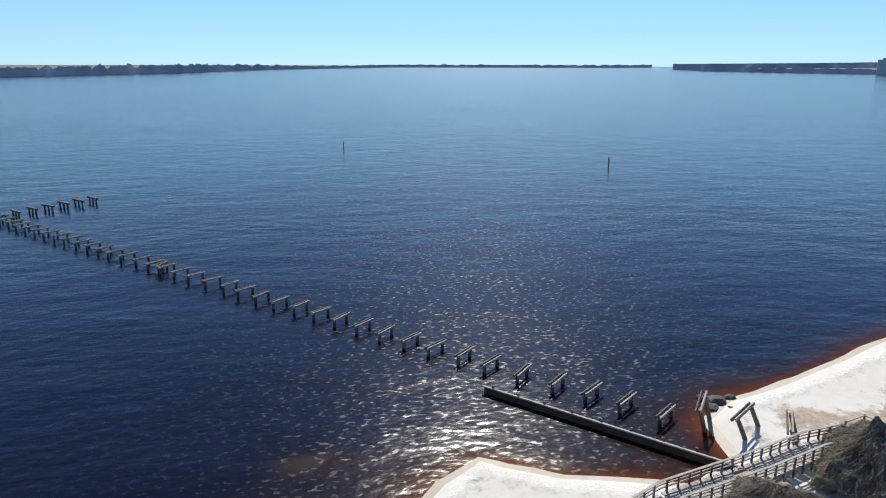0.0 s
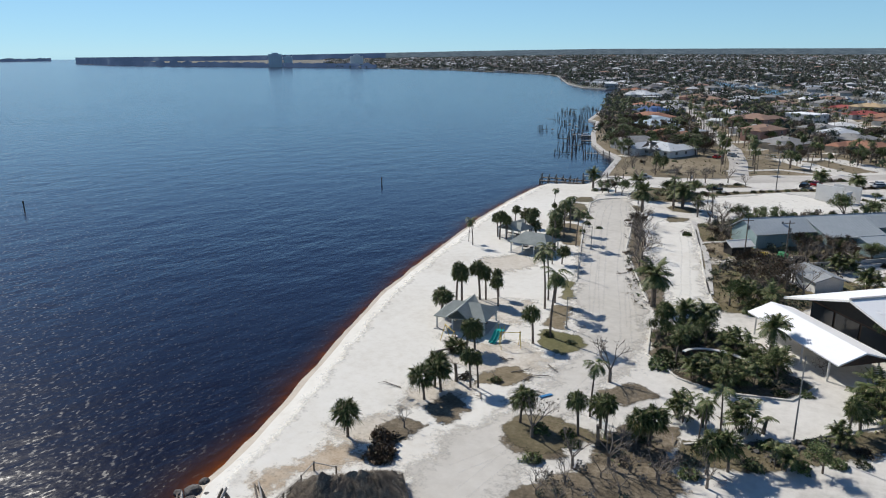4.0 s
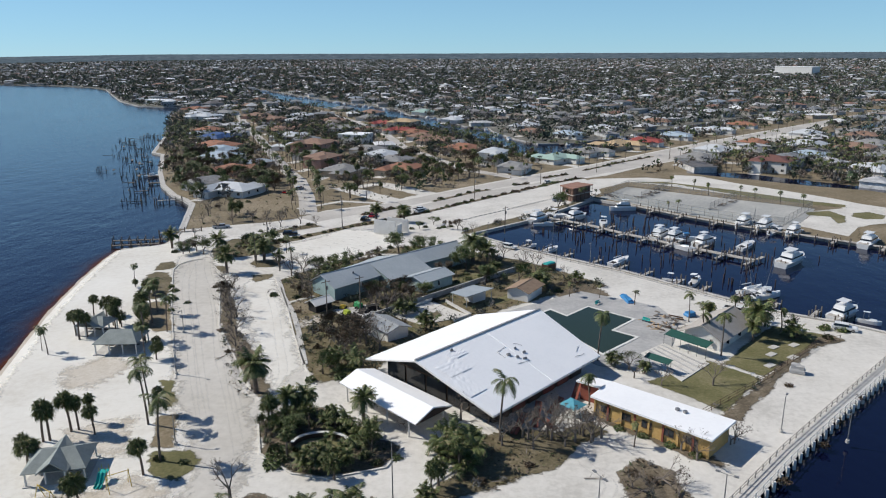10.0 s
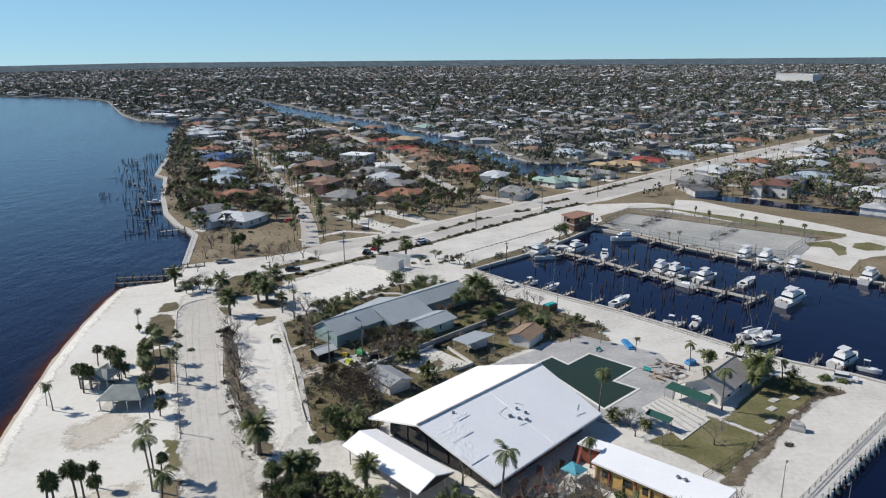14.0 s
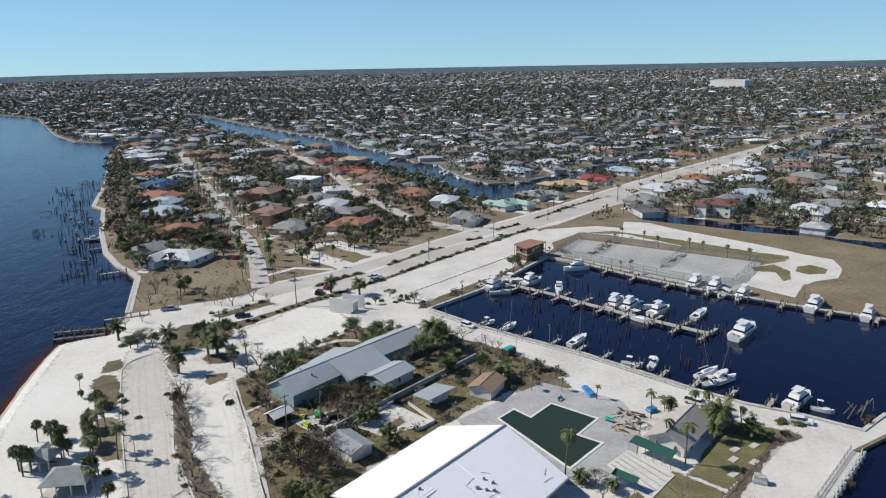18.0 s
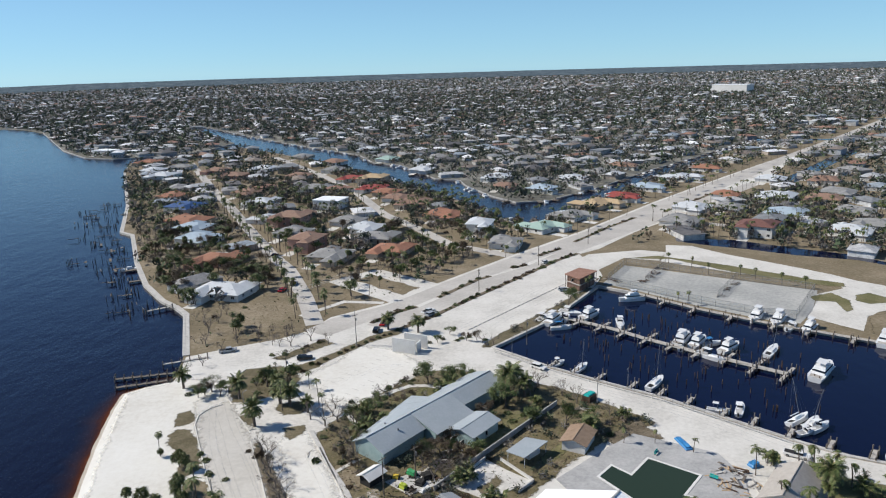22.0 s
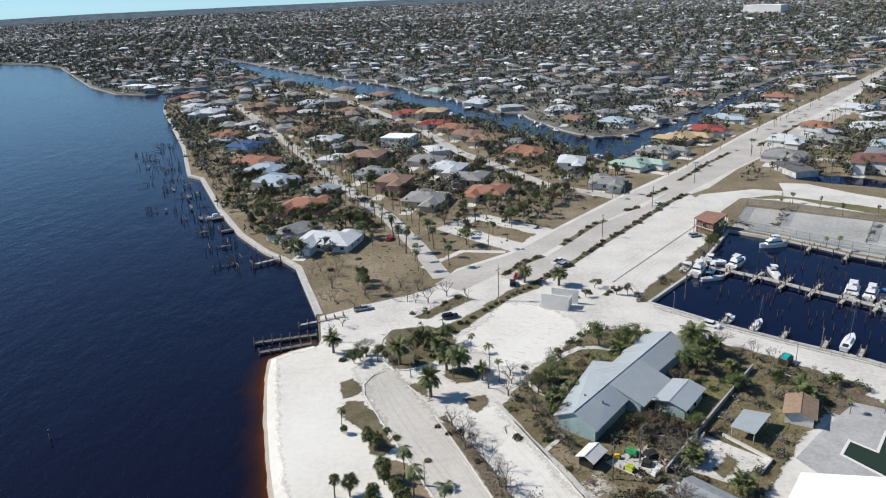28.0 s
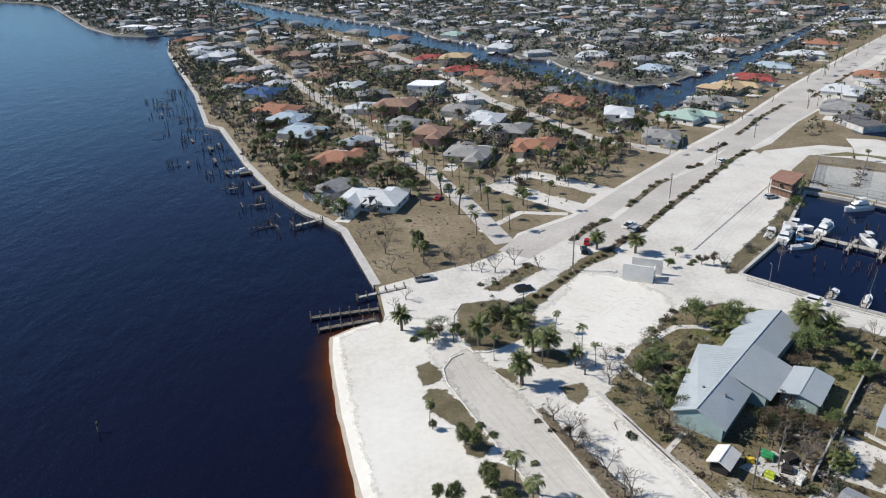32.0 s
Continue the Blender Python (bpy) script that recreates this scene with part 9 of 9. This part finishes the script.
rise = r.uniform(1.0, 2.4, n) * (r.uniform(0, 1, n) > 0.15) + 0.15
ridge = np.maximum(0.5, hw - hd)


def spin(px, py, pz):
    c, s = np.cos(ang), np.sin(ang)
    return np.stack([x + px * c - py * s, y + px * s + py * c, z + pz], -1)


o = 0.7
wallv = np.stack([spin(a * hw, b * hd, h * (hh - 0.1)) for h in (0, 1) for a, b in ((-1, -1), (1, -1), (1, 1), (-1, 1))], 1)
roofv = np.stack([spin(a * (hw + o), b * (hd + o), hh) for a, b in ((-1, -1), (1, -1), (1, 1), (-1, 1))] + [spin(-ridge, 0 * hd, hh + rise), spin(ridge, 0 * hd, hh + rise)], 1)
wf = np.array([(0, 1, 5, 4), (1, 2, 6, 5), (2, 3, 7, 6), (3, 0, 4, 7)])
FW = (wf[None] + (np.arange(n) * 8)[:, None, None]).reshape(-1, 4)
sheet("town_house_walls", wallv.reshape(-1, 3), FW, (FARWALL,), "pale walls of countless distant houses", None, "houses")
k = (np.arange(n) * 6)[:, None]
tris = np.concatenate([(np.array(t)[None] + k) for t in ((0, 1, 5), (0, 5, 4), (2, 3, 4), (2, 4, 5), (1, 2, 5), (3, 0, 4))])
sheet("town_house_roofs", roofv.reshape(-1, 3), tris, (FARROOF,), "grey, white, tan and brown hip roofs of distant houses", None, "houses")
# tree crowns between the houses
for (su, sv, lo, hi, seed, far0, far1, keep) in ((7.0, 7.5, 1.4, 4.2, 31, 0, 1000, 0.8), (9.0, 10.0, 2.0, 5.0, 32, 1000, 2300, 0.85), (14.0, 16.0, 2.6, 5.6, 33, 2300, 3690, 0.7)):
    tx, ty, r = town_points(su, sv, 20.0, seed, su * 0.4)
    tok, tz, trad = in_town(tx, ty, 3.0)
    tok &= (trad >= far0) & (trad < far1) & (r.uniform(0, 1, len(tx)) < keep)
    tok &= ~(inside_np(tx, ty, [(-290, 240), (260, 240), (260, 560), (-150, 640)]) & inside_np(tx, ty, LAND)) | (~inside_np(tx, ty, OPENLOT) & (r.uniform(0, 1, len(tx)) < 0.3))
    p = np.stack([tx[tok], ty[tok]], 1)
    v, f, k = crowns(p, lo, hi, seed, tz[tok] + r.uniform(0, 1.0, tok.sum()), 16 if far1 <= 1000 else 10 if far1 < 3000 else 7, leaf=(0.25, 0.55) if far1 <= 1000 else (0.4, 0.75))
    sheet("town_trees", v, f, CROWNS, "dark tree crowns scattered through the distant town", k)
# the last strip of land under the sky, haze painted as blue glow
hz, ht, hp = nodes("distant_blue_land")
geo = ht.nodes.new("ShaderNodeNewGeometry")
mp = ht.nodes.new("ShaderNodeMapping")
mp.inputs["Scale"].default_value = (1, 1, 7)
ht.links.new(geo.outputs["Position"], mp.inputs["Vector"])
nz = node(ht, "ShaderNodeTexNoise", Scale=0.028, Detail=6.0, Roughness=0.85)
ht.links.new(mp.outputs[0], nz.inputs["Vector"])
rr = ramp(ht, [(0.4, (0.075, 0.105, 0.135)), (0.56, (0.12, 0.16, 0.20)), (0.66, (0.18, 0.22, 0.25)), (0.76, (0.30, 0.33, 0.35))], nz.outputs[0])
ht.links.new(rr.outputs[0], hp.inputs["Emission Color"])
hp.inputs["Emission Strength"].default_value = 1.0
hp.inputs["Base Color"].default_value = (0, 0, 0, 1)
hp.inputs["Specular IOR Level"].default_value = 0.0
# deeper painted haze, for the far shores and the strip's river end
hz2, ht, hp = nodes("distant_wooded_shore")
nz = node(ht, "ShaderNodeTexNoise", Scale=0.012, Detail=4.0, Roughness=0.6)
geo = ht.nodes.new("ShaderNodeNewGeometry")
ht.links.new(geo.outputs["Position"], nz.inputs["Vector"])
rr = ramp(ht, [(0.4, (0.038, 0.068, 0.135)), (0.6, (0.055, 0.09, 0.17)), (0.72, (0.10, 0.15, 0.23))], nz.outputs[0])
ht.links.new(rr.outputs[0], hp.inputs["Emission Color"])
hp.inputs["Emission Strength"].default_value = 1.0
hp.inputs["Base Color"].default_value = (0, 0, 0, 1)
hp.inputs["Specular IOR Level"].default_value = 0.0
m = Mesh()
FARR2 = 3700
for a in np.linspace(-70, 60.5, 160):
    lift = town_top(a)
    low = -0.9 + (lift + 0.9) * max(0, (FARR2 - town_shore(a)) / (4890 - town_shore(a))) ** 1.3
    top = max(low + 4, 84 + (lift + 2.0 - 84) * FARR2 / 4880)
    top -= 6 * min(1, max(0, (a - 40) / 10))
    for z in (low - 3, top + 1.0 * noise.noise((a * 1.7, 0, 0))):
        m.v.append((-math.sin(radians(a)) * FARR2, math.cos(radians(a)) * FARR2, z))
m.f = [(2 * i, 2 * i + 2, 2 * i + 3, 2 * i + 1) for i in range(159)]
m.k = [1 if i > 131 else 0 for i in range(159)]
setting("backdrop", m, (hz, hz2), "thin glowing land strip along the horizon, blue haze painted in", "backdrop")
# low wooded shores across the river, their haze put into a blue glow
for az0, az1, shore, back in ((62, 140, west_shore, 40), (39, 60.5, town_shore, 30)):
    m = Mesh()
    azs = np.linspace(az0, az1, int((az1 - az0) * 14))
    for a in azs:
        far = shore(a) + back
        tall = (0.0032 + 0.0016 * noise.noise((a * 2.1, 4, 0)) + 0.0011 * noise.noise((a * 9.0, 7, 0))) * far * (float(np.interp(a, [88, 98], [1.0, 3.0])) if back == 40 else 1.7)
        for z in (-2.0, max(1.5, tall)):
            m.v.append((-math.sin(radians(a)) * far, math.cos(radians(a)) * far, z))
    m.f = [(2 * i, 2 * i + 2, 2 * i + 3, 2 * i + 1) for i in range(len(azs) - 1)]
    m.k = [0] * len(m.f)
    setting("backdrop", m, hz2, "low wooded shore far across the river, haze painted as blue-grey glow", "backdrop")

# ---- litter on the soil: twigs, leaves and tufts ----


def litter(name, polys, count, lo, hi, mat, label, seed, z=0.09, up=0.35, thin=1.0):
    r = np.random.default_rng(seed)
    pts = []
    for poly in polys:
        q = np.array(poly)
        a, b = q.min(0), q.max(0)
        n = int(count * ((b - a).prod()) / 100)
        c = r.uniform(a, b, (n, 2))
        pts.append(c[inside_np(c[:, 0], c[:, 1], [tuple(p) for p in poly])])
    c = np.concatenate(pts)
    n = len(c)
    a, s, t = r.uniform(0, 6.28, n), r.uniform(lo, hi, n), r.uniform(-up, up, n)
    u = np.stack([np.cos(a), np.sin(a), t], 1) * s[:, None]
    w = np.stack([-np.sin(a), np.cos(a), r.uniform(0.1, 1.2, n)], 1) * (s * thin * r.uniform(0.15, 0.5, n))[:, None]
    o = np.concatenate([c, np.full((n, 1), z)], 1) + np.stack([0 * s, 0 * s, s * 0.35], 1)
    v = np.stack([o - u, o - w, o + u, o + w], 1).reshape(-1, 3)
    k = (np.arange(n) * 4)[:, None]
    sheet(name, v, np.concatenate([k + np.array([0, 1, 2]), k + np.array([0, 2, 3])]), (mat,), label, None, "litter")


SOIL = [[(-42, 174), (-34, 186), (-26, 195), (-13, 207), (-4, 207), (8, 201), (23, 190), (34, 177.5), (41, 168.5), (36, 164.5), (24, 160), (12, 150), (2, 140), (-8, 131), (-13, 119), (-22, 114), (-25, 120), (-31, 138), (-36, 154), (-40.5, 167)],
        [(-29, 100.6), (-26.4, 91.3), (-21, 86.6), (-16, 85.4), (-8.5, 88), (-6.5, 93), (-13.5, 99), (-20, 105), (-26, 105.5)],
        [(-16, 71), (-11, 74.5), (-7, 76.5), (-2.4, 82), (2.1, 86.5), (1, 91), (2, 97), (7, 96), (10, 99), (17, 97), (23, 101), (25, 97), (20, 93), (16, 88), (9, 84), (2, 80.8), (-4.4, 73.5), (-8.5, 69.2), (-16, 66)],
        [(23.9, 86.1), (27.7, 89.9), (31.9, 86.3), (32.2, 80.5), (29.8, 76), (27.8, 75.6), (24.3, 78.7)], [(-57, 172.7), (-53.2, 162), (-50, 151), (-44, 130), (-38, 113.5), (-34, 108.6), (-30.8, 110), (-36, 124), (-46.6, 146.6), (-51.6, 168.4), (-54.3, 173.3)],
        [(-63, 216), (-58, 219), (-48, 211.5), (-54, 198), (-60, 194.4), (-63, 202)], [(-62.3, 226.8), (-51.3, 233.6), (-42.5, 238), (-44, 233), (-50, 226), (-57, 221.6)], [(-24, 66), (-22, 72), (-17.5, 74), (-16.5, 66), (-22, 60)]]
litter("brown_litter", SOIL, 130, 0.1, 0.34, DEADLEAF, "brown fallen leaves and twigs on the soil", 51)
litter("green_tufts", SOIL, 60, 0.12, 0.4, HEDGE, "low green weeds and tufts on the soil", 52, 0.09, 0.9)
litter("pale_twigs", SOIL, 16, 0.4, 1.1, TWIG, "grey broken twigs strewn on the soil", 53, 0.09, 0.3, 0.2)
YARD = [[(-90, 232), (-98, 271), (-140, 345), (-200, 510), (-120, 520), (-20, 350), (30, 332), (-45, 258)]]
litter("yard_weeds", YARD, 5, 0.2, 0.7, HEDGE, "scattered weeds and low shrubs in the yards", 54, 0.02, 0.8)
litter("yard_litter", YARD, 5, 0.2, 0.5, DEADLEAF, "scattered brown litter in the yards", 55, 0.02, 0.4)

# brush in the club's beds
BUILT = [[hall_point(u, v, 0).xy for u, v in ((-1, -6), (14, -6), (14, -9.5), (29, -9.5), (29, -6), (47, -6), (47, 8), (26, 11), (-1, 6))], [(-12, 147), (-3, 158), (7, 147), (-5, 141)], [(0, 156), (7, 163), (13, 159), (5, 151)], [(5, 181), (19, 182), (12, 171), (1, 161), (-6, 156), (-6, 163)], [(-26, 151), (-18, 155), (-14, 148), (-20, 145)], [(13, 158), (20, 168), (26, 162), (20, 155)], [(-17, 138), (-13, 144), (-6, 135), (-11, 132)], [(-10, 164), (-1, 174), (4, 170), (-5, 160)]]
for polys, count, lo, hi, seed, mix in ((SOIL[:1], 5.5, 0.5, 1.4, 61, (0.3, 0.25, 0.2, 0.13, 0.12)), (SOIL[1:2], 7, 0.4, 0.9, 62, (0.45, 0.3, 0.1, 0.05, 0.1)), (SOIL[2:], 5, 0.35, 0.9, 63, (0.2, 0.25, 0.3, 0.2, 0.05)), ([[(5, 222.5), (9, 229), (31, 251), (55, 276.5), (58.4, 276.6), (31.3, 243.8), (8.6, 222.8)]], 16, 0.35, 0.95, 64, (0.1, 0.2, 0.4, 0.25, 0.05)), ([[(-26.5, 52.3), (-25, 57.8), (-20.7, 64.7), (-16, 65.7), (-13, 62.3), (-18, 56), (-25.1, 50)]], 14, 0.3, 0.8, 66, (0.1, 0.1, 0.5, 0.25, 0.05)), ([[(40.6, 102.8), (56.8, 116.2), (73.4, 131.4), (79, 134.4), (80.6, 132.6), (74.6, 129.8), (58.4, 114.6), (42.2, 101.4)]], 7, 0.25, 0.7, 65, (0.3, 0.2, 0.3, 0.15, 0.05))):
    pts = []
    r = np.random.default_rng(seed)
    for poly in polys:
        q = np.array(poly)
        c = r.uniform(q.min(0), q.max(0), (int(count * np.ptp(q, axis=0).prod() / 100), 2))
        keep = inside_np(c[:, 0], c[:, 1], [tuple(p) for p in poly])
        for hole in BUILT:
            keep &= ~inside_np(c[:, 0], c[:, 1], [tuple(p) for p in hole])
        pts.append(c[keep])
    pts = np.concatenate(pts)
    v, f, k = crowns(pts, lo, hi, seed, 0.0 * pts[:, 0], 70, mix, (0.14, 0.34))
    sheet("brush", v, f, CROWNS, "tangled low brush and weeds on the soil", k, "brush")

# docks, boats and groves along the canals
dk, bt = Mesh(), Mesh()
for line, side in ((CANALNEAR[5:17], -1), (FARBANK[15:36], 1), (SMALLCANAL[6:], 1), ([(-126, 313), (-142, 351)], -1)):
    for a, b in zip(line, line[1:]):
        d = (Vector(b) - Vector(a))
        n = Vector((d.y, -d.x)).normalized()
        for i in range(int(d.length / 15)):
            p = Vector(a) + d * ((i + R.uniform(0.2, 0.8)) / max(1, int(d.length / 15)))
            for s in (1, -1):
                q = p + n * s * 3.4
                if not inside(q.x, q.y, LAND) and not inside(q.x, q.y, FARBANK):
                    rz = math.degrees(math.atan2(n.y, n.x))
                    dk.box(p.x + n.x * s * 2.6, p.y + n.y * s * 2.6, -0.3, 5.2, R.uniform(1.4, 3.0), 0.4, rz)
                    for k in (1.5, 5.0):
                        dk.box(p.x + n.x * s * k - n.y * 1.6, p.y + n.y * s * k + n.x * 1.6, -2, 0.3, 0.3, R.uniform(2.6, 3.8), rz)
                    if R.random() < 0.55:
                        c = Vector((p.x + n.x * s * 3.2 - n.y * 3.4, p.y + n.y * s * 3.2 + n.x * 3.4))
                        bt.box(c.x, c.y, -0.9, R.uniform(6, 9), 2.4, 1.0, rz + R.choice((0, 90)), taper=0.92)
                        bt.box(c.x, c.y, 0.1, 2.6, 1.8, 0.9, rz, taper=0.8)
ob = part("canal_docks", dk, OLDWOOD, None, "dark timber house docks along the canals")
tagged(ob, "", "docks", "", "stuff")
ob = part("canal_boats", bt, GELCOAT, None, "small white boats tied up along the canals")
tagged(ob, "", "boats", "", "stuff")
gv = np.array([(-150, 545), (62, 560), (72, 566), (80, 560), (104, 575), (113, 582), (122, 578), (130, 585), (118, 566), (96, 548), (-8, 395), (-14, 402), (2, 388), (-32, 362), (-40, 358), (-36, 350), (-110, 470), (-86, 462), (185, 372), (214, 372), (192, 362), (228, 400)], float)
gv = np.concatenate([gv + rn.normal(0, 2.2, gv.shape) for _ in range(3)])
v, f, k = crowns(gv, 1.8, 3.6, 71, rn.uniform(0.5, 3.0, len(gv)), 110, (0.25, 0.2, 0.3, 0.2, 0.05), (0.12, 0.3))
sheet("grove", v, f, CROWNS, "tall ragged brown-green trees standing over the houses", k)
